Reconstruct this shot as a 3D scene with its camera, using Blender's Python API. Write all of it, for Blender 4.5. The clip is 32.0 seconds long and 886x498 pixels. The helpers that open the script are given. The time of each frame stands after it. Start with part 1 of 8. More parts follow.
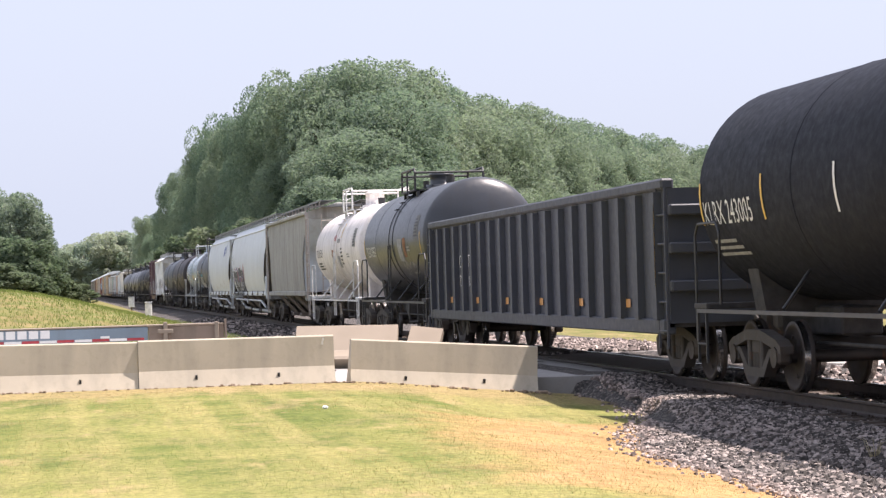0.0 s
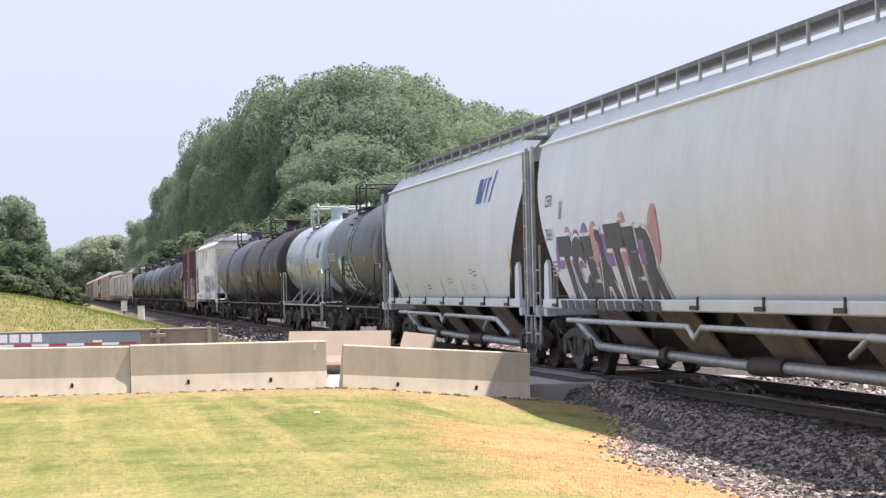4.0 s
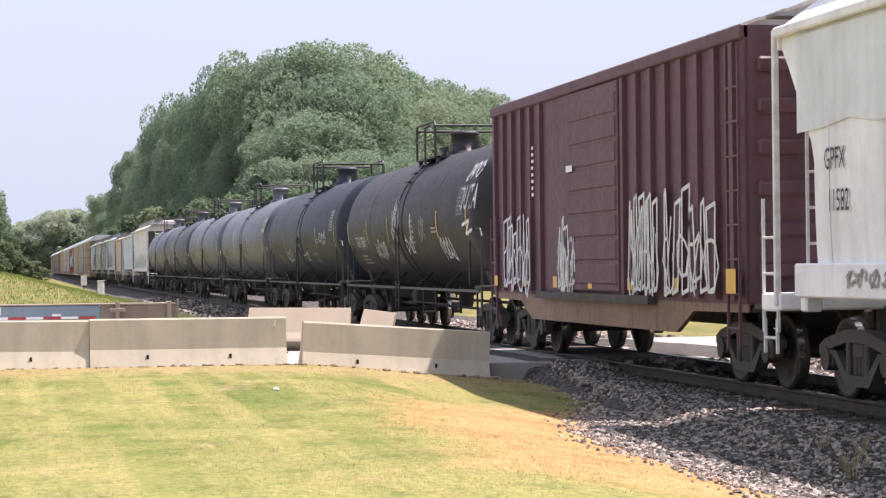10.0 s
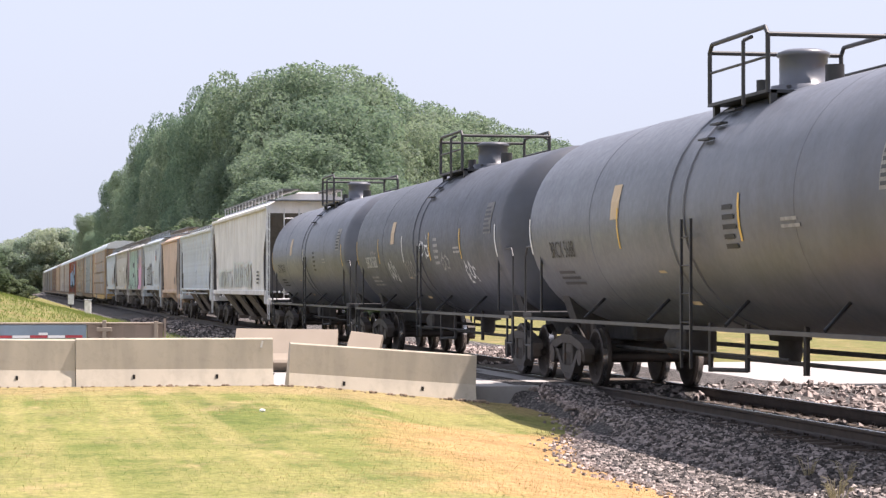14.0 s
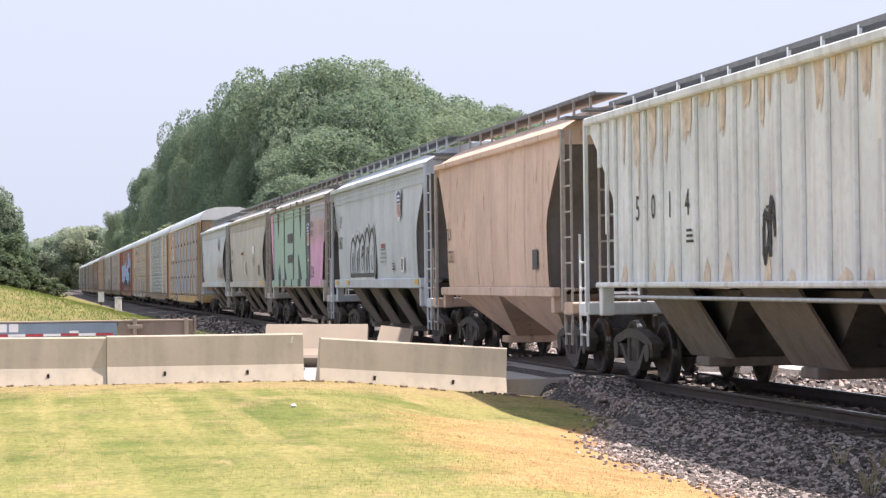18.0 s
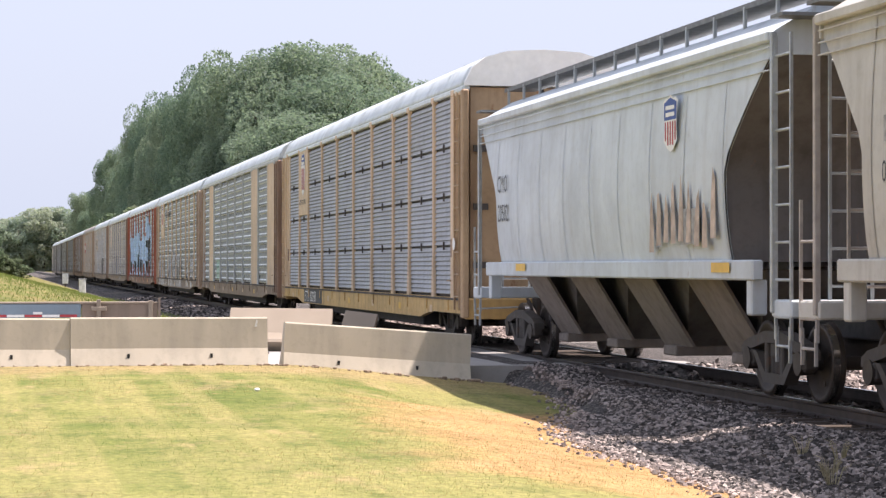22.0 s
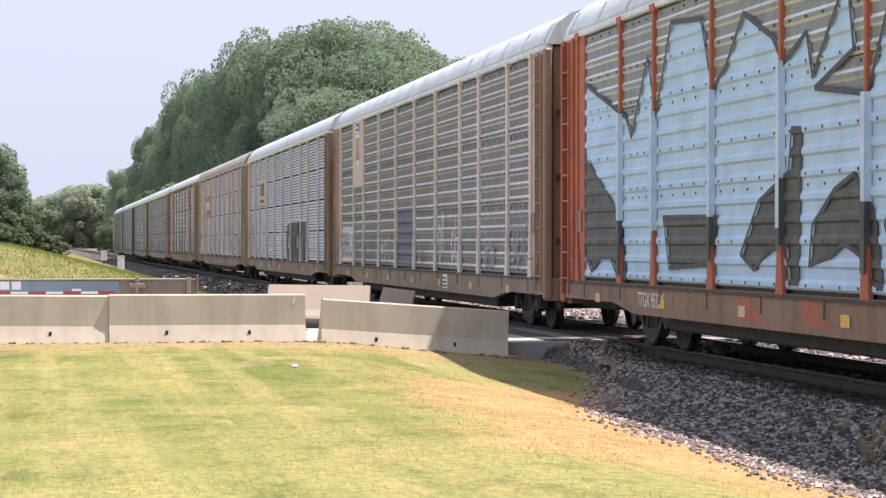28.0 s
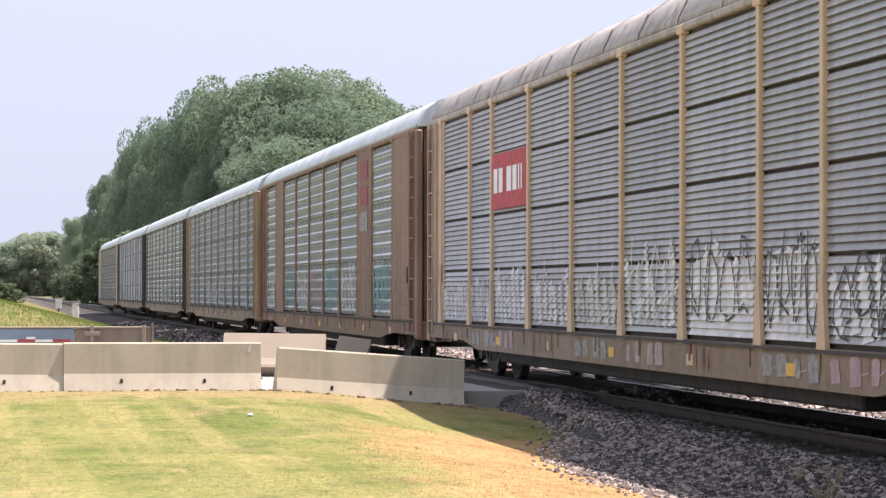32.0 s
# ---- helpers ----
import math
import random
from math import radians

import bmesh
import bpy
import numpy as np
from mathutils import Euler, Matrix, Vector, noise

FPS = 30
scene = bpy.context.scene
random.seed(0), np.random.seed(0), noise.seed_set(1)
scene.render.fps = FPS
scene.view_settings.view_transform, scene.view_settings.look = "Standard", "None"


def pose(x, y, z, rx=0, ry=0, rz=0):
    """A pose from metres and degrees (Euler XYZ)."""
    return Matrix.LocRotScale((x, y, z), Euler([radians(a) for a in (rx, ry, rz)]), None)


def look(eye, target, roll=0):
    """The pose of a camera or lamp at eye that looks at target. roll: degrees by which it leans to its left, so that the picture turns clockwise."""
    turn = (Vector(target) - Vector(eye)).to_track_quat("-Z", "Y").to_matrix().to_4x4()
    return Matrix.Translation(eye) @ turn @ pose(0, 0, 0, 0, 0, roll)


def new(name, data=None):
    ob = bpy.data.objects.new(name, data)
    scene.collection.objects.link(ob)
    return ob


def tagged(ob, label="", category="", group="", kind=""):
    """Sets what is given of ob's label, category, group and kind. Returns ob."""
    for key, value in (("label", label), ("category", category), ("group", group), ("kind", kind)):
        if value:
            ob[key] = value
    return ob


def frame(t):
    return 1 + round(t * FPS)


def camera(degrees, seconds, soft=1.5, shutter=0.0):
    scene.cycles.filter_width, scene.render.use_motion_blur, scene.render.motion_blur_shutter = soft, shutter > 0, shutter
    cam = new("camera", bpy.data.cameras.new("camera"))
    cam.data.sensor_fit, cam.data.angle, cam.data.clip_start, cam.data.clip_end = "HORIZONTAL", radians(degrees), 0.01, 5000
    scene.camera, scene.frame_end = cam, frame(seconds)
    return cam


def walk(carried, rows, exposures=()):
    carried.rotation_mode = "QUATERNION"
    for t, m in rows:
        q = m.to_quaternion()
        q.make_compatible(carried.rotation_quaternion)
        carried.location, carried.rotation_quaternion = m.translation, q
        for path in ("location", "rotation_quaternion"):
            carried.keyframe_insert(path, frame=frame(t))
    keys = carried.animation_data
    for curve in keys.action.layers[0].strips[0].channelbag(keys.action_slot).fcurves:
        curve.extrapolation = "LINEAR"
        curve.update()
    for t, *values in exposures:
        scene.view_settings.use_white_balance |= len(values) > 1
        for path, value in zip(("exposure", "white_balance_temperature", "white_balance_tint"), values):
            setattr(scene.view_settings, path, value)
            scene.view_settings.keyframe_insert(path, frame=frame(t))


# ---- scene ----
# one handheld camera that stands still beside the line and sways: seconds, heading from the track, tilt, lean
cam = camera(22.45, 32.0, soft=1.35)
EYE = (0.0, 0.0, 1.565)


def aim(turn, tilt, lean):
    a, b = radians(turn), radians(tilt)
    way = Vector((math.sin(a) * math.cos(b), math.cos(a) * math.cos(b), math.sin(b)))
    return look(EYE, Vector(EYE) + 50 * way, lean)


walk(cam, [
    (0, aim(9.581, 0.828, -1.657)), (0.5, aim(9.130, 0.850, -1.687)), (1, aim(9.062, 0.845, -1.651)),
    (1.5, aim(9.148, 0.779, -1.592)), (2, aim(9.306, 0.650, -1.685)), (2.5, aim(9.422, 0.528, -1.691)),
    (4.5, aim(9.797, 1.082, -1.005)), (5, aim(9.743, 1.021, -0.749)), (5.5, aim(9.631, 0.842, -0.441)),
    (6, aim(9.503, 0.655, -0.149)), (6.5, aim(9.514, 0.504, -0.033)), (7, aim(9.563, 0.433, -0.022)),
    (7.5, aim(9.605, 0.391, -0.048)), (8, aim(9.662, 0.367, -0.205)), (8.5, aim(9.792, 0.356, -0.365)),
    (9, aim(10.059, 0.366, -0.519)), (9.5, aim(10.460, 0.385, -0.607)), (10, aim(10.750, 0.406, -0.588)),
    (10.5, aim(10.853, 0.406, -0.542)), (11, aim(10.731, 0.419, -0.538)), (11.5, aim(10.611, 0.435, -0.457)),
    (12, aim(10.591, 0.459, -0.351)), (12.5, aim(10.677, 0.521, -0.160)), (13, aim(10.872, 0.631, 0.018)),
    (13.5, aim(11.021, 0.788, 0.010)), (14, aim(11.063, 0.992, 0.036)), (14.5, aim(10.977, 1.168, 0.148)),
    (16.5, aim(10.456, 1.207, -0.456)), (17, aim(10.434, 1.055, -0.788)), (17.5, aim(10.369, 0.901, -0.780)),
    (18, aim(10.322, 0.828, -0.663)), (18.5, aim(10.338, 0.813, -0.470)), (19, aim(10.521, 0.770, -0.223)),
    (19.5, aim(10.774, 0.702, -0.018)), (20, aim(11.026, 0.597, 0.150)), (20.5, aim(11.215, 0.463, 0.064)),
    (21, aim(11.336, 0.401, 0.179)), (21.5, aim(11.311, 0.409, 0.115)), (22, aim(11.204, 0.460, 0.034)),
    (22.5, aim(11.028, 0.501, -0.023)), (23, aim(10.778, 0.464, 0.173)), (23.5, aim(10.572, 0.382, 0.227)),
    (24, aim(10.431, 0.327, 0.298)), (24.5, aim(10.378, 0.388, 0.537)), (26.5, aim(10.242, 0.636, -0.024)),
    (27, aim(10.112, 0.400, -0.285)), (27.5, aim(10.121, 0.097, -0.219)), (28, aim(10.241, -0.138, -0.000)),
    (28.5, aim(10.302, -0.224, 0.186)), (29, aim(10.189, -0.207, 0.318)), (29.5, aim(10.030, -0.100, 0.526)),
    (30, aim(9.941, -0.001, 0.319)), (30.5, aim(10.011, 0.212, 0.382)), (31, aim(10.355, 0.492, 0.384)),
    (31.5, aim(10.849, 0.823, 0.288)), (32, aim(11.368, 1.111, 0.112)),
], [(0, 1.10, 6500, 19), (32, 1.10, 6500, 19)])

# ---- world, sun, exposure ----
SUN_AZ, SUN_EL = 6.0, 64.0      # degrees from the +x side towards the far end of the line, and above the ground
world = bpy.data.worlds.new("hazy_summer_sky")
world.use_nodes = True
scene.world = world
wn, wl = world.node_tree.nodes, world.node_tree.links
sky = wn.new("ShaderNodeTexSky")
sky.sky_type = "NISHITA"
sky.sun_disc = False
sky.sun_elevation = radians(SUN_EL)
sky.sun_rotation = radians(90 - SUN_AZ)
sky.air_density, sky.dust_density, sky.ozone_density = 1.0, 6.0, 1.5
haze = wn.new("ShaderNodeMix")
haze.data_type = "RGBA"
haze.inputs[0].default_value = 0.72
haze.inputs[7].default_value = (7.0, 7.9, 9.3, 1)
wl.new(sky.outputs[0], haze.inputs[6])
wl.new(haze.outputs[2], wn["Background"].inputs[0])
wn["Background"].inputs[1].default_value = 0.062

sun_data = bpy.data.lights.new("sun", "SUN")
sun_data.energy, sun_data.angle, sun_data.color = 4.5, radians(0.9), (1.0, 0.92, 0.83)
sun = new("sun", sun_data)
ce = math.cos(radians(SUN_EL))
SUN_WAY = Vector((ce * math.cos(radians(SUN_AZ)), ce * math.sin(radians(SUN_AZ)), math.sin(radians(SUN_EL))))
sun.matrix_world = look(SUN_WAY * 300, (0, 0, 0))


# ---- materials ----
def nodes_of(name):
    m = bpy.data.materials.new(name)
    m.use_nodes = True
    nt = m.node_tree
    return m, nt, nt.nodes["Principled BSDF"]


def noise_node(nt, scale, detail=4.0, stretch=None, rough=0.55):
    tc = nt.nodes.new("ShaderNodeTexCoord")
    n = nt.nodes.new("ShaderNodeTexNoise")
    n.inputs["Scale"].default_value, n.inputs["Detail"].default_value = scale, detail
    n.inputs["Roughness"].default_value = rough
    src = tc.outputs["Object"]
    if stretch:
        mp = nt.nodes.new("ShaderNodeMapping")
        mp.inputs["Scale"].default_value = stretch
        nt.links.new(src, mp.inputs[0])
        src = mp.outputs[0]
    nt.links.new(src, n.inputs["Vector"])
    return n.outputs["Fac"]


def ramp(nt, fac, lo, hi, c0=(0, 0, 0, 1), c1=(1, 1, 1, 1)):
    r = nt.nodes.new("ShaderNodeValToRGB")
    r.color_ramp.elements[0].position, r.color_ramp.elements[1].position = lo, hi
    r.color_ramp.elements[0].color, r.color_ramp.elements[1].color = c0, c1
    nt.links.new(fac, r.inputs[0])
    return r.outputs[0]


def mix(nt, fac, a, b, how="MIX"):
    n = nt.nodes.new("ShaderNodeMix")
    n.data_type, n.blend_type = "RGBA", how
    for sock, v in ((n.inputs[0], fac), (n.inputs[6], a), (n.inputs[7], b)):
        if isinstance(v, bpy.types.NodeSocket):
            nt.links.new(v, sock)
        elif isinstance(v, (int, float)):
            sock.default_value = v
        else:
            sock.default_value = (*v[:3], 1)
    return n.outputs[2]


def bump(nt, bsdf, height, strength, dist):
    b = nt.nodes.new("ShaderNodeBump")
    b.inputs["Strength"].default_value, b.inputs["Distance"].default_value = strength, dist
    nt.links.new(height, b.inputs["Height"])
    nt.links.new(b.outputs[0], bsdf.inputs["Normal"])


def paint(name, col, rough=0.5, grime=0.5, streak=0.5, rust=0.0, metal=0.0, grime_col=(0.10, 0.085, 0.07), vary=0.12, tint=0.0, coat=0.0, spec=0.4):
    """Weathered paint: mottled, with grime streaks that run down, rust blotches and fine relief."""
    m, nt, b = nodes_of(name)
    big = noise_node(nt, 0.9, 5)
    c = mix(nt, ramp(nt, big, 0.32, 0.68), tuple(v * (1 - vary) for v in col), tuple(min(1, v * (1 + vary)) for v in col))
    st = noise_node(nt, 1.0, 6, (3.2, 3.2, 0.28))
    c = mix(nt, mix(nt, streak, (0, 0, 0), ramp(nt, st, 0.48, 0.72)), c, grime_col)
    fine = noise_node(nt, 7.0, 6, None, 0.7)
    c = mix(nt, mix(nt, grime * 0.5, (0, 0, 0), ramp(nt, fine, 0.5, 0.75)), c, grime_col)
    if rust:
        sp = noise_node(nt, 2.3, 8, (1.6, 1.6, 0.5), 0.72)
        c = mix(nt, ramp(nt, sp, 0.66 - 0.2 * rust, 0.78 - 0.16 * rust), c, (0.20, 0.085, 0.035))
    if tint:
        oi = nt.nodes.new("ShaderNodeObjectInfo")
        c = mix(nt, 1.0, c, ramp(nt, oi.outputs["Random"], 0, 1, (1 - tint, 1 - tint, 1 - tint, 1), (1 + tint, 1 + tint, 1 + tint, 1)), "MULTIPLY")
    nt.links.new(c, b.inputs["Base Color"])
    rr = ramp(nt, fine, 0.3, 0.8, (rough * 0.85,) * 3 + (1,), (min(1, rough * 1.3),) * 3 + (1,))
    nt.links.new(rr, b.inputs["Roughness"])
    b.inputs["Metallic"].default_value = metal
    b.inputs["Specular IOR Level"].default_value = spec
    if coat:
        b.inputs["Coat Weight"].default_value, b.inputs["Coat Roughness"].default_value = coat, 0.22
    bump(nt, b, fine, 0.25, 0.01)
    return m


def plain(name, col, rough=0.6, metal=0.0, vary=0.2, scale=6.0):
    m, nt, b = nodes_of(name)
    f = noise_node(nt, scale, 5)
    c = mix(nt, ramp(nt, f, 0.3, 0.7), tuple(v * (1 - vary) for v in col), tuple(min(1, v * (1 + vary)) for v in col))
    nt.links.new(c, b.inputs["Base Color"])
    b.inputs["Roughness"].default_value, b.inputs["Metallic"].default_value = rough, metal
    return m


TANK_JET = paint("tank_jet_black", (0.014, 0.016, 0.024), 0.62, 0.2, 0.2, 0.0, spec=0.10, grime_col=(0.028, 0.027, 0.03), vary=0.2)
TANK_BLACK = paint("tank_black", (0.072, 0.080, 0.100), 0.48, 0.25, 0.3, 0.0, spec=0.5, grime_col=(0.075, 0.072, 0.074), vary=0.22)
TANK_BROWNBLACK = paint("tank_brown_black", (0.034, 0.030, 0.036), 0.5, 0.3, 0.3, 0.04, spec=0.3, grime_col=(0.05, 0.04, 0.04), vary=0.2)
TANK_GREY = paint("tank_charcoal", (0.078, 0.089, 0.114), 0.48, 0.25, 0.3, 0.0, spec=0.5, grime_col=(0.085, 0.083, 0.086), vary=0.2)
TANK_NAVY = paint("tank_blue_black", (0.026, 0.033, 0.050), 0.5, 0.25, 0.3, 0.0, spec=0.4, grime_col=(0.036, 0.038, 0.045), vary=0.2)
TANK_FADED = paint("tank_faded_black", (0.115, 0.124, 0.150), 0.40, 0.3, 0.3, 0.0, spec=0.5, grime_col=(0.115, 0.112, 0.118), vary=0.2)
TANK_WHITE = paint("tank_white", (0.78, 0.735, 0.72), 0.45, 0.5, 0.45, 0.25, grime_col=(0.22, 0.17, 0.14))
TANK_BLUE = paint("tank_pale_blue", (0.34, 0.41, 0.47), 0.24, 0.25, 0.25, 0.0, grime_col=(0.2, 0.19, 0.17))
HOP_TAUPE = paint("hopper_taupe", (0.315, 0.315, 0.30), 0.6, 0.5, 0.6, 0.1, grime_col=(0.11, 0.09, 0.075))
HOP_SILVER = paint("hopper_silver_grey", (0.50, 0.55, 0.60), 0.42, 0.35, 0.35, 0.0, grime_col=(0.26, 0.22, 0.18))
HOP_CLEAN = paint("hopper_clean_silver", (0.60, 0.645, 0.685), 0.4, 0.2, 0.12, 0.0, grime_col=(0.36, 0.31, 0.27), vary=0.06)
HOP_WHITE = paint("hopper_white", (0.84, 0.855, 0.88), 0.6, 0.3, 0.25, 0.0, grime_col=(0.36, 0.35, 0.34))
HOP_FADED = paint("hopper_faded_grey_patch", (0.70, 0.735, 0.765), 0.6, 0.3, 0.25, 0.0, grime_col=(0.36, 0.35, 0.34))
HOP_DIRTYWHITE = paint("hopper_dirty_white", (0.76, 0.735, 0.715), 0.6, 0.25, 0.2, 0.1, grime_col=(0.3, 0.22, 0.15))
HOP_RIBGREY = paint("hopper_weathered_grey", (0.74, 0.775, 0.80), 0.6, 0.5, 0.5, 0.12, grime_col=(0.34, 0.30, 0.27))
HOP_ORANGE = paint("hopper_faded_tan_orange", (0.62, 0.455, 0.35), 0.6, 0.4, 0.3, 0.4, grime_col=(0.34, 0.22, 0.14))
HOP_BLUEGREY = paint("hopper_blue_grey", (0.54, 0.59, 0.63), 0.55, 0.35, 0.3, 0.05, grime_col=(0.31, 0.31, 0.30))
HOP_TAN = paint("hopper_warm_grey", (0.53, 0.51, 0.47), 0.6, 0.4, 0.4, 0.1, grime_col=(0.22, 0.18, 0.14))
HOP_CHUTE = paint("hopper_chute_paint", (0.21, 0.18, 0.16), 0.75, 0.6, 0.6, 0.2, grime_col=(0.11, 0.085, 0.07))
# dark tone for shaded ends and chute pockets, over some real grime
HOP_DARK = paint("hopper_shade_and_grime", (0.13, 0.12, 0.115), 0.75, 0.6, 0.6, 0.2, grime_col=(0.05, 0.045, 0.04))
BOX_MAROON = paint("boxcar_maroon", (0.125, 0.06, 0.078), 0.6, 0.4, 0.45, 0.1, grime_col=(0.05, 0.03, 0.03))
GON_DARK = paint("gondola_dark_grey", (0.055, 0.06, 0.074), 0.55, 0.4, 0.4, 0.03, grime_col=(0.062, 0.062, 0.066))
RACK_GREY = paint("rack_panel_grey", (0.37, 0.385, 0.415), 0.5, 0.4, 0.4, 0.0, metal=0.12, grime_col=(0.11, 0.1, 0.09), tint=0.08)
RACK_GREEN = paint("rack_panel_green_grey", (0.66, 0.70, 0.69), 0.4, 0.3, 0.3, 0.0, metal=0.2, grime_col=(0.14, 0.13, 0.1), tint=0.12)
RACK_FINE = paint("rack_fine_ribbed_grey", (0.47, 0.485, 0.505), 0.36, 0.5, 0.5, 0.03, metal=0.4, grime_col=(0.10, 0.085, 0.075), tint=0.12)
TANK_DUSTY = paint("tank_dusty_black", (0.04, 0.044, 0.053), 0.33, 0.4, 0.35, 0.0, spec=0.5, grime_col=(0.04, 0.038, 0.038))
RACK_DARK = paint("rack_dark_brown_grey", (0.42, 0.42, 0.425), 0.38, 0.5, 0.5, 0.08, metal=0.35, grime_col=(0.09, 0.075, 0.065), tint=0.14)
RACK_BROWN = paint("rack_panel_brown_grey", (0.56, 0.56, 0.56), 0.5, 0.5, 0.5, 0.05, metal=0.12, grime_col=(0.09, 0.075, 0.065), tint=0.12)
WEB_GREEN = paint("shaded_perforated_green_grey", (0.24, 0.27, 0.275), 0.5, 0.5, 0.5, 0.0, metal=0.1, grime_col=(0.1, 0.095, 0.08))
WEB_BROWN = paint("shaded_perforated_brown_grey", (0.17, 0.17, 0.172), 0.55, 0.5, 0.5, 0.0, metal=0.1, grime_col=(0.07, 0.065, 0.06))
RACK_ROOF = paint("rack_roof_galvanised", (0.64, 0.70, 0.72), 0.45, 0.3, 0.3, 0.0, metal=0.2, grime_col=(0.32, 0.29, 0.26))
POST_GREY = paint("rack_grey_post_paint", (0.30, 0.29, 0.27), 0.55, 0.45, 0.5, 0.05, grime_col=(0.13, 0.11, 0.09))
SILL_TAUPE = paint("rack_taupe_sill_paint", (0.31, 0.245, 0.19), 0.6, 0.5, 0.5, 0.35, grime_col=(0.09, 0.07, 0.06))
SILL_TAN = paint("rack_tan_sill_paint", (0.27, 0.205, 0.15), 0.6, 0.6, 0.6, 0.5, grime_col=(0.12, 0.085, 0.06))
POST_PALE = paint("rack_pale_post_paint", (0.64, 0.57, 0.50), 0.55, 0.4, 0.35, 0.1, grime_col=(0.16, 0.13, 0.1))
RACK_ROOF_OLD = paint("rack_roof_rusted", (0.42, 0.39, 0.37), 0.6, 0.6, 0.6, 0.5, grime_col=(0.2, 0.14, 0.1))
BUFF = paint("rack_buff_paint", (0.62, 0.465, 0.315), 0.55, 0.3, 0.18, 0.15, grime_col=(0.14, 0.09, 0.05))
PALE_LADDER = plain("pale_grey_ladder_paint", (0.38, 0.34, 0.31), 0.6)
RACK_AMBER = paint("rack_amber_paint", (0.40, 0.28, 0.17), 0.55, 0.6, 0.6, 0.3, grime_col=(0.15, 0.08, 0.04))
RACK_TAN = paint("rack_dull_tan_paint", (0.43, 0.32, 0.24), 0.6, 0.5, 0.35, 0.35, grime_col=(0.12, 0.075, 0.045))
YELLOW = paint("rack_yellow_paint", (0.58, 0.38, 0.15), 0.5, 0.6, 0.4, 0.35, grime_col=(0.16, 0.09, 0.04))
RACK_RED = paint("rack_red_orange_paint", (0.40, 0.115, 0.065), 0.55, 0.45, 0.45, 0.1, grime_col=(0.13, 0.05, 0.03))
RACK_BRONZE = paint("rack_brown_paint", (0.26, 0.165, 0.115), 0.6, 0.5, 0.5, 0.15, grime_col=(0.08, 0.055, 0.04))
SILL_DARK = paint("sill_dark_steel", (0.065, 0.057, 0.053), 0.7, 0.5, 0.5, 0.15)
TRUCK = paint("truck_steel_grimy", (0.07, 0.063, 0.058), 0.7, 0.6, 0.5, 0.15, grime_col=(0.10, 0.075, 0.06))
WHEEL = paint("wheel_steel", (0.06, 0.05, 0.046), 0.55, 0.5, 0.3, 0.2, metal=0.5)
TREAD = plain("wheel_tread_bright_steel", (0.55, 0.54, 0.53), 0.25, 1.0)
UNDER = plain("underframe_dusty_black", (0.046, 0.043, 0.042), 0.8, 0, 0.35)
BLACKRAIL = plain("black_handrail_paint", (0.03, 0.031, 0.034), 0.5)
WHITERAIL = plain("white_handrail_paint", (0.68, 0.68, 0.67), 0.5)
GREYRAIL = plain("galvanised_steel", (0.42, 0.44, 0.45), 0.45, 0.5)
WALKWAY = plain("roof_walk_grating", (0.17, 0.175, 0.18), 0.6, 0.4)
DECAL_WHITE = plain("decal_white", (0.78, 0.78, 0.76), 0.6, 0, 0.06)
DECAL_GREY = plain("decal_weathered_white", (0.30, 0.295, 0.285), 0.7, 0, 0.35, 9.0)
STENCIL_GREY = plain("stencil_panel_grey", (0.16, 0.16, 0.16), 0.7, 0, 0.3, 9.0)
DECAL_BLACK = plain("decal_black", (0.02, 0.02, 0.022), 0.6)
DECAL_YELLOW = plain("decal_yellow", (0.72, 0.45, 0.08), 0.5, 0, 0.1)
DECAL_PINKBUFF = plain("decal_faded_pink_buff", (0.60, 0.47, 0.38), 0.6, 0, 0.12)
DECAL_ORANGE = plain("decal_orange", (0.60, 0.30, 0.10), 0.5, 0, 0.1)
POST_SILVER = paint("rack_silver_post_paint", (0.44, 0.46, 0.45), 0.45, 0.4, 0.3, 0.05, grime_col=(0.16, 0.14, 0.12))
RAIL_DARK = plain("dark_running_rail", (0.065, 0.065, 0.07), 0.5)
DECAL_BUFF = plain("decal_buff", (0.60, 0.455, 0.30), 0.6, 0, 0.12)
DECAL_BLUE = plain("decal_blue", (0.05, 0.10, 0.32), 0.6, 0, 0.2)
DECAL_RED = plain("decal_red", (0.42, 0.05, 0.06), 0.6, 0, 0.25)
DECAL_MAROON = plain("decal_faded_maroon", (0.30, 0.09, 0.10), 0.7, 0, 0.3)
SPRAY_BLUE = plain("spray_light_blue", (0.42, 0.60, 0.80), 0.6, 0, 0.12, 2.0)
SPRAY_NAVY = plain("spray_slate_navy", (0.105, 0.12, 0.165), 0.6, 0, 0.25, 3.0)
SPRAY_TEAL = plain("spray_teal", (0.12, 0.36, 0.38), 0.6, 0, 0.2)
SPRAY_PINK = plain("spray_pink", (0.72, 0.38, 0.58), 0.6, 0, 0.12, 1.5)
SPRAY_GREEN = plain("spray_mint", (0.34, 0.50, 0.42), 0.6, 0, 0.1)
SPRAY_PURPLE = plain("spray_violet", (0.22, 0.14, 0.30), 0.6, 0, 0.25)
SPRAY_WHITE = plain("spray_white", (0.66, 0.67, 0.68), 0.6, 0, 0.25, 5.0)
SPRAY_DARK = plain("spray_dark_grey", (0.05, 0.055, 0.065), 0.6, 0, 0.2)
SPRAY_PALE = plain("spray_pale_blue", (0.52, 0.64, 0.80), 0.6, 0, 0.12, 3.0)
SPRAY_OLIVE = plain("spray_dark_olive_grey", (0.075, 0.085, 0.082), 0.6, 0, 0.3, 3.0)
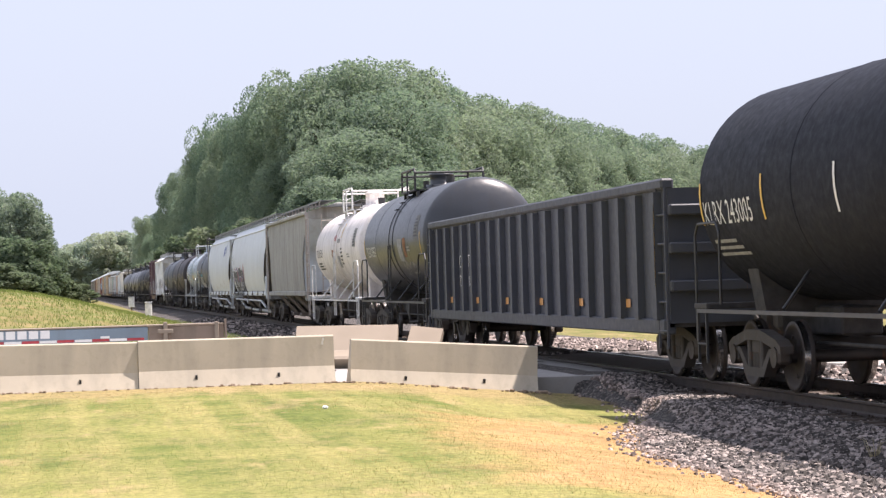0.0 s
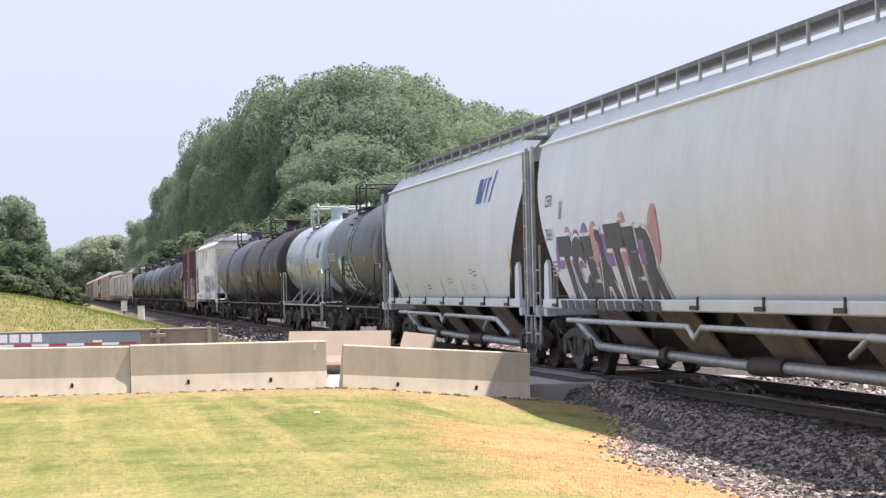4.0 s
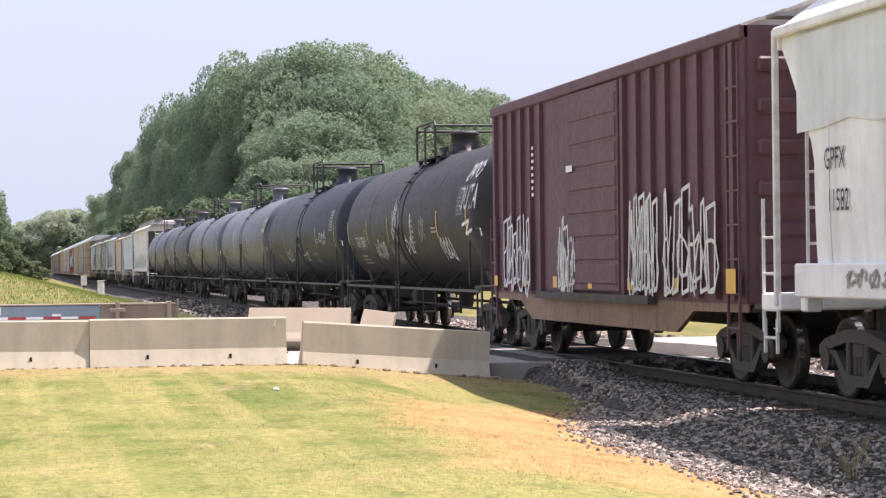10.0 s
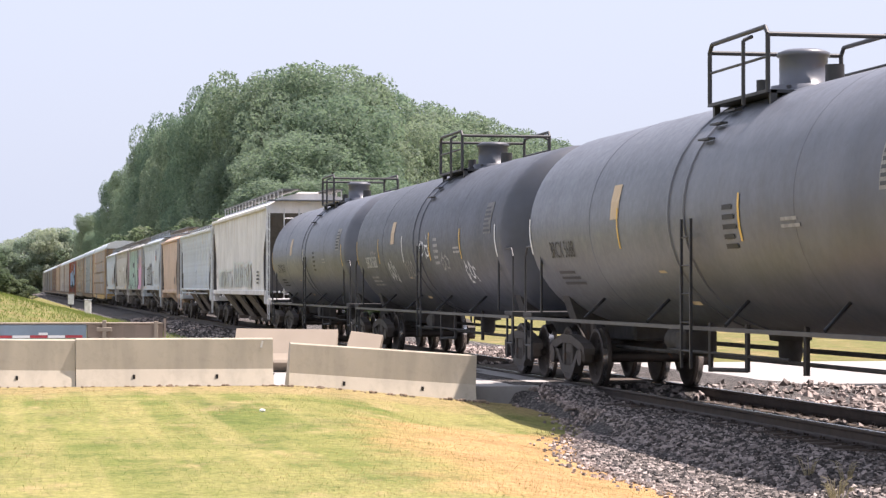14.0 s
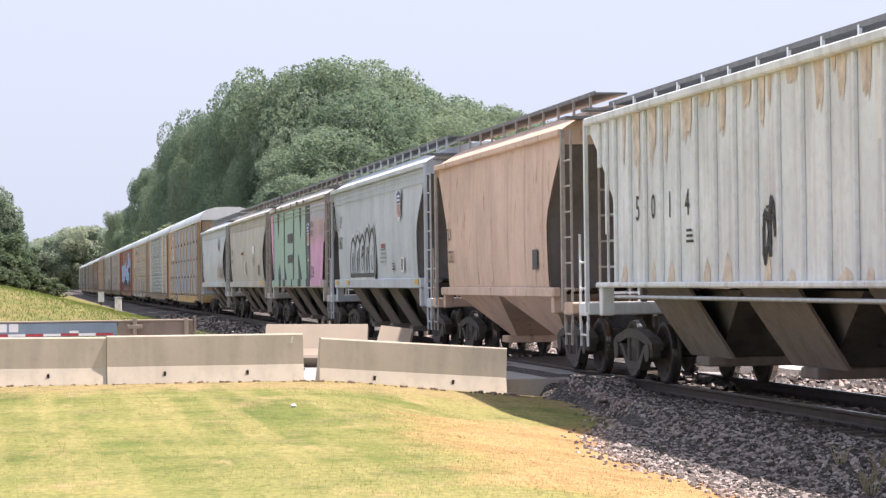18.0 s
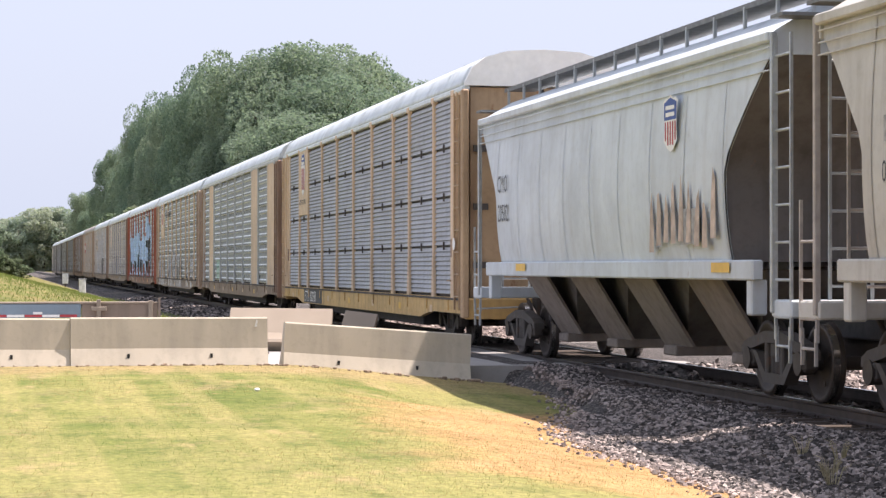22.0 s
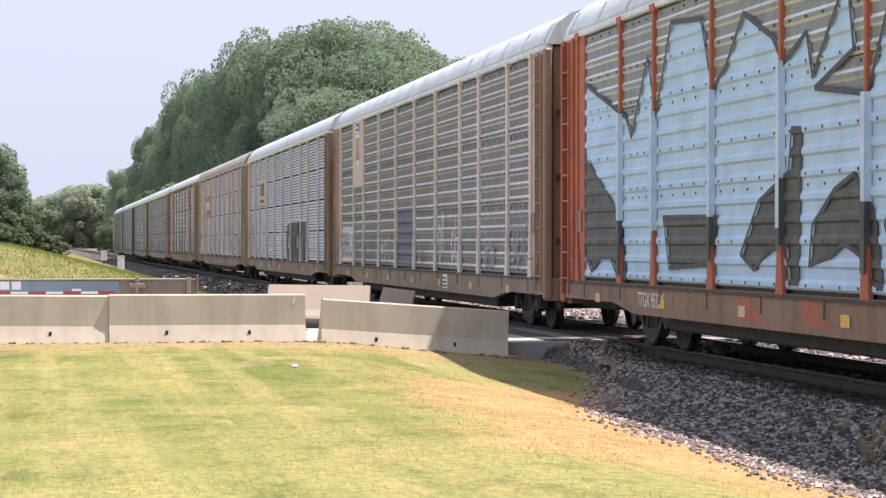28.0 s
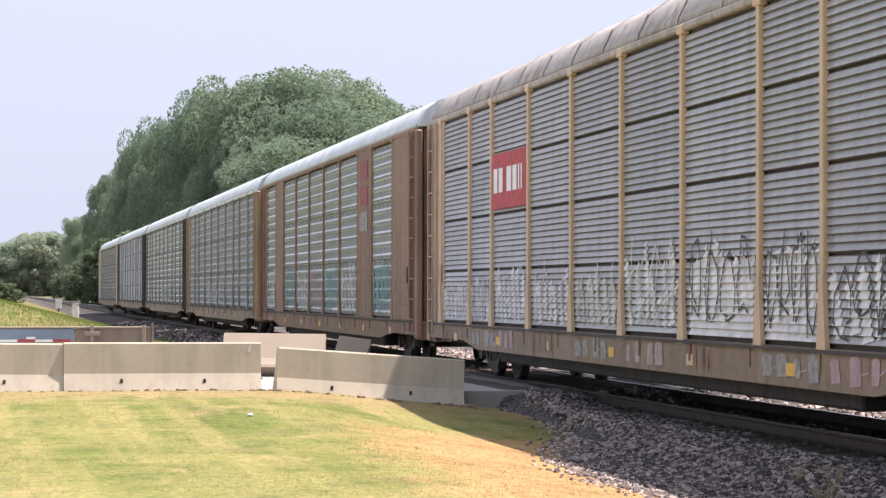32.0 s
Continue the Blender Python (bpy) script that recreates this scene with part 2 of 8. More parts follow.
SPRAY_PINKISH = plain("spray_dull_pink", (0.42, 0.30, 0.32), 0.6, 0, 0.2)
SPRAY_LIME = plain("spray_yellow_green", (0.5, 0.55, 0.1), 0.6, 0, 0.2)
SPRAY_GREY = plain("spray_pale_grey", (0.60, 0.59, 0.57), 0.6, 0, 0.25, 5.0)
RUST_PALE = plain("pale_rust_streak", (0.64, 0.54, 0.45), 0.85, 0, 0.25, 5.0)
RUST_BROWN = plain("brown_scorch", (0.47, 0.38, 0.32), 0.85, 0, 0.35, 5.0)
RUSTY = plain("rust_stain", (0.26, 0.12, 0.05), 0.85, 0, 0.4, 5.0)
LAMP_GLASS = plain("valve_white_plastic", (0.8, 0.8, 0.8), 0.3)


# ---- mesh building ----
class Shape:
    """Collects vertices and faces; smooth faces are marked."""

    def __init__(self):
        self.v, self.f, self.s = [], [], []

    def add(self, verts, faces, smooth=False):
        k = len(self.v)
        self.v += [tuple(p) for p in verts]
        self.f += [tuple(i + k for i in f) for f in faces]
        self.s += [smooth] * len(faces)
        return self

    def box(self, x0, x1, y0, y1, z0, z1, b=0.0):
        if b <= 0:
            vs = [(x, y, z) for x in (x0, x1) for y in (y0, y1) for z in (z0, z1)]
            return self.add(vs, [(0, 1, 3, 2), (4, 6, 7, 5), (0, 4, 5, 1), (2, 3, 7, 6), (0, 2, 6, 4), (1, 5, 7, 3)])
        b = min(b, (x1 - x0) * 0.45, (y1 - y0) * 0.45, (z1 - z0) * 0.45)
        vs, idx = [], {}
        for i, x in enumerate((x0, x1)):
            for j, y in enumerate((y0, y1)):
                for k, z in enumerate((z0, z1)):
                    sx, sy, sz = (b if i == 0 else -b), (b if j == 0 else -b), (b if k == 0 else -b)
                    for a, p in enumerate(((x, y + sy, z + sz), (x + sx, y, z + sz), (x + sx, y + sy, z))):
                        idx[i, j, k, a] = len(vs)
                        vs.append(p)
        fs = []
        for i in (0, 1):
            q = [idx[i, 0, 0, 0], idx[i, 1, 0, 0], idx[i, 1, 1, 0], idx[i, 0, 1, 0]]
            fs.append(tuple(q if i else q[::-1]))
            q = [idx[0, i, 0, 1], idx[1, i, 0, 1], idx[1, i, 1, 1], idx[0, i, 1, 1]]
            fs.append(tuple(q[::-1] if i else q))
            q = [idx[0, 0, i, 2], idx[1, 0, i, 2], idx[1, 1, i, 2], idx[0, 1, i, 2]]
            fs.append(tuple(q if i else q[::-1]))
        for i in (0, 1):
            for j in (0, 1):
                fs.append((idx[i, j, 0, 0], idx[i, j, 1, 0], idx[i, j, 1, 1], idx[i, j, 0, 1]))
                fs.append((idx[i, 0, j, 0], idx[i, 1, j, 0], idx[i, 1, j, 2], idx[i, 0, j, 2]))
                fs.append((idx[0, i, j, 1], idx[1, i, j, 1], idx[1, i, j, 2], idx[0, i, j, 2]))
                for k in (0, 1):
                    fs.append((idx[i, j, k, 0], idx[i, j, k, 1], idx[i, j, k, 2]))
        return self.add(vs, fs)

    def cyl(self, p0, p1, r, n=12, r1=None, caps=True):
        p0, p1 = Vector(p0), Vector(p1)
        w = (p1 - p0).normalized()
        a = w.orthogonal().normalized()
        b = w.cross(a)
        r1 = r if r1 is None else r1
        ring = [(math.cos(2 * math.pi * i / n), math.sin(2 * math.pi * i / n)) for i in range(n)]
        vs = [p0 + (a * c + b * s) * r for c, s in ring] + [p1 + (a * c + b * s) * r1 for c, s in ring]
        self.add(vs, [(i, (i + 1) % n, n + (i + 1) % n, n + i) for i in range(n)], True)
        if caps:
            self.add(vs[:n], [tuple(range(n))[::-1]])
            self.add(vs[n:], [tuple(range(n))])
        return self

    def pipe(self, pts, r=0.02, n=6):
        for p, q in zip(pts, pts[1:]):
            self.cyl(p, q, r, n)
        return self

    def prism(self, prof, y0, y1, smooth=False):
        """prof: closed list of (x, z), drawn out along y."""
        n = len(prof)
        vs = [(x, y0, z) for x, z in prof] + [(x, y1, z) for x, z in prof]
        self.add(vs, [(i, (i + 1) % n, n + (i + 1) % n, n + i) for i in range(n)], smooth)
        return self.add(vs, [tuple(range(n))[::-1], tuple(range(n, 2 * n))])

    def slab(self, prof, x0, x1):
        """prof: closed list of (y, z), drawn out along x."""
        n = len(prof)
        vs = [(x0, y, z) for y, z in prof] + [(x1, y, z) for y, z in prof]
        self.add(vs, [(i, (i + 1) % n, n + (i + 1) % n, n + i) for i in range(n)])
        return self.add(vs, [tuple(range(n))[::-1], tuple(range(n, 2 * n))])

    def lathe_y(self, prof, cz, n=40, cx=0.0):
        """prof: list of (y, r), turned about the line x=cx, z=cz."""
        vs, fs = [], []
        for y, r in prof:
            vs += [(cx + r * math.sin(2 * math.pi * i / n), y, cz + r * math.cos(2 * math.pi * i / n)) for i in range(n)]
        for k in range(len(prof) - 1):
            fs += [(k * n + i, k * n + (i + 1) % n, (k + 1) * n + (i + 1) % n, (k + 1) * n + i) for i in range(n)]
        return self.add(vs, fs, True)

    def lathe_z(self, prof, x, y, n=16):
        vs, fs = [], []
        for z, r in prof:
            vs += [(x + r * math.cos(2 * math.pi * i / n), y + r * math.sin(2 * math.pi * i / n), z) for i in range(n)]
        for k in range(len(prof) - 1):
            fs += [(k * n + i, k * n + (i + 1) % n, (k + 1) * n + (i + 1) % n, (k + 1) * n + i) for i in range(n)]
        return self.add(vs, fs, True)

    def mesh(self, name, mat):
        me = bpy.data.meshes.new(name)
        me.from_pydata(self.v, [], self.f)
        me.polygons.foreach_set("use_smooth", self.s)
        if mat:
            me.materials.append(mat)
        bm = bmesh.new()
        bm.from_mesh(me)
        bmesh.ops.recalc_face_normals(bm, faces=bm.faces)
        bm.to_mesh(me)
        bm.free()
        return me


def part(name, shape, mat, parent, label="", loc=None, kind=""):
    """One mesh object under a thing or a part; shape may be a mesh that is shared."""
    me = shape if isinstance(shape, bpy.types.Mesh) else shape.mesh(name, mat)
    if name in ("graffiti", "data_stencil", "stencil_text", "lettering_bars", "panel_clip", "rust_patch"):
        kind = "stuff"
    ob = new(name, me)
    if parent:
        ob.parent = parent
    if loc:
        ob.location = loc
    return tagged(ob, label=label, kind=kind)


def thing(name, label, category, group="", kind="", shape=None, mat=None):
    ob = new(name, shape.mesh(name, mat) if shape else None)
    return tagged(ob, label, category, group, kind)


# ---- flat paint, lettering and sprayed shapes, laid on a side ----
def on_plane(hw, y0, z0, off=0.006):
    """Side of a car with half width hw: u runs along the near side to the right, v up."""
    return lambda u, v: (-(hw + off), y0 - u, z0 + v)


def on_tank(r, cz, y0, z0, off=0.008):
    a0 = math.asin(max(-1, min(1, (z0 - cz) / r)))
    return lambda u, v: (-(r + off) * math.cos(a0 + v / r), y0 - u, cz + (r + off) * math.sin(a0 + v / r))


GLYPHS = {}


def glyphs(text, size, fat=0.0):
    if (text, fat) not in GLYPHS:
        cu = bpy.data.curves.new("lettering", "FONT")
        cu.body, cu.size, cu.resolution_u, cu.offset = text, 1.0, 3 if fat else 2, fat
        ob = bpy.data.objects.new("lettering", cu)
        me = bpy.data.meshes.new_from_object(ob)
        GLYPHS[text, fat] = ([tuple(v.co)[:2] for v in me.vertices], [tuple(p.vertices) for p in me.polygons])
        bpy.data.objects.remove(ob)
        bpy.data.meshes.remove(me)
    vs, fs = GLYPHS[text, fat]
    return [(x * size, y * size) for x, y in vs], fs


def fat_text(text, size, where, fat, narrow=1.0):
    """Letters swollen outwards by a share of their size."""
    vs, fs = glyphs(text, size, fat)
    return Shape().add([where(x * narrow, y) for x, y in vs], fs)


def lettering(text, size, where, narrow=1.0):
    vs, fs = glyphs(text, size)
    return Shape().add([where(x * narrow, y) for x, y in vs], fs)


def patch(where, u0, u1, v0, v1, shape=None, n=1):
    """A rectangle of paint."""
    shape = shape or Shape()
    for k in range(n):
        a, b = v0 + (v1 - v0) * k / n, v0 + (v1 - v0) * (k + 1) / n
        poly(where, [(u0, a), (u1, a), (u1, b), (u0, b)], shape)
    return shape


DRAPE = {}       # paint that follows a ribbed side: heights at which it bends


def poly(where, pts, shape=None):
    """A painted polygon; on a ribbed side it is cut at every bend. Later coats lie a little higher."""
    shape = shape or Shape()
    lift = 0.0009 * (len(shape.f) % 6)

    def put(u, v):
        x, y, z = where(u, v)
        return (x - lift, y, z)
    if where not in DRAPE:
        return shape.add([put(*p) for p in pts], [tuple(range(len(pts)))])
    lo, hi = min(p[1] for p in pts), max(p[1] for p in pts)
    cuts = sorted({round(v, 5) for v in [p[1] for p in pts] + [q for q in DRAPE[where] if lo < q < hi]})
    edges = [(a, b) for a, b in zip(pts, list(pts[1:]) + [pts[0]]) if abs(a[1] - b[1]) > 1e-6]
    vs, fs = [], []
    for va, vb in zip(cuts, cuts[1:]):
        m = (va + vb) / 2
        hit = []
        for a, b in edges:
            if min(a[1], b[1]) < m < max(a[1], b[1]):
                k = (b[0] - a[0]) / (b[1] - a[1])
                hit.append((a[0] + k * (m - a[1]), a[0] + k * (va - a[1]), a[0] + k * (vb - a[1])))
        hit.sort()
        for p, q in zip(hit[::2], hit[1::2]):
            n = len(vs)
            vs += [put(p[1], va), put(q[1], va), put(q[2], vb), put(p[2], vb)]
            fs.append((n, n + 1, n + 2, n + 3))
    return shape.add(vs, fs)


def stroke(where, pts, w, shape=None):
    shape = shape or Shape()
    for (a, b), (c, d) in zip(pts, pts[1:]):
        l = math.hypot(c - a, d - b) or 1e-6
        nx, ny = -(d - b) / l * w / 2, (c - a) / l * w / 2
        ex, ey = (c - a) / l * w * 0.3, (d - b) / l * w * 0.3
        poly(where, [(a + nx - ex, b + ny - ey), (c + nx + ex, d + ny + ey), (c - nx + ex, d - ny + ey), (a - nx - ex, b - ny - ey)], shape)
    return shape


def bars(where, w, h, rows, shape=None, fill=0.5):
    shape = shape or Shape()
    for k in range(rows):
        v = h * (1 - (k + 1) / rows)
        patch(where, 0, w * (0.75 + 0.25 * ((k * 7) % 3) / 2), v, v + h / rows * fill, shape)
    return shape


def scrawl(rng, where, w, h, letters, thick, shape=None):
    """A row of quick looping sprayed signs."""
    shape = shape or Shape()
    step = w / letters
    for k in range(letters):
        u = k * step
        pts, a0, turn = [], rng.uniform(0, 6.3), rng.choice((-1, 1)) * rng.uniform(0.5, 0.9)
        cx, cy = u + step * 0.5, h * rng.uniform(0.4, 0.6)
        for i in range(9):
            a = a0 + turn * i
            pts.append((cx + step * rng.uniform(0.25, 0.55) * math.cos(a), cy + h * rng.uniform(0.2, 0.5) * math.sin(a)))
        stroke(where, pts, thick, shape)
        if rng.random() < 0.6:
            stroke(where, [(u + step * 0.2, h * rng.uniform(0, 0.2)), (u + step * rng.uniform(0.2, 0.7), h * rng.uniform(0.8, 1.15))], thick, shape)
    return shape


def piece(rng, where, w, h, letters, lean=0.12):
    """Fat sprayed letters: fills, and a lighter or darker outline round them."""
    fill, rim = Shape(), Shape()
    step = w / letters
    for k in range(letters):
        u = k * step
        legs = rng.choice((2, 2, 3))
        for g in range(legs):
            a = u + step * (0.06 + g * 0.9 / legs)
            b = a + step * rng.uniform(0.24, 0.36)
            lo, hi = rng.uniform(-0.06, 0.08) * h, h * rng.uniform(0.82, 1.1)
            s1, s2 = rng.uniform(-lean, lean) * h, rng.uniform(-lean, lean) * h
            q = [(a, lo), (b, lo + 0.04 * h), (b + s2, hi), (a + s1, hi - 0.05 * h)]
            poly(where, q, fill)
            stroke(where, q + [q[0]], 0.045 * h, rim)
        m = h * rng.uniform(0.35, 0.6)
        q = [(u + step * 0.1, m), (u + step * 0.85, m + 0.05 * h), (u + step * 0.85, m + 0.22 * h), (u + step * 0.1, m + 0.2 * h)]
        poly(where, q, fill)
    return fill, rim


def slashes(rng, where, w, h, n):
    """Quick slanting strokes of thick paint, uneven in height."""
    shape = Shape()
    for k in range(n):
        a = w * (k + rng.uniform(0.05, 0.35)) / n
        b = min(w, a + w / n * rng.uniform(0.35, 0.75))
        lean = rng.uniform(-0.22, 0.06) * h
        lo, hi = h * rng.uniform(0.0, 0.12), h * rng.uniform(0.72, 1.05)
        m = (lo + hi) / 2
        poly(where, [(a, lo), (b, lo + 0.05 * h), (b + lean * 0.6, m), (b + lean, hi - 0.1 * h), ((a + b) / 2 + lean, hi), (a + lean, hi - 0.14 * h), (a + lean * 0.4, m)], shape)
        if rng.random() < 0.5:
            stroke(where, [(b, m * 0.8), (min(w, b + w / n * 0.4), m * rng.uniform(0.7, 1.2))], 0.07 * h, shape)
    return shape


def rounded(pts):
    """Cut the corners of an open line."""
    out = [pts[0]]
    for (a, b), (c, d) in zip(pts, pts[1:]):
        out += [(a * 0.75 + c * 0.25, b * 0.75 + d * 0.25), (a * 0.25 + c * 0.75, b * 0.25 + d * 0.75)]
    return out + [pts[-1]]


def fat_letters(rng, w, h, humps):
    """Outline and inner strokes of a run of fat humped letters standing on one line."""
    outline, inner, step = [(0.0, 0.0), (-0.02 * w, h * 0.5)], [], w / humps
    for k in range(humps):
        a, top = step * k, h * rng.uniform(0.92, 1.06)
        outline += [(a + step * 0.18, top * 0.86), (a + step * 0.5, top), (a + step * 0.82, top * 0.88)]
        if k < humps - 1:
            dip = h * rng.choice((0.66, 0.74, 0.8))
            outline.append((a + step, dip))
            inner.append([(a + step, dip), (a + step * rng.uniform(0.82, 0.95), h * rng.uniform(0.35, 0.5)), (a + step * rng.uniform(0.95, 1.1), 0.0)])
        if k % 3 == 2:
            inner.append([(a + step * 0.75, h * 0.52), (a + step * 0.35, h * 0.42), (a + step * 0.45, h * 0.64), (a + step * 0.8, h * 0.66)])
        elif rng.random() < 0.6:
            inner.append([(a + step * 0.5, h * 0.6), (a + step * 0.45, h * 0.08)])
    outline += [(w, h * 0.55), (w * 1.02, h * 0.2), (w * 0.98, 0.0)]
    return rounded(rounded(outline)), [rounded(q) for q in inner]


def bubbles(rng, where, w, h, letters, thick):
    """Fat round letters drawn as closed loops, some with a bar or a leg."""
    shape = Shape()
    step = w / letters
    for k in range(letters):
        cx, cy = step * (k + 0.5), h * 0.5
        rx, ry = step * 0.36, h * rng.uniform(0.4, 0.48)
        ring = [(cx + rx * rng.uniform(0.85, 1.1) * math.cos(i * 0.628), cy + ry * rng.uniform(0.9, 1.08) * math.sin(i * 0.628)) for i in range(10)]
        kind = rng.choice("odeu")
        if kind == "u":
            ring = ring[4:] + ring[:2]
        else:
            ring = ring + ring[:1]
        stroke(where, ring, thick * (h if thick > 0.2 else 1), shape)
        if kind in "de":
            stroke(where, [(cx - rx, cy), (cx + rx, cy + 0.1 * h)], thick * (h if thick > 0.2 else 1), shape)
    return shape


# ---- ground and surroundings ----
def smooth(a, b, x):
    t = min(1.0, max(0.0, (x - a) / (b - a)))
    return t * t * (3 - 2 * t)


def ground_z(x, y):
    """Lawn by the camera, a dip beside the ballast, and the grassy bank beyond the closed road."""
    z = -0.30 * smooth(3.4, 6.6, x) * (1 - smooth(30, 36, y) * (1 - smooth(48, 52, y)))
    z -= 0.12 * smooth(6.5, 8.5, x)
    z += 0.05 * smooth(24, 33, y) * (1 - smooth(3.8, 7.2, x)) * (1 - smooth(46, 50, y))
    z -= 0.17 * smooth(31, 35.5, y) * smooth(4.3, 7.3, x) * (1 - smooth(36, 38, y))
    bank = 1.72 * (1 - smooth(-3.5, 6.4, x)) + 0.1 * (1 - smooth(-14, -4, x))
    z += bank * smooth(49, 86, y) * (1 - 0.55 * smooth(95, 190, y))
    z -= 0.22 * smooth(34.7, 35.7, y) * (1 - smooth(45.4, 46.4, y))
    if x > 12.5:
        z -= 0.12 * smooth(12.5, 16, x)
    if x < 7 and y < 33:
        z += 0.02 * noise.noise((x * 0.35, y * 0.25, 3.1))
    return z


def calc(nt, how, a, b, c=None):
    n = nt.nodes.new("ShaderNodeMath")
    n.operation = how
    for sock, v in zip(n.inputs, (a, b, c)):
        if isinstance(v, bpy.types.NodeSocket):
            nt.links.new(v, sock)
        elif v is not None:
            sock.default_value = v
    return n.outputs[0]


def grass_material():
    m, nt, b = nodes_of("lawn")
    tc = nt.nodes.new("ShaderNodeTexCoord")
    sep = nt.nodes.new("ShaderNodeSeparateXYZ")
    nt.links.new(tc.outputs["Object"], sep.inputs[0])
    X, Y = sep.outputs["X"], sep.outputs["Y"]
    # green turf in mown lanes along the line, each lane broken into paler and darker lengths
    patches = noise_node(nt, 0.55, 5)
    c = mix(nt, ramp(nt, patches, 0.36, 0.64), (0.130, 0.160, 0.042), (0.248, 0.238, 0.085))
    lanes = noise_node(nt, 1.0, 3, (1.5, 0.05, 1), 0.55)
    c = mix(nt, mix(nt, 0.75, (0, 0, 0), ramp(nt, lanes, 0.44, 0.58)), c, (0.29, 0.26, 0.105))
    worn = noise_node(nt, 1.0, 4, (0.9, 0.5, 1), 0.65)
    c = mix(nt, mix(nt, 0.7, (0, 0, 0), ramp(nt, worn, 0.56, 0.70)), c, (0.20, 0.17, 0.085))
    close = calc(nt, "MULTIPLY_ADD", Y, -0.12, 2.4)
    c = mix(nt, mix(nt, 0.45, (0, 0, 0), ramp(nt, close, 0.0, 0.7)), c, (0.27, 0.26, 0.10))
    rag = noise_node(nt, 1.0, 7, (0.9, 0.75, 1), 0.68)
    # the verge has dried to orange straw beside the ballast, with a ragged border
    into = calc(nt, "ADD", X, calc(nt, "MULTIPLY_ADD", Y, -0.1, -1.3))
    into = calc(nt, "MINIMUM", into, calc(nt, "ADD", X, calc(nt, "MULTIPLY_ADD", Y, 0.45, -10.9)))
    ahead = calc(nt, "MULTIPLY_ADD", Y, -1.0, 27.9)
    d = calc(nt, "MINIMUM", into, ahead)
    d = calc(nt, "MULTIPLY_ADD", rag, 3.0, calc(nt, "ADD", d, -1.5))
    c = mix(nt, ramp(nt, d, -0.0, 1.0), c, mix(nt, ramp(nt, worn, 0.38, 0.6), (0.45, 0.288, 0.138), (0.39, 0.23, 0.112)))
    # straw-coloured strip in front of the barriers
    near = calc(nt, "MULTIPLY_ADD", Y, 0.5, -15.4)
    near = calc(nt, "MINIMUM", near, calc(nt, "MULTIPLY_ADD", Y, -0.3, 15.5))
    near = calc(nt, "MULTIPLY_ADD", rag, 2.4, calc(nt, "ADD", near, -1.4))
    c = mix(nt, ramp(nt, near, 0.1, 0.8), c, (0.30, 0.235, 0.115))
    # duller rough grass on the bank
    far = calc(nt, "MULTIPLY_ADD", Y, 0.1, -4.8)
    c = mix(nt, ramp(nt, far, 0.0, 0.5), c, mix(nt, ramp(nt, worn, 0.4, 0.6), (0.155, 0.165, 0.055), (0.215, 0.175, 0.08)))
    fine = noise_node(nt, 14.0, 6, (1, 0.5, 1), 0.75)
    c = mix(nt, ramp(nt, fine, 0.35, 0.75), mix(nt, 1.0, c, (0.62, 0.64, 0.6), "MULTIPLY"), mix(nt, 1.0, c, (1.3, 1.27, 1.2), "MULTIPLY"))
    tuft = noise_node(nt, 1.7, 7, (1, 0.6, 1), 0.74)
    c = mix(nt, mix(nt, 0.8, (0, 0, 0), ramp(nt, tuft, 0.51, 0.62)), c, mix(nt, 1.0, c, (0.60, 0.69, 0.62), "MULTIPLY"))
    bare = noise_node(nt, 1.1, 6, (1, 0.4, 1), 0.7)
    c = mix(nt, mix(nt, 0.55, (0, 0, 0), ramp(nt, bare, 0.56, 0.66)), c, (0.37, 0.27, 0.145))
    streak = noise_node(nt, 5.0, 4, (0.35, 2.2, 1), 0.6)
    c = mix(nt, ramp(nt, streak, 0.58, 0.72), c, mix(nt, 1.0, c, (0.72, 0.78, 0.70), "MULTIPLY"))
    nt.links.new(c, b.inputs["Base Color"])
    b.inputs["Roughness"].default_value = 0.9
    b.inputs["Specular IOR Level"].default_value = 0.12
    bump(nt, b, fine, 0.6, 0.03)
    return m


LAWN = grass_material()


def build_ground():
    xs = [-1500, -700, -300, -120, -60, -30, -18] + [-12 + 0.5 * k for k in range(60)] + [20, 26, 36, 60, 120, 300, 700, 1500]
    ys = [-1200, -400, -120, -40, 0] + [6 + 0.8 * k for k in range(70)] + [64 + 4 * k for k in range(40)] + [240, 300, 400, 550, 750, 1000, 1400, 2200]
    vs = [(x, y, ground_z(x, y)) for y in ys for x in xs]
    n = len(xs)
    fs = [(j * n + i, j * n + i + 1, (j + 1) * n + i + 1, (j + 1) * n + i) for j in range(len(ys) - 1) for i in range(n - 1)]
    thing("ground", "mown lawn, green with straw-dry patches", "lawn", kind="structure", shape=Shape().add(vs, fs, True), mat=LAWN)


build_ground()


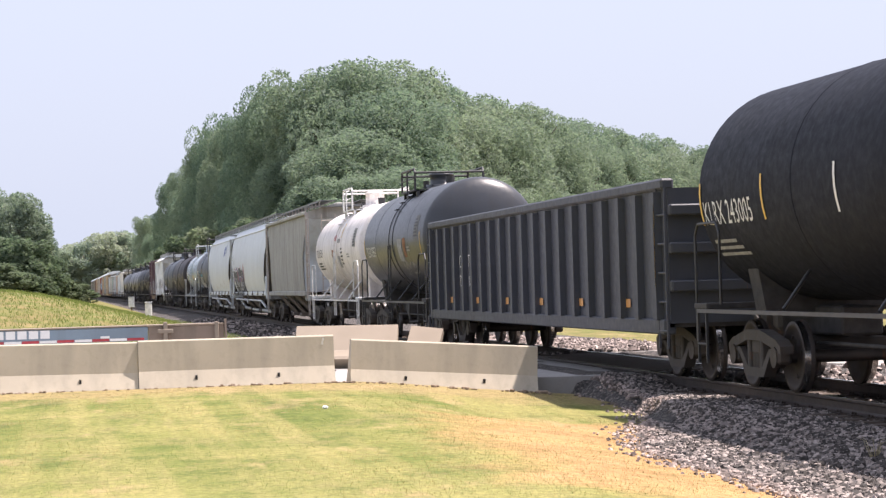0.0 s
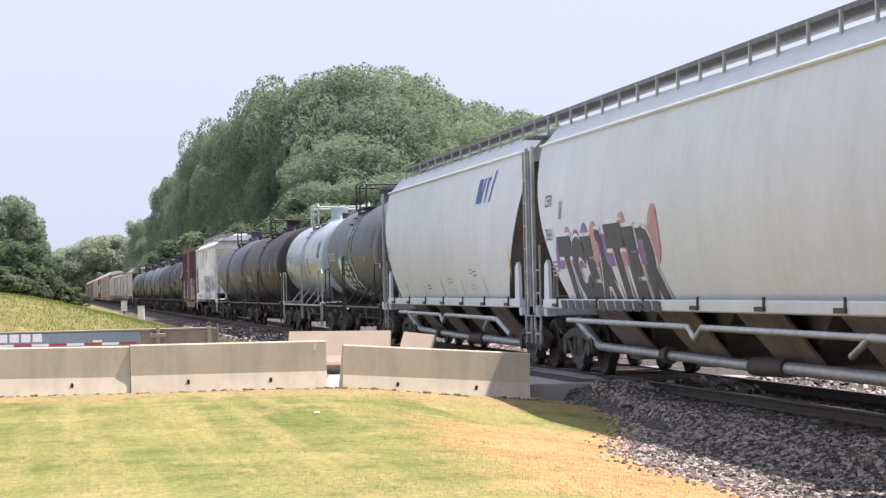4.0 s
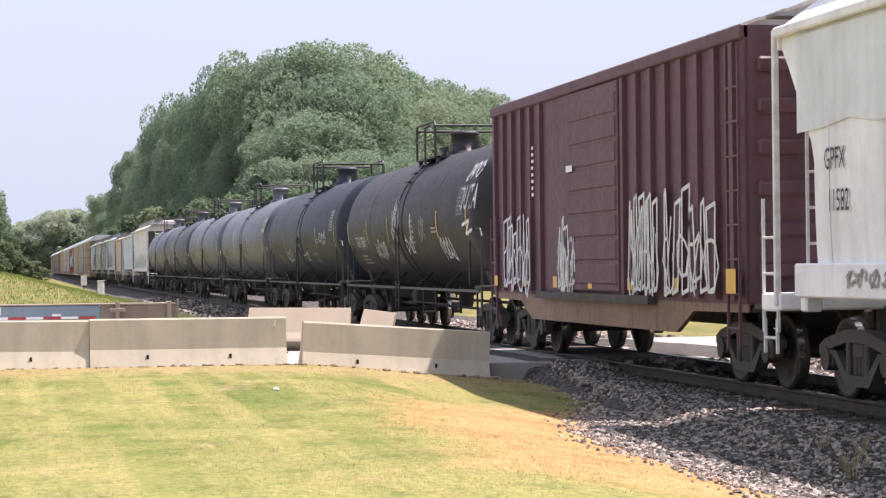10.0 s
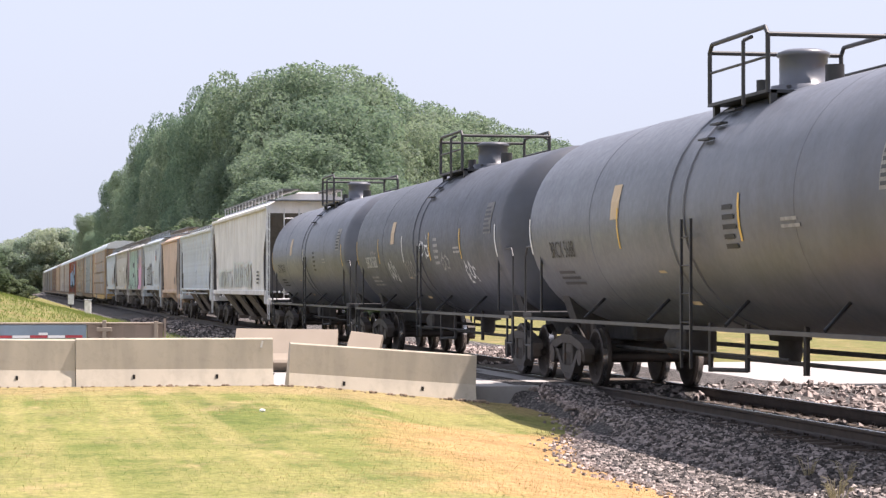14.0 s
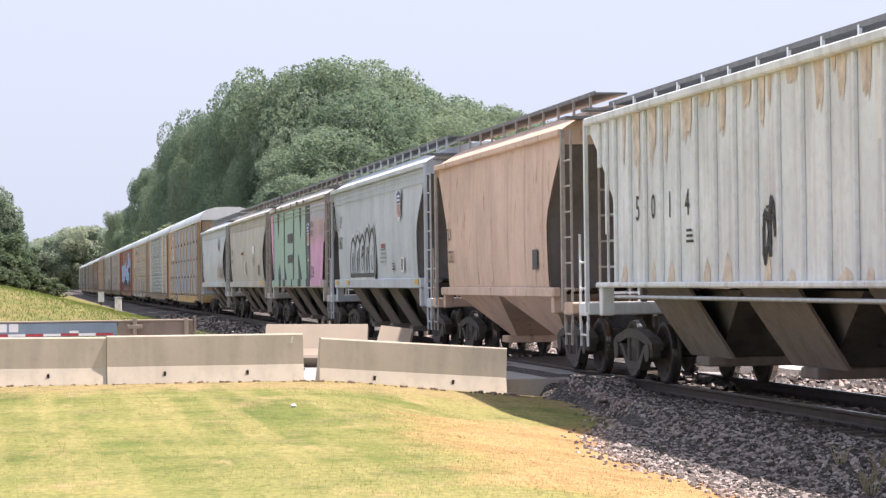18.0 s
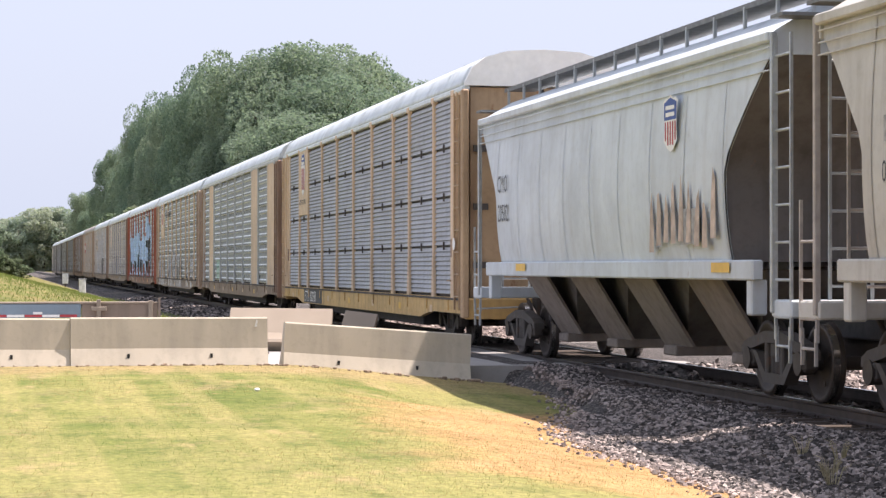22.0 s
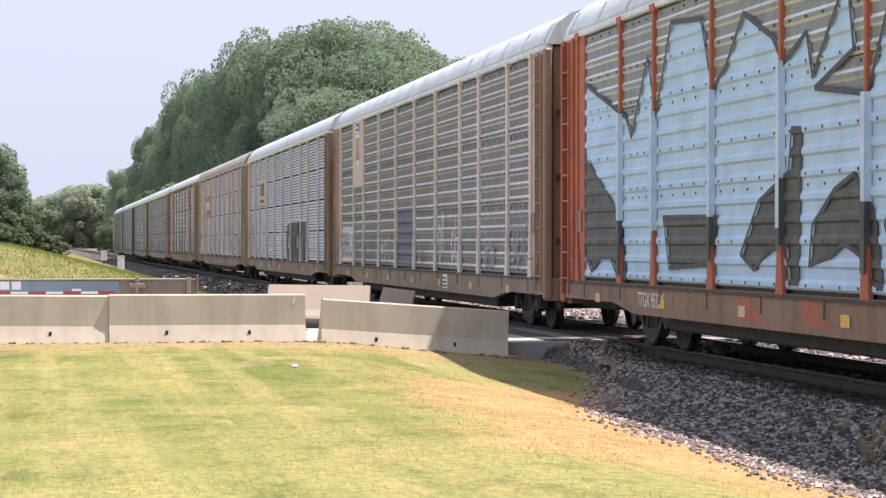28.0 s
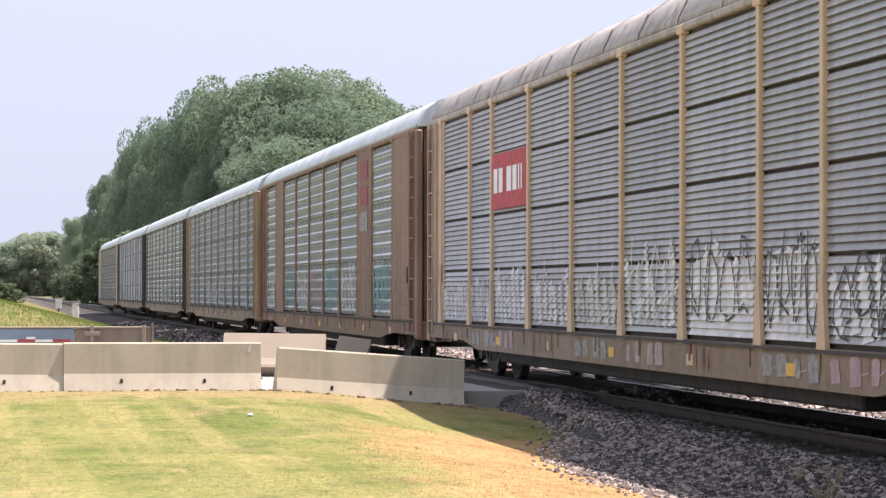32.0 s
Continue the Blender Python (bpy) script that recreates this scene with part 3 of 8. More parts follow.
def blades(name, label, count, xr, yr, hgt, mat, seed, keep):
    """Short grass blades, one joined mass."""
    rs = np.random.RandomState(seed)
    x = rs.uniform(*xr, count)
    y = yr[0] + (yr[1] - yr[0]) * rs.uniform(0, 1, count) ** 1.25
    ok = np.array([keep(a, b) for a, b in zip(x, y)])
    x, y = x[ok], y[ok]
    z = np.array([ground_z(a, b) for a, b in zip(x, y)])
    k = len(x)
    a = rs.uniform(0, 6.283, k)
    h = hgt * rs.uniform(0.5, 1.3, k)
    w = (0.004 + 0.003 * rs.uniform(0, 1, k)) * (hgt / 0.04)
    lx, ly = rs.normal(0, 0.5, k) * h, rs.normal(0, 0.5, k) * h
    v = np.empty((k, 3, 3))
    v[:, 0] = np.stack([x - w * np.cos(a), y - w * np.sin(a), z - 0.01], 1)
    v[:, 1] = np.stack([x + w * np.cos(a), y + w * np.sin(a), z - 0.01], 1)
    v[:, 2] = np.stack([x + lx, y + ly, z + h], 1)
    me = bpy.data.meshes.new(name)
    me.from_pydata(v.reshape(-1, 3).tolist(), [], np.arange(3 * k).reshape(-1, 3).tolist())
    me.materials.append(mat)
    tagged(new(name, me), label, "grass", kind="stuff")


def toe(y):
    """Where the ballast ends on the camera's side."""
    return 5.6 + 0.18 * noise.noise((y * 0.4, 0, 0)) + 2.5 * smooth(20.5, 33, y) * (1 - smooth(36, 52, y)) + 0.22 * noise.noise((y * 1.7, 4, 0))


# ---- ballast, sleepers and rails ----
def stone_material(name, a, b2):
    m, nt, b = nodes_of(name)
    geo = nt.nodes.new("ShaderNodeNewGeometry")
    c = ramp(nt, geo.outputs["Random Per Island"], 0.35, 1.0, (*a, 1), (*b2, 1))
    f = noise_node(nt, 25.0, 4)
    c = mix(nt, ramp(nt, f, 0.5, 0.85), c, (0.08, 0.062, 0.055))
    nt.links.new(c, b.inputs["Base Color"])
    b.inputs["Roughness"].default_value = 0.85
    return m


# sun and train shade are in the stone colours: pale edge, dark core
STONES = stone_material("ballast_stones", (0.040, 0.035, 0.032), (0.42, 0.36, 0.33))
TOE_STONES = stone_material("sunlit_toe_stones", (0.14, 0.112, 0.10), (0.52, 0.425, 0.38))
def bed_material():
    """Packed stones too small to tell apart: cells of uneven tone with dark joints."""
    m, nt, b = nodes_of("ballast_bed")
    tc = nt.nodes.new("ShaderNodeTexCoord")
    cell, gap = nt.nodes.new("ShaderNodeTexVoronoi"), nt.nodes.new("ShaderNodeTexVoronoi")
    gap.feature = "DISTANCE_TO_EDGE"
    for n in (cell, gap):
        n.inputs["Scale"].default_value = 17.0
        nt.links.new(tc.outputs["Object"], n.inputs["Vector"])
    sep = nt.nodes.new("ShaderNodeSeparateColor")
    nt.links.new(cell.outputs["Color"], sep.inputs[0])
    c = ramp(nt, sep.outputs[0], 0.0, 1.0, (0.035, 0.031, 0.029, 1), (0.20, 0.175, 0.16, 1))
    joint = ramp(nt, gap.outputs["Distance"], 0.02, 0.16)
    c = mix(nt, joint, (0.026, 0.023, 0.021), c)
    nt.links.new(c, b.inputs["Base Color"])
    b.inputs["Roughness"].default_value = 0.9
    bump(nt, b, joint, 0.9, 0.03)
    return m


BED = bed_material()
RAIL_STEEL = plain("rail_rusty_steel", (0.055, 0.042, 0.036), 0.6, 0.4, 0.3)
RAIL_TOP = plain("rail_bright_head", (0.50, 0.49, 0.48), 0.25, 1.0, 0.1)
SLEEPER = paint("sleeper_creosote_wood", (0.085, 0.065, 0.052), 0.85, 0.6, 0.2)
CONCRETE = paint("barrier_concrete", (0.47, 0.42, 0.335), 0.85, 0.45, 0.3, 0.0, grime_col=(0.20, 0.185, 0.16), vary=0.1)
CONCRETE_PALE = paint("pale_concrete", (0.27, 0.225, 0.175), 0.85, 0.3, 0.25, 0.0, grime_col=(0.26, 0.22, 0.17))
ROAD = paint("old_road_surface", (0.33, 0.315, 0.30), 0.85, 0.5, 0.1, 0.0, grime_col=(0.17, 0.16, 0.15))


def bed_top(x, y):
    """Height of the ballast at a distance from the track's middle."""
    d = abs(x - 10.07)
    t = toe(y) if x < 10.07 else 17.6
    return -0.20 - 0.02 * (d < 1.3) - (0.27 * smooth(1.9, abs(t - 10.07), d)) + 0.035 * noise.noise((x * 1.6, y * 1.2, 7)) + 0.19 * smooth(32.4, 35.2, y) * (1 - smooth(46, 49, y)) * (1 - smooth(16.5, 17.5, x))


def build_bed():
    ys = [-60, -20, 0] + [8 + 0.6 * k for k in range(48)] + [37 + 2 * k for k in range(30)] + [100, 140, 200, 300, 450, 650, 900]
    cols = 30
    vs, fs = [], []
    for y in ys:
        t = toe(y) - 0.25
        for k in range(cols):
            x = t + (17.8 - t) * k / (cols - 1)
            z = bed_top(x, y) if 0 < k < cols - 1 else ground_z(x, y) - 0.08
            vs.append((x, y, max(z, ground_z(x, y) + (0.012 if 0 < k < cols - 1 else -0.08))))
    fs = [(j * cols + i, j * cols + i + 1, (j + 1) * cols + i + 1, (j + 1) * cols + i) for j in range(len(ys) - 1) for i in range(cols - 1)]
    thing("ballast_bed", "crushed-stone bed of the railway track", "ballast", kind="structure", shape=Shape().add(vs, fs, True), mat=BED)


build_bed()


def build_stones(name, count, xr, yr, size, seed, edge=False):
    rs = np.random.RandomState(seed)
    base = np.array([(-1, -1, -0.6), (1, -0.8, -0.7), (0.9, 1, -0.6), (-0.8, 0.9, -0.7), (-0.6, -0.7, 0.7), (0.7, -0.6, 0.6), (0.5, 0.7, 0.8), (-0.7, 0.5, 0.55)]) * 0.5
    tri = np.array([(0, 1, 5), (0, 5, 4), (1, 2, 6), (1, 6, 5), (2, 3, 7), (2, 7, 6), (3, 0, 4), (3, 4, 7), (4, 5, 6), (4, 6, 7)])
    vv, ff, k = [], [], 0
    for i in range(count):
        y = yr[0] + (yr[1] - yr[0]) * rs.uniform() ** 1.2
        x = rs.uniform(*xr)
        if xr[0] < 9:
            t = toe(y) + 0.1 - 0.55 * rs.uniform() ** 5 + 0.3 * rs.uniform()
            if x < t or edge != (x < toe(y) + 0.35 + 0.35 * noise.noise((x * 2, y * 1.5, 5))):
                continue
        if abs(abs(x - 10.07) - 0.75) < 0.1 or (35.2 < y < 46.2):
            continue
        s = size * rs.uniform(0.5, 1.35)
        p = base * s * rs.uniform(0.7, 1.3, 3) + rs.normal(0, 0.09 * s, (8, 3))
        a, b = rs.uniform(0, 6.28), rs.uniform(-0.8, 0.8)
        ca, sa, cb, sb = math.cos(a), math.sin(a), math.cos(b), math.sin(b)
        p = p @ np.array([(ca, sa, 0), (-sa, ca, 0), (0, 0, 1)]) @ np.array([(1, 0, 0), (0, cb, sb), (0, -sb, cb)])
        z = max(bed_top(x, y), ground_z(x, y)) + s * 0.12
        vv.append(p + (x, y, z))
        ff.append(tri + k)
        k += 8
    me = bpy.data.meshes.new(name)
    me.from_pydata(np.concatenate(vv).tolist(), [], np.concatenate(ff).tolist())
    pale = edge or xr[0] > 11
    me.materials.append(TOE_STONES if pale else STONES)
    tagged(new(name, me), "pink-cream stones spilled at the ballast's edge, paled as sunlit" if pale else "loose dark grey crushed ballast stones", "ballast stones", kind="stuff")


def rail_profile(x):
    half = [(0.0, 0.0), (0.03, 0.0), (0.037, -0.012), (0.036, -0.035), (0.012, -0.05), (0.009, -0.13), (0.03, -0.152), (0.068, -0.165), (0.068, -0.175), (0.0, -0.175)]
    return [(x + a, z) for a, z in half] + [(x - a, z) for a, z in reversed(half[1:-1])]


def build_track():
    track = thing("railway_track", "single railway track with rusty rails on dark wooden sleepers", "railway track", kind="structure")
    for x in (10.07 - 0.7525, 10.07 + 0.7525):
        r = part("rail", Shape().prism(rail_profile(x), -60, 900), RAIL_STEEL, track, "rusty rail with a bright worn head")
        part("rail_head", Shape().box(x - 0.027, x + 0.027, -60, 900, -0.004, 0.0015), RAIL_TOP, r)
    me = Shape().box(8.77, 11.37, -0.115, 0.115, -0.36, -0.176, 0.015).mesh("sleeper", SLEEPER)
    plate = Shape()
    for x in (9.3175, 10.8225):
        plate.box(x - 0.17, x + 0.17, -0.09, 0.09, -0.18, -0.166)
        for dx, dy in ((-0.1, -0.05), (0.1, 0.05), (-0.1, 0.05), (0.1, -0.05)):
            plate.box(x + dx - 0.012, x + dx + 0.012, dy - 0.012, dy + 0.012, -0.17, -0.14)
    pme = plate.mesh("tie_plates", RAIL_STEEL)
    for k in range(60):
        y = 8 + 0.53 * k + random.Random(k).uniform(-0.03, 0.03)
        s = part("sleeper", me, None, track, loc=(0, y, 0))
        part("tie_plates", pme, None, s)
    far = Shape()
    for k in range(160):
        far.box(8.77, 11.37, 46.6 + 0.53 * k - 0.115, 46.6 + 0.53 * k + 0.115, -0.36, -0.176)
    part("far_sleepers", far, SLEEPER, track, kind="stuff")


build_track()

# ---- closed road crossing ----
RD0, RD1 = 35.4, 46.0
thing("road", "worn pale-grey road surface crossing the track", "road", kind="structure",
      shape=Shape().box(-60, 9.2, RD0, RD1, -0.35, -0.03, 0.01).box(9.44, 10.7, RD0 + 0.4, RD1 - 0.4, -0.3, -0.03, 0.01).box(10.94, 70, RD0, RD1, -0.35, -0.03, 0.01), mat=ROAD)
for k in range(6):
    y = RD0 + 0.4 + k * 1.53
    pl = thing("crossing_panel", "dark timber crossing panel between the rails", "crossing panel", "crossing panels", shape=Shape().box(9.46, 10.68, y + 0.02, y + 1.5, -0.028, -0.006, 0.008), mat=SLEEPER)


def barrier_profile(h=0.81):
    half = [(0.0, 0.0), (0.275, 0.0), (0.275, 0.07), (0.15, 0.335), (0.085, h - 0.02), (0.065, h), (0.0, h)]
    return half + [(-a, z) for a, z in reversed(half[1:-1])]


def barrier(label, length, mat, m, holes=2, group="concrete barriers", tall=0.81):
    prof = barrier_profile(tall)
    s = Shape()
    n = len(prof)
    vs = [(x, a, z) for x in (-length / 2, length / 2) for a, z in prof]
    s.add(vs, [(i, (i + 1) % n, n + (i + 1) % n, n + i) for i in range(n)])
    s.add(vs, [tuple(range(n))[::-1], tuple(range(n, 2 * n))])
    ob = thing("concrete_barrier", label, "barrier", group)
    body = part("body", s, mat, ob)
    for k in range(holes):
        x = (k - (holes - 1) / 2) * length * 0.42
        part("lifting_slot", Shape().box(x - 0.018, x + 0.018, -0.222, -0.17, 0.19, 0.255), DECAL_BLACK, ob)
    part("end_loop", Shape().pipe([(length / 2, 0, 0.25), (length / 2 + 0.03, 0.03, 0.25), (length / 2 + 0.03, -0.03, 0.25), (length / 2, 0, 0.25)], 0.012), RAIL_STEEL, ob)
    ob.matrix_world = m
    return ob


barrier("grey concrete highway barrier, weathered, pale foot", 3.04, CONCRETE, pose(-0.48, 34.85, -0.03, 0, 0.6, 0))
barrier("grey concrete highway barrier, weathered, pale foot", 3.04, CONCRETE, pose(-3.56, 34.9, 0.0, 0, 0.4, 0))
barrier("grey concrete highway barrier with smeared top edge", 3.03, CONCRETE, pose(2.565, 34.8, -0.03, 0, 0.1, 0))
barrier("grey concrete barrier leaning downhill, foot sunk in gravel", 3.03, CONCRETE, pose(5.86, 35.2, -0.22, 0, 4.1, 1.5))
barrier("pale concrete barrier tipped back behind the row", 1.95, CONCRETE_PALE, pose(5.15, 42.0, -0.03, -42, 0.6, -12), holes=0, tall=1.02)
barrier("broken end of a pale concrete barrier", 0.62, CONCRETE_PALE, pose(6.5, 41.7, -0.1, -42, 7, -18), holes=0, tall=1.02)
sm = Shape()
poly(lambda u, v: (2.565 + 1.3 + u, 34.8 - 0.103, 0.56 + v), [(0, 0), (0.03, 0), (0.07, 0.17), (0.04, 0.18)], sm)
tagged(new("paint_smear", sm.mesh("paint_smear", DECAL_WHITE)), "white paint smear on the barrier", "paint mark")

# rubble and soil along the barriers' feet
rs = random.Random(5)
rub = Shape()
EARTH = plain("trodden_earth", (0.24, 0.18, 0.13), 0.95, 0, 0.4, 14.0)
for k in range(260):
    x = rs.uniform(-6, 7.6)
    y = 34.45 - abs(rs.gauss(0, 0.12))
    s = rs.uniform(0.008, 0.028) * (1.7 if x > 5.4 else 1)
    z = ground_z(x, y)
    rub.box(x - s, x + s * rs.uniform(0.6, 1.6), y - s, y + s, z - 0.02, z + s * rs.uniform(0.5, 1.3), s * 0.35)
thing("rubble", "broken earth and rubble along the barriers' feet", "rubble", kind="stuff", shape=rub, mat=EARTH)
thing("litter", "small white scrap lying on the lawn", "litter", shape=Shape().box(3.09, 3.16, 27.62, 27.69, ground_z(3.1, 27.66), ground_z(3.1, 27.66) + 0.04, 0.015), mat=LAMP_GLASS)

# ---- low flatbed trailer behind the barriers ----
TRAILER_GREY = paint("trailer_slate_grey", (0.20, 0.265, 0.32), 0.5, 0.3, 0.2, 0.0)
TRAILER_BROWN = paint("trailer_rusty_brown", (0.24, 0.19, 0.15), 0.8, 0.5, 0.4, 0.3)


def trailer():
    t = thing("flatbed_trailer", "low slate-grey flatbed trailer with red and white tape", "trailer")
    y = 44.5
    part("side_beam", Shape().box(-9.5, 1.55, y - 0.06, y + 0.06, 0.56, 0.84, 0.015), TRAILER_GREY, t)
    part("top_edge", Shape().box(-9.5, 3.05, y - 0.08, y + 0.08, 0.842, 0.87, 0.005), CONCRETE_PALE, t, "pale top edge")
    part("rear_beam", Shape().box(1.56, 3.05, y - 0.05, y + 0.05, 0.52, 0.838, 0.01), TRAILER_BROWN, t, "rusty brown timber tail")
    part("deck", Shape().box(-9.5, 3.05, y + 0.08, y + 2.5, 0.76, 0.84, 0.01), TRAILER_BROWN, t)
    for k in range(32):
        x = -9.4 + k * 0.34
        part("tape_block", Shape().box(x, x + 0.33, y - 0.068, y - 0.062, 0.575, 0.625), DECAL_RED if k % 2 else DECAL_WHITE, t)
    mk = Shape()
    for k in range(5):
        x = -1.43 + k * 0.222
        mk.box(x, x + 0.18, y - 0.066, y - 0.061, 0.665, 0.825)
    part("company_mark", mk, DECAL_WHITE, t, "white block letters on the side beam")
    part("marker_light", Shape().box(0.62, 0.80, y - 0.075, y - 0.062, 0.63, 0.68, 0.01), DECAL_WHITE, t)
    part("stake", Shape().box(1.85, 1.93, y - 0.16, y - 0.09, 0.3, 0.92, 0.01).box(1.74, 2.04, y - 0.17, y - 0.1, 0.70, 0.78, 0.01), CONCRETE_PALE, t, "pale stake with a cross-piece")
    part("stake", Shape().box(2.86, 2.94, y - 0.15, y - 0.08, 0.3, 0.9, 0.01), CONCRETE_PALE, t)
    part("stake", Shape().box(3.06, 3.10, y - 0.1, y + 0.0, 0.4, 0.95), TRAILER_BROWN, t)
    for x in (-7.0, -6.0, -5.0):
        for dy in (0.35, 2.2):
            w = part("wheel", Shape().lathe_y([(y + dy - 0.14, 0.02), (y + dy - 0.14, 0.25), (y + dy - 0.14, 0.34), (y + dy - 0.1, 0.385), (y + dy + 0.1, 0.385), (y + dy + 0.14, 0.34), (y + dy + 0.14, 0.02)], 0.36, 20, x), UNDER, t)
    for dy in (0.5, 1.9):
        part("landing_leg", Shape().box(2.5, 2.62, y + dy, y + dy + 0.12, -0.03, 0.76), TRAILER_BROWN, t)


trailer()

# ---- trackside boxes ----
for (x, y, z0, z1, w) in ((3.93, 111.0, 0.24, 0.92, 0.32), (5.45, 195.0, 0.1, 0.95, 0.5)):
    b = thing("signal_box", "small pale grey trackside equipment box on a post", "signal box", "trackside boxes")
    part("case", Shape().box(x - w / 2, x + w / 2, y - 0.2, y + 0.2, z0, z1, 0.03), LAMP_GLASS, b)
    part("lid", Shape().box(x - w / 2 - 0.03, x + w / 2 + 0.03, y - 0.23, y + 0.23, z1, z1 + 0.05, 0.01), GREYRAIL, b)
    part("post", Shape().box(x - 0.06, x + 0.06, y - 0.06, y + 0.06, ground_z(x, y) - 0.2, z0), SLEEPER, b)


# ---- trees ----
def leaf_material(name, a, b2):
    m, nt, b = nodes_of(name)
    geo = nt.nodes.new("ShaderNodeNewGeometry")
    oi = nt.nodes.new("ShaderNodeObjectInfo")
    c = ramp(nt, geo.outputs["Random Per Island"], 0.0, 1.0, (*a, 1), (*b2, 1))
    c = mix(nt, 1.0, c, ramp(nt, oi.outputs["Random"], 0, 1, (0.8, 0.86, 0.85, 1), (1.2, 1.12, 1.1, 1)), "MULTIPLY")
    nt.links.new(c, b.inputs["Base Color"])
    b.inputs["Roughness"].default_value = 0.8
    b.inputs["Specular IOR Level"].default_value = 0.08
    tr = nt.nodes.new("ShaderNodeBsdfTranslucent")
    nt.links.new(mix(nt, 1.0, c, (0.97, 1.08, 0.86), "MULTIPLY"), tr.inputs[0])
    mx = nt.nodes.new("ShaderNodeMixShader")
    mx.inputs[0].default_value = 0.5
    out = nt.nodes["Material Output"]
    nt.links.new(b.outputs[0], mx.inputs[1])
    nt.links.new(tr.outputs[0], mx.inputs[2])
    nt.links.new(mx.outputs[0], out.inputs[0])
    return m


# wood and bank leaves are lifted paler and bluer, haze put into the colour
LEAF = leaf_material("hazy_oak_leaves", (0.180, 0.236, 0.192), (0.255, 0.312, 0.242))
LEAF_DARK = leaf_material("hazy_bank_leaves", (0.175, 0.228, 0.195), (0.25, 0.31, 0.255))
# far leaves paled further: distance haze mixed into their base colour
LEAF_FAR = leaf_material("distant_haze_pale_leaves", (0.26, 0.305, 0.265), (0.34, 0.385, 0.325))
LEAF_B = leaf_material("bush_leaves", (0.12, 0.16, 0.115), (0.185, 0.225, 0.155))
GRASS_BLADE = leaf_material("grass_blades", (0.12, 0.165, 0.05), (0.22, 0.25, 0.09))
STRAW_BLADE = leaf_material("dry_grass_blades", (0.27, 0.175, 0.08), (0.43, 0.29, 0.145))
BARK = paint("bark", (0.10, 0.08, 0.065), 0.9, 0.5, 0.5)


def crown_mesh(name, seed, leaves, lobes, mat, leaf=0.42, low=0.12, fat=(0.09, 0.17)):
    """A crown of unit height and unit-ish radius: many small leaf clumps on uneven lobes, with gaps."""
    rs = np.random.RandomState(seed)
    cs = []
    for k in range(lobes):
        a = rs.uniform(0, 6.283)
        zz = rs.uniform(low, 0.86)
        reach = 0.39 * math.sqrt(max(0.05, 1 - ((zz - 0.45) / 0.52) ** 2)) * rs.uniform(0.55, 1.05)
        cs.append((reach * math.cos(a), reach * math.sin(a), zz, rs.uniform(*fat)))
    cs.append((0, 0, 0.84, 0.13))
    cs.append((0.05, -0.04, 0.6, 0.26))
    cs = np.array(cs)
    pick = rs.choice(len(cs), leaves, p=cs[:, 3] ** 2 / (cs[:, 3] ** 2).sum())
    d = rs.normal(0, 1, (leaves, 3))
    d /= np.linalg.norm(d, axis=1)[:, None]
    rad = cs[pick, 3] * rs.uniform(0.62, 1.12, leaves) ** 0.5
    p = cs[pick, :3] + d * rad[:, None] * np.array([1, 1, 0.8])
    nrm = d * 0.45 + rs.normal(0, 0.8, (leaves, 3)) + np.array([0, 0, 0.12])
    nrm /= np.linalg.norm(nrm, axis=1)[:, None]
    u = np.cross(nrm, rs.normal(0, 1, (leaves, 3)))
    u /= np.linalg.norm(u, axis=1)[:, None] + 1e-9
    w = np.cross(nrm, u)
    s = (leaf / 20.0) * rs.uniform(0.5, 1.3, leaves)[:, None] * np.array([1.3, 1.3, 0.85])
    quad = np.stack([p - u * s, p - w * s * 0.62 + nrm * s * 0.15, p + u * s, p + w * s * 0.62 + nrm * s * 0.15], 1)
    me = bpy.data.meshes.new(name)
    me.from_pydata(quad.reshape(-1, 3).tolist(), [], np.arange(4 * leaves).reshape(-1, 4).tolist())
    me.materials.append(mat)
    return me


def trunk_mesh(seed):
    rs = random.Random(seed)
    s = Shape()
    s.cyl((0, 0, -0.02), (0.004, 0.002, 0.3), 0.024, 10, 0.017, False).cyl((0.004, 0.002, 0.3), (0.0, 0.006, 0.7), 0.017, 8, 0.008, False)
    for k in range(7):
        a, z = rs.uniform(0, 6.28), rs.uniform(0.2, 0.6)
        q = (0.15 * math.cos(a), 0.15 * math.sin(a), z + 0.16)
        s.cyl((0.002, 0.003, z), q, 0.009, 6, 0.005, False)
        for j in range(2):
            b = a + rs.uniform(-0.7, 0.7)
            s.cyl(q, (q[0] + 0.12 * math.cos(b), q[1] + 0.12 * math.sin(b), q[2] + 0.09), 0.005, 5, 0.002, False)
    return s.mesh("trunk", BARK)


CROWNS = [crown_mesh("crown", 100 + k, 50000, 120, LEAF, 0.15, 0.06, (0.048, 0.118)) for k in range(6)]
DARK_CROWNS = [crown_mesh("crown", 140 + k, 22000, 110, LEAF_DARK, 0.28, 0.06, (0.05, 0.12)) for k in range(2)]
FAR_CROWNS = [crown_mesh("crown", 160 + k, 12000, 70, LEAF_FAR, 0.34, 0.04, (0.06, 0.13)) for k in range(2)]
TRUNKS = [trunk_mesh(k) for k in range(3)]
BUSH = [crown_mesh("crown", 200 + k, 6000, 24, LEAF_B, 0.55, 0.02) for k in range(3)]
tree_rng = random.Random(99)


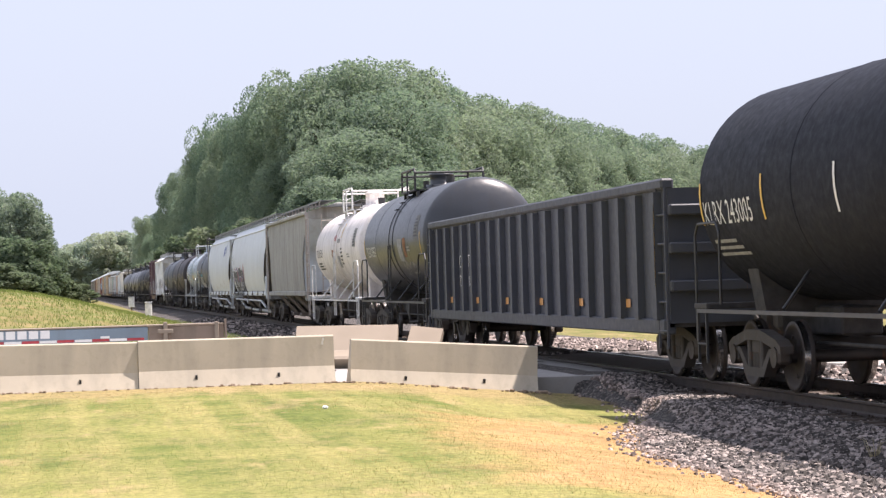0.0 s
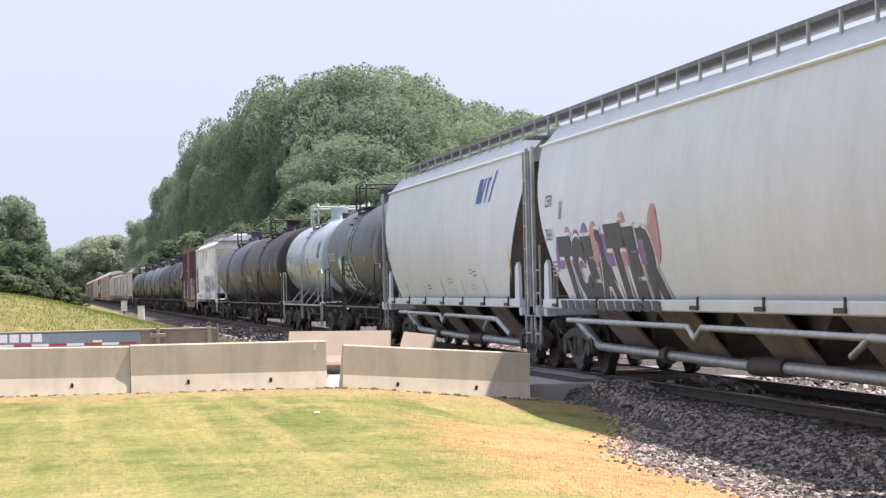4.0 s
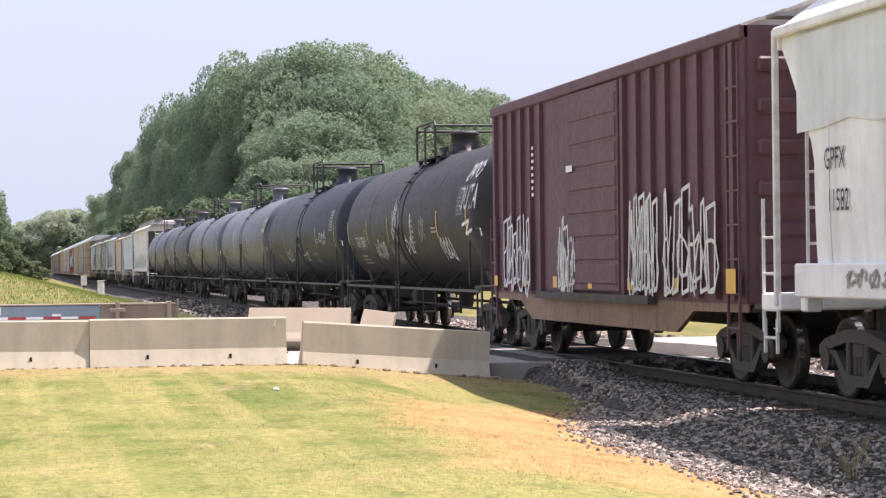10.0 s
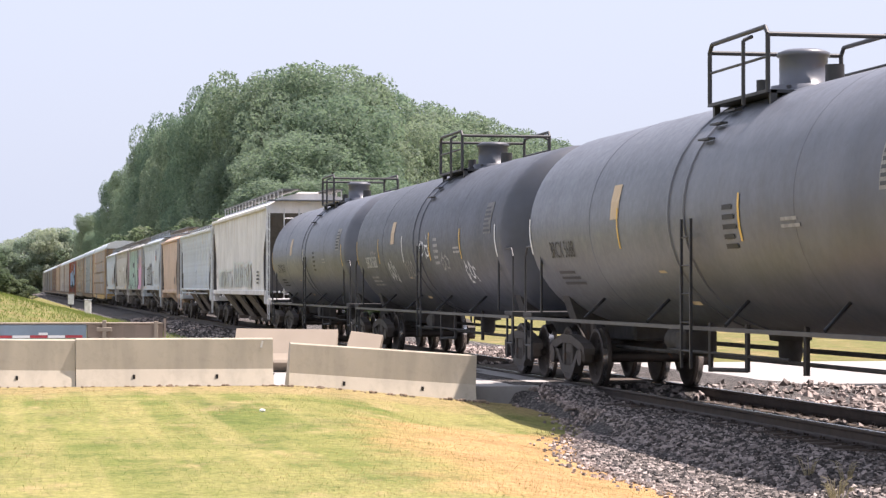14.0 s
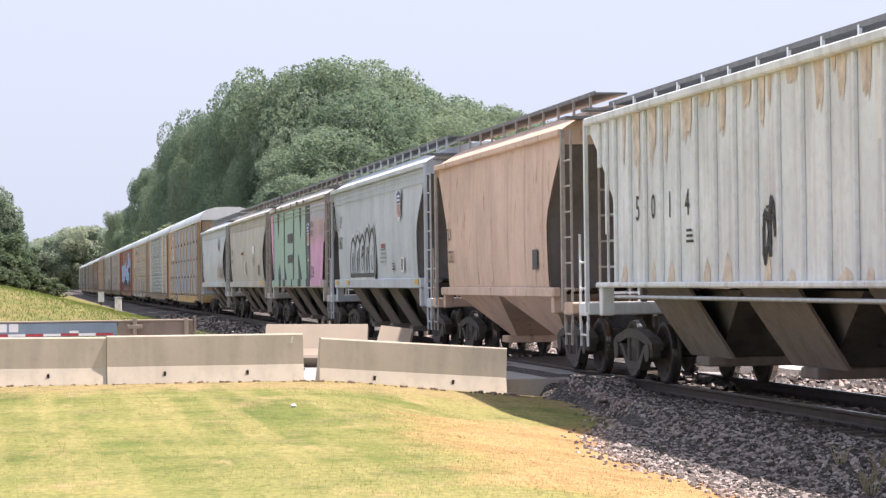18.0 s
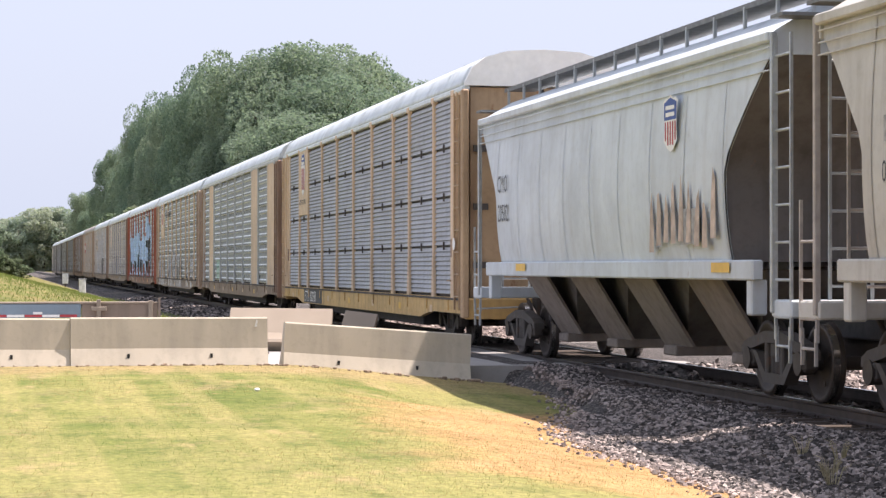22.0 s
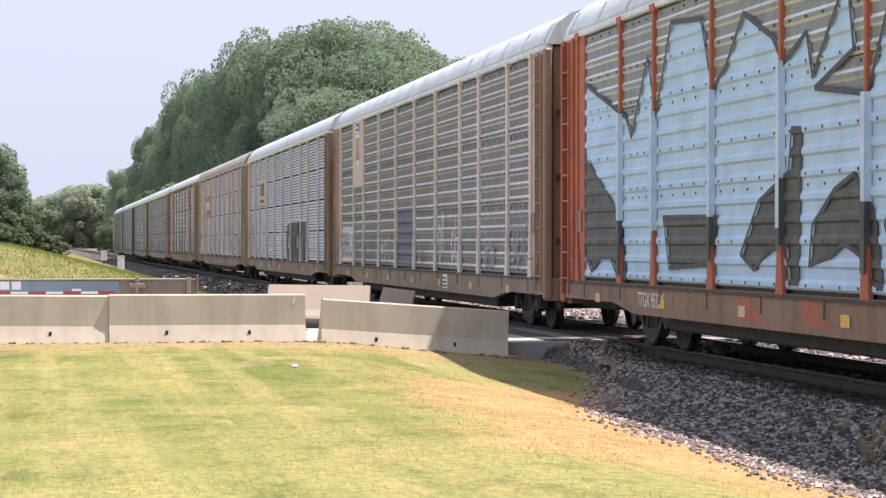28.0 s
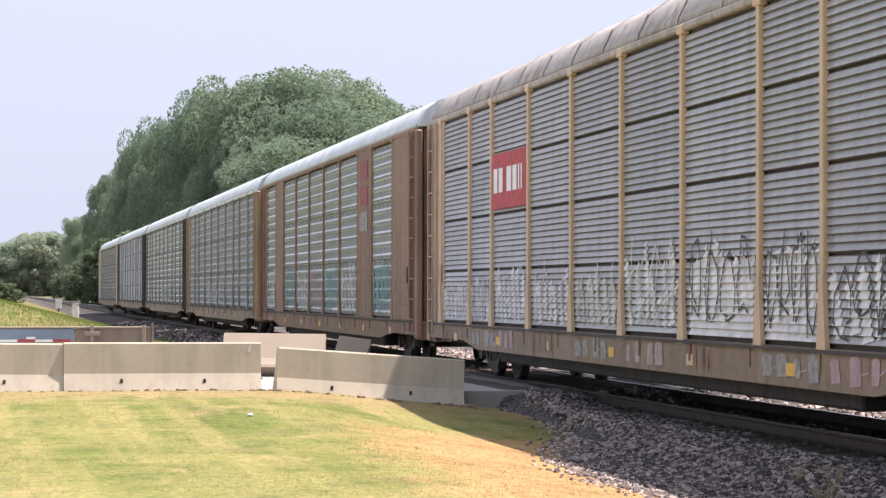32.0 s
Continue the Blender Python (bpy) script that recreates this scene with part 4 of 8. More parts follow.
def tree(x, y, h, w, label="broad leafy deciduous tree in full summer leaf", bush=False, crowns=None):
    name = "bush" if bush else "tree"
    t = thing(name, label, "bush" if bush else "tree", "woodland")
    part("trunk", tree_rng.choice(TRUNKS), None, t)
    part("crown", tree_rng.choice(crowns or (BUSH if bush else CROWNS)), None, t)
    t.scale = (w, w, h)
    t.rotation_euler = (0, 0, tree_rng.uniform(0, 6.28))
    t.location = (x, y, ground_z(x, y) - 0.05)
    return t


# ---- running gear, shared by all cars ----
TRACK_X = 10.07
WHEEL_R = 0.457


def wheelset_shape():
    s = Shape()
    for sx in (-1, 1):
        prof = [(0.0, 0.0), (0.0, 0.10), (0.03, 0.16), (0.015, 0.36), (-0.03, 0.40), (-0.03, WHEEL_R), (0.07, WHEEL_R + 0.004), (0.10, WHEEL_R + 0.028), (0.115, WHEEL_R + 0.02), (0.115, 0.39), (0.07, 0.36), (0.08, 0.14), (0.10, 0.0)]
        n, vs, fs = 28, [], []
        for d, r in prof:
            x = sx * (0.80 - d)
            vs += [(x, r * math.sin(2 * math.pi * i / n), r * math.cos(2 * math.pi * i / n)) for i in range(n)]
        for k in range(len(prof) - 1):
            fs += [(k * n + i, k * n + (i + 1) % n, (k + 1) * n + (i + 1) % n, (k + 1) * n + i) for i in range(n)]
        s.add(vs, fs, True)
        for k in range(4):
            a = math.pi / 2 * k + 0.3
            s.cyl((sx * 0.80, 0.26 * math.sin(a), 0.26 * math.cos(a)), (sx * 0.815, 0.26 * math.sin(a), 0.26 * math.cos(a)), 0.03, 6)
    s.cyl((-1.05, 0, 0), (1.05, 0, 0), 0.085, 10)
    for sx in (-1, 1):
        s.cyl((sx * 0.95, 0, 0), (sx * 1.10, 0, 0), 0.14, 12)
    return s


def tread_shape():
    s, n = Shape(), 28
    for sx in (-1, 1):
        vs = [(sx * x, r * math.sin(2 * math.pi * i / n), r * math.cos(2 * math.pi * i / n)) for x, r in ((0.825, WHEEL_R + 0.003), (0.745, WHEEL_R + 0.007)) for i in range(n)]
        s.add(vs, [(i, (i + 1) % n, n + (i + 1) % n, n + i) for i in range(n)], True)
    return s


def frame_shape():
    """Cast side frame of a three-piece truck, with its two openings."""
    s = Shape()
    for y0, y1, z0, z1 in ((-0.32, -0.22, 0.28, 0.72), (0.22, 0.32, 0.28, 0.72)):
        s.box(-0.08, 0.08, y0, y1, z0, z1, 0.02)
    s.slab([(-1.12, 0.60), (-0.95, 0.68), (-0.3, 0.80), (0.3, 0.80), (0.95, 0.68), (1.12, 0.60), (1.12, 0.50), (0.9, 0.55), (0.3, 0.66), (-0.3, 0.66), (-0.9, 0.55), (-1.12, 0.50)], -0.09, 0.09)
    s.slab([(-0.75, 0.56), (-0.62, 0.56), (-0.3, 0.30), (0.3, 0.30), (0.62, 0.56), (0.75, 0.56), (0.36, 0.18), (-0.36, 0.18)], -0.08, 0.08)
    for sy in (-1, 1):
        s.box(-0.1, 0.1, sy * 0.90 - 0.16, sy * 0.90 + 0.16, 0.36, 0.58, 0.04)
    return s


def spring_shape():
    s = Shape()
    for y in (-0.13, 0.0, 0.13):
        prof = []
        for k in range(9):
            prof += [(0.30 + k * 0.032, 0.05), (0.316 + k * 0.032, 0.068)]
        s.lathe_z(prof, 0, y, 8)
    return s


ws = wheelset_shape()
N_WHEEL = len(ws.f)
tr = tread_shape()
ws.add(tr.v, tr.f, True)
WHEELSET_ME = ws.mesh("wheelset", WHEEL)
WHEELSET_ME.materials.append(TREAD)
for fc in WHEELSET_ME.polygons:
    if fc.index >= N_WHEEL:
        fc.material_index = 1
FRAME_ME = frame_shape().mesh("side_frame", TRUCK)
SPRING_ME = spring_shape().mesh("spring_group", TRUCK)
BOLSTER_ME = Shape().box(-1.05, 1.05, -0.2, 0.2, 0.46, 0.70, 0.05).cyl((0, 0, 0.70), (0, 0, 0.86), 0.2, 16).box(-0.9, 0.9, -0.52, -0.44, 0.40, 0.52, 0.02).box(-0.9, 0.9, 0.44, 0.52, 0.40, 0.52, 0.02).mesh("truck", TRUCK)
KNUCKLE_ME = Shape().box(-0.1, 0.1, -0.02, 0.75, 0.76, 0.98, 0.04).box(-0.19, 0.16, -0.14, 0.1, 0.73, 1.01, 0.05).box(-0.24, 0.24, 0.42, 0.62, 0.66, 1.06, 0.05).pipe([(-0.35, 0.5, 0.98), (-0.2, 0.3, 0.6), (-0.12, 0.02, 0.33), (-0.08, -0.1, 0.36)], 0.03).mesh("coupler", TRUCK)
SPINNING = []      # wheelset, its place in the truck, the truck's place along its car, the car


def running_gear(car, half, inset):
    """Two trucks and two couplers; half: half the coupled length."""
    for sy in (-1, 1):
        truck = part("truck", BOLSTER_ME, None, car, "grimy dark cast-steel truck", (0, sy * (half - inset), 0))
        for sx in (-1, 1):
            part("side_frame", FRAME_ME, None, truck, loc=(sx * 0.99, 0, 0))
            part("spring_group", SPRING_ME, None, truck, loc=(sx * 0.99, 0, 0))
        for ay in (-0.89, 0.89):
            w = part("wheelset", WHEELSET_ME, None, truck, "steel wheelset with bright treads", (0, ay, WHEEL_R))
            SPINNING.append((w, ay, sy * (half - inset), car))
        c = part("coupler", KNUCKLE_ME, None, car, "rusty knuckle coupler with air hose", (0, sy * half, 0))
        if sy > 0:
            c.rotation_euler = (0, 0, math.pi)


def ladder(x, y, z0, z1, w, along="y", r=0.018, step=0.42):
    s = Shape()
    dx, dy = (0, w / 2) if along == "y" else (w / 2, 0)
    for k in (-1, 1):
        s.box(x + k * dx - 0.017, x + k * dx + 0.017, y + k * dy - 0.017, y + k * dy + 0.017, z0, z1)
    n = int((z1 - z0) / step)
    for i in range(n):
        z = z0 + step * (i + 0.6)
        s.cyl((x - dx, y - dy, z), (x + dx, y + dy, z), r, 6)
    return s


CARS = []        # car, its centre along the line at 0 s


def new_car(name, label, category, group, front, back):
    car = thing(name, label, category, group)
    CARS.append((car, (front + back) / 2))
    return car, (back - front) / 2


# ---- tank cars ----
def tank_car(label, front, back, mat, dia=2.95, top=4.28, rail=BLACKRAIL, sill=None, name_text="", strips=0, grey_block=True, blank=False, dome=0.5, plat=2.3, seed=1, band=True, saddle=UNDER, sill_col=None, walk_y=0.0, over=0.62, rail_h=0.58, name_u=0.9, name_z=-0.2, name_size=0.38):
    car, half = new_car("tank_car", label, "tank car", "freight cars of the train", front, back)
    r, cz, tl = dia / 2, top - dia / 2, half - over
    hd = r * 0.36
    prof = [(-tl, 0.01)]
    for k in range(1, 9):
        a = math.pi / 2 * k / 8
        prof.append((-tl + hd * (1 - math.cos(a)), r * math.sin(a)))
    prof += [(-y, q) for y, q in reversed(prof)]
    part("tank", Shape().lathe_y(prof, cz, 48), mat, car)
    if band:
        b = Shape()
        for y in (-0.34, 0.34):
            b.lathe_y([(y - 0.03, r + 0.002), (y - 0.02, r + 0.02), (y + 0.02, r + 0.02), (y + 0.03, r + 0.002)], cz, 48)
        part("wrap_band", b, mat, car)
    for y in (-tl * 0.5, tl * 0.5):
        part("weld_ring", Shape().lathe_y([(y - 0.02, r + 0.001), (y, r + 0.008), (y + 0.02, r + 0.001)], cz, 48), mat, car)
    # saddles, stub sills and the running rails
    bot = cz - r
    for sy in (-1, 1):
        y = sy * (half - 1.75)
        part("saddle", Shape().prism([(-0.95, 1.02), (0.95, 1.02), (r * 0.72, cz - r * 0.66), (-r * 0.72, cz - r * 0.66)], y - 0.22, y + 0.22), saddle, car)
        part("draft_sill", Shape().box(-0.28, 0.28, min(sy * (half - 0.55), sy * (half - 3.0)), max(sy * (half - 0.55), sy * (half - 3.0)), 0.72, 1.1, 0.03), UNDER, car)
        e = sy * (half - 0.72)
        part("end_platform", Shape().box(-1.5, 1.5, e - 0.3, e + 0.3, 1.08, 1.16, 0.01), sill_col or saddle, car)
        for sx in (-1, 1):
            x = sx * 1.47
            part("handrail", Shape().pipe([(x, e - sy * 0.9, 1.15), (x, e - sy * 0.9, 2.1), (x, e - sy * 0.75, 2.25), (x, e + sy * 0.1, 2.25), (x, e + sy * 0.25, 2.1), (x, e + sy * 0.25, 0.6)], 0.02), rail, car)
            part("end_ladder", ladder(x, e, 0.35, 1.15, 0.4), rail, car)
    for sx in (-1, 1):
        part("running_rail", Shape().box(sx * 1.47 - 0.04, sx * 1.47 + 0.04, -half + 0.6, half - 0.6, 1.03, 1.08), sill_col or RAIL_DARK, car, "thin steel running rail along the side")
        part("side_ladder", ladder(sx * (r + 0.05), walk_y, 0.55, cz - 0.1, 0.40, "y", 0.012, 0.36), rail, car)
        for k in range(6):
            a = 0.6 + k * 0.16
            st = Shape().box(sx * (r + 0.06) * math.cos(a) - 0.05, sx * (r + 0.06) * math.cos(a) + 0.05, walk_y - 0.21, walk_y + 0.21, cz + (r + 0.06) * math.sin(a) - 0.012, cz + (r + 0.06) * math.sin(a) + 0.012)
            part("over_step", st, rail, car)
        for k in range(4):
            y = (k - 1.5) * half * 0.36
            part("brace", Shape().cyl((sx * 1.45, y, 1.1), (sx * r * 0.62, y + 0.3, bot + 0.5), 0.025, 6), rail, car)
    # brake rigging and outlet below
    part("bottom_outlet", Shape().lathe_z([(bot - 0.42, 0.12), (bot - 0.3, 0.16), (bot - 0.12, 0.16), (bot - 0.1, 0.28), (bot + 0.06, 0.3)], 0, 0, 12), UNDER, car)
    part("brake_pipe", Shape().pipe([(0.5, -half + 1.2, 0.72), (0.5, half - 1.2, 0.72)], 0.035).pipe([(-0.4, -half + 2.4, 0.62), (-0.4, half - 2.4, 0.62)], 0.03), UNDER, car)
    part("brake_cylinder", Shape().cyl((-0.55, half * 0.28, 0.82), (-0.55, half * 0.28 + 0.7, 0.82), 0.17, 14).box(-0.8, -0.3, half * 0.28 - 0.5, half * 0.28 - 0.1, 0.62, 0.98, 0.04), UNDER, car)
    part("brake_rigging", Shape().box(-0.9, -0.86, -0.9, -0.8, 0.5, 1.1).box(-0.9, -0.86, 0.6, 0.7, 0.45, 1.1).box(-0.6, -0.55, -2.2, -2.1, 0.5, 1.1).pipe([(-0.88, -0.85, 0.52), (-0.88, 0.65, 0.48)], 0.03).pipe([(-0.88, -2.4, 0.7), (-0.88, 2.6, 0.7)], 0.022), UNDER, car)
    # top platform, dome and railing
    pl = plat / 2
    for sx in (-1, 1):
        xa, xb = sorted((sx * 0.55, sx * 0.95))
        part("top_platform", Shape().box(xa, xb, walk_y - pl, walk_y + pl, top - 0.14, top - 0.10).box(min(sx * 0.8, sx * 0.88), max(sx * 0.8, sx * 0.88), walk_y - pl, walk_y - pl + 0.08, top - 0.36, top - 0.1).box(min(sx * 0.8, sx * 0.88), max(sx * 0.8, sx * 0.88), walk_y + pl - 0.08, walk_y + pl, top - 0.36, top - 0.1), rail, car)
    rg, h = Shape(), rail_h
    for sx in (-1, 1):
        x = sx * 0.92
        rg.pipe([(x, walk_y - pl, top - 0.14), (x, walk_y - pl, top + h - 0.1), (x, walk_y - pl + 0.1, top + h), (x, walk_y + pl - 0.1, top + h), (x, walk_y + pl, top + h - 0.1), (x, walk_y + pl, top - 0.14)], 0.03)
        rg.pipe([(x, walk_y - pl, top + h * 0.45), (x, walk_y + pl, top + h * 0.45)], 0.018)
        rg.pipe([(x + sx * 0.12, walk_y - pl * 0.5, top - 0.25), (x + sx * 0.12, walk_y - pl * 0.5, top + h * 0.82), (x, walk_y - pl * 0.5, top + h * 0.9)], 0.025)
    for sy in (-1, 1):
        rg.pipe([(-0.92, walk_y + sy * pl, top + h - 0.1), (0.92, walk_y + sy * pl, top + h - 0.1)], 0.03)
    part("top_railing", rg, rail, car, "tall pipe railing round the top platform")
    dm = Shape().lathe_z([(top - 0.12, 0.42), (top + 0.06, 0.42), (top + 0.08, 0.31), (top + 0.08 + dome * 0.7, 0.31), (top + 0.09 + dome * 0.7, 0.34), (top + 0.14 + dome * 0.7, 0.34), (top + 0.18 + dome * 0.7, 0.24), (top + 0.19 + dome * 0.7, 0.01)], 0, walk_y + 0.1, 20)
    part("manway_housing", dm, TANK_WHITE if rail is WHITERAIL else mat, car)
    part("valve", Shape().cyl((0.1, walk_y - 0.75, top), (0.1, walk_y - 0.75, top + 0.26), 0.12, 12), BLACKRAIL, car)
    part("valve", Shape().cyl((-0.3, walk_y + 0.8, top), (-0.3, walk_y + 0.8, top + 0.2), 0.09, 10), BLACKRAIL, car)
    # lettering and marks of the near side
    dark = mat in (TANK_JET, TANK_BLACK, TANK_DUSTY, TANK_BROWNBLACK, TANK_GREY)
    if name_text:
        part("lettering", lettering(name_text, name_size, on_tank(r, cz, tl - name_u, cz + name_z), 0.82), DECAL_WHITE if dark or mat is TANK_BLUE else DECAL_BLACK, car, "painted reporting mark and car number")
    part("data_stencil", bars(on_tank(r, cz, tl - name_u - 0.1, cz + name_z - 0.42), 1.3, 0.3, 3), DECAL_GREY if dark else DECAL_BLACK, car)
    part("data_stencil", bars(on_tank(r, cz, walk_y - 1.3, cz - 0.5), 0.5, 0.6, 5), DECAL_GREY if dark else DECAL_BLACK, car)
    part("data_stencil", bars(on_tank(r, cz, -tl * 0.45, cz - 0.3), 0.7, 0.16, 2), DECAL_GREY, car)
    if grey_block:
        part("stencil_panel", patch(on_tank(r, cz, -tl + 1.9, cz + 0.0), 0, 0.62, 0, 0.58, None, 3), STENCIL_GREY if dark else DECAL_GREY, car, "weathered white stencil panel")
        part("stencil_text", bars(on_tank(r, cz, -tl + 1.86, cz + 0.04, 0.012), 0.54, 0.5, 6), SPRAY_DARK, car)
    for k in range(strips):
        y = tl - 0.55 - k * (2 * tl - 1.5) / max(1, strips - 1)
        part("reflective_strip", patch(on_tank(r, cz, y, cz - 0.42), 0, 0.07, 0, 0.58, None, 4), DECAL_YELLOW if (k + seed) % 3 else DECAL_WHITE, car)
    running_gear(car, half, 1.75)
    return car, r, cz, tl


def tag(car, rng, where, w, h, letters, thick, mat, label="sprayed graffiti signature"):
    part("graffiti", scrawl(rng, where, w, h, letters, thick), mat, car, label)


rng = random.Random(7)
tank_car("black tank car with white lettering and yellow strips", 12.2, 30.4, TANK_JET, 2.95, 4.12, over=0.22, name_text="KLRX 243005", strips=7, seed=4, name_u=0.67, name_z=-0.42, name_size=0.46)


# ---- gondola ----
def gondola(front, back):
    car, half = new_car("gondola_car", "dark grey ribbed steel gondola car, open top", "gondola car", "freight cars of the train", front, back)
    e, hw, z0, z1 = half - 0.85, 1.5, 0.86, 2.82
    for sx in (-1, 1):
        part("side_sheet", Shape().box(sx * hw - 0.02, sx * hw + 0.02, -e, e, z0, z1), GON_DARK, car)
        part("top_chord", Shape().box(sx * hw - 0.10, sx * hw + 0.10, -e - 0.05, e + 0.05, z1 - 0.02, z1 + 0.14, 0.03), GON_DARK, car)
        part("side_sill", Shape().box(sx * hw - 0.09, sx * hw + 0.09, -e, e, z0 - 0.16, z0 + 0.06, 0.02), GON_DARK, car)
        rib = Shape().slab([(-0.1, z0 + 0.05), (0.1, z0 + 0.05), (0.1, z1 - 0.05), (-0.1, z1 - 0.05)], 0.0, 0.13).mesh("rib", GON_DARK)
        n = 20
        for k in range(n):
            y = -e + 0.35 + (2 * e - 0.7) * k / (n - 1)
            part("rib", rib, None, car, loc=(sx * hw if sx > 0 else -hw - 0.13, y, 0))
        part("corner_ladder", ladder(sx * (hw + 0.08), -e + 0.05, 0.5, z1, 0.45), GON_DARK, car)
        part("corner_ladder", ladder(sx * (hw + 0.08), e - 0.05, 0.5, z1, 0.45), GON_DARK, car)
    for sy in (-1, 1):
        part("end_wall", Shape().box(-hw, hw, sy * e - 0.04, sy * e + 0.04, z0, z1), GON_DARK, car)
        for z in (1.4, 1.95, 2.5):
            part("end_rib", Shape().box(-hw, hw, sy * (e + 0.1) - 0.07, sy * (e + 0.1) + 0.07, z - 0.08, z + 0.08, 0.02), GON_DARK, car)
    part("deck", Shape().box(-hw, hw, -e, e, z0 - 0.06, z0 + 0.04), UNDER, car)
    part("center_sill", Shape().box(-0.25, 0.25, -half + 0.6, half - 0.6, 0.62, z0, 0.02), UNDER, car)
    w = on_plane(1.64, e - 2.6, 2.35)
    for k, t in enumerate(("CI", "TT")):
        part("lettering", lettering(t, 0.40, on_plane(1.52, 6.72 - k * 1.07, 1.85, 0.012), 0.8), DECAL_WHITE, car)
    for k, t in enumerate(("72", "10")):
        part("lettering", lettering(t, 0.36, on_plane(1.52, 6.72 - k * 1.07, 1.44, 0.012), 0.8), DECAL_WHITE, car)
    for k in range(6):
        part("reflective_mark", patch(on_plane(1.53, 7.95 - k * 3.2, 1.08, 0.012), 0, 0.34, 0, 0.13), DECAL_ORANGE, car)
    for y in (6.5, 5.4):
        part("worn_patch", patch(on_plane(1.52, y, 0.95, 0.012), 0, 0.3, 0, 0.3), DECAL_GREY, car)
    part("reflective_strip", patch(on_plane(1.6, -e + 0.3, 1.4, 0.03), 0, 0.05, 0, 1.2), DECAL_YELLOW, car)
    running_gear(car, half, 2.1)


gondola(30.4, 53.1)
c, r, cz, tl = tank_car("short black tank car with stained sides and white lettering", 53.1, 65.9, TANK_DUSTY, 2.9, 4.12, name_text="TCLX 17653", strips=2, seed=4, dome=0.3, over=0.5, rail_h=0.44, name_u=0.97, name_z=-0.36, name_size=0.42)
part("rust_patch", patch(on_tank(r, cz, -1.2, cz - 0.55), 0, 0.7, 0, 0.6, None, 3), DECAL_GREY, c)
part("rust_patch", patch(on_tank(r, cz, -2.1, cz - 0.45), 0, 0.45, 0, 0.5, None, 3), RUSTY, c)
tag(c, rng, on_tank(r, cz, -1.2, cz - 0.9), 2.2, 0.4, 4, 0.06, DECAL_GREY)
c, r, cz, tl = tank_car("short cream-white tank car, chipped and rust-stained", 65.9, 79.5, TANK_WHITE, 2.75, 4.08, over=0.5, rail=WHITERAIL, name_text="TCLX 15029", sill_col=WHITERAIL, saddle=TANK_WHITE, dome=0.45)
for k, (u, v, w2, h2, m) in enumerate(((1.0, -0.25, 0.4, 0.25, RUSTY), (0.6, 0.3, 0.22, 0.16, DECAL_RED), (0.25, 0.28, 0.2, 0.2, DECAL_RED), (-0.4, 0.2, 0.7, 0.14, DECAL_GREY), (-0.5, -0.6, 0.6, 0.4, DECAL_GREY), (-1.2, 0.35, 0.14, 0.5, DECAL_YELLOW))):
    part("stain", patch(on_tank(r, cz, u, cz + v), 0, w2, 0, h2, None, 2), m, c)


# ---- covered hoppers ----
def shield_mark(car, side, y, z, w, h):
    """Shield in white, with a blue top and red stripes."""
    ring = [(0.5, 0.0), (0.72, 0.06), (0.95, 0.2), (0.9, 0.42), (0.95, 0.72), (1.0, 0.88), (0.84, 0.95), (0.68, 0.93), (0.5, 1.0), (0.32, 0.93), (0.16, 0.95), (0.0, 0.88), (0.05, 0.72), (0.1, 0.42), (0.05, 0.2), (0.28, 0.06)]
    part("company_mark", poly(side(y, z, 0.032), [(a * w, b * h) for a, b in ring]), DECAL_WHITE, car, "shield mark in blue, white and red")
    part("company_mark", poly(side(y, z, 0.036), [(0.09 * w, 0.56 * h), (0.91 * w, 0.56 * h), (0.93 * w, 0.86 * h), (0.5 * w, 0.95 * h), (0.07 * w, 0.86 * h)]), DECAL_BLUE, car)
    for k in range(5):
        u = (0.13 + 0.165 * k) * w
        part("company_mark", patch(side(y, z, 0.036), u, u + 0.08 * w, (0.12 if 0 < k < 4 else 0.2) * h, 0.53 * h), DECAL_RED, car)
    for v in (0.62, 0.74):
        part("company_mark", patch(side(y, z, 0.04), 0.2 * w, 0.8 * w, v * h, (v + 0.07) * h), DECAL_WHITE, car)



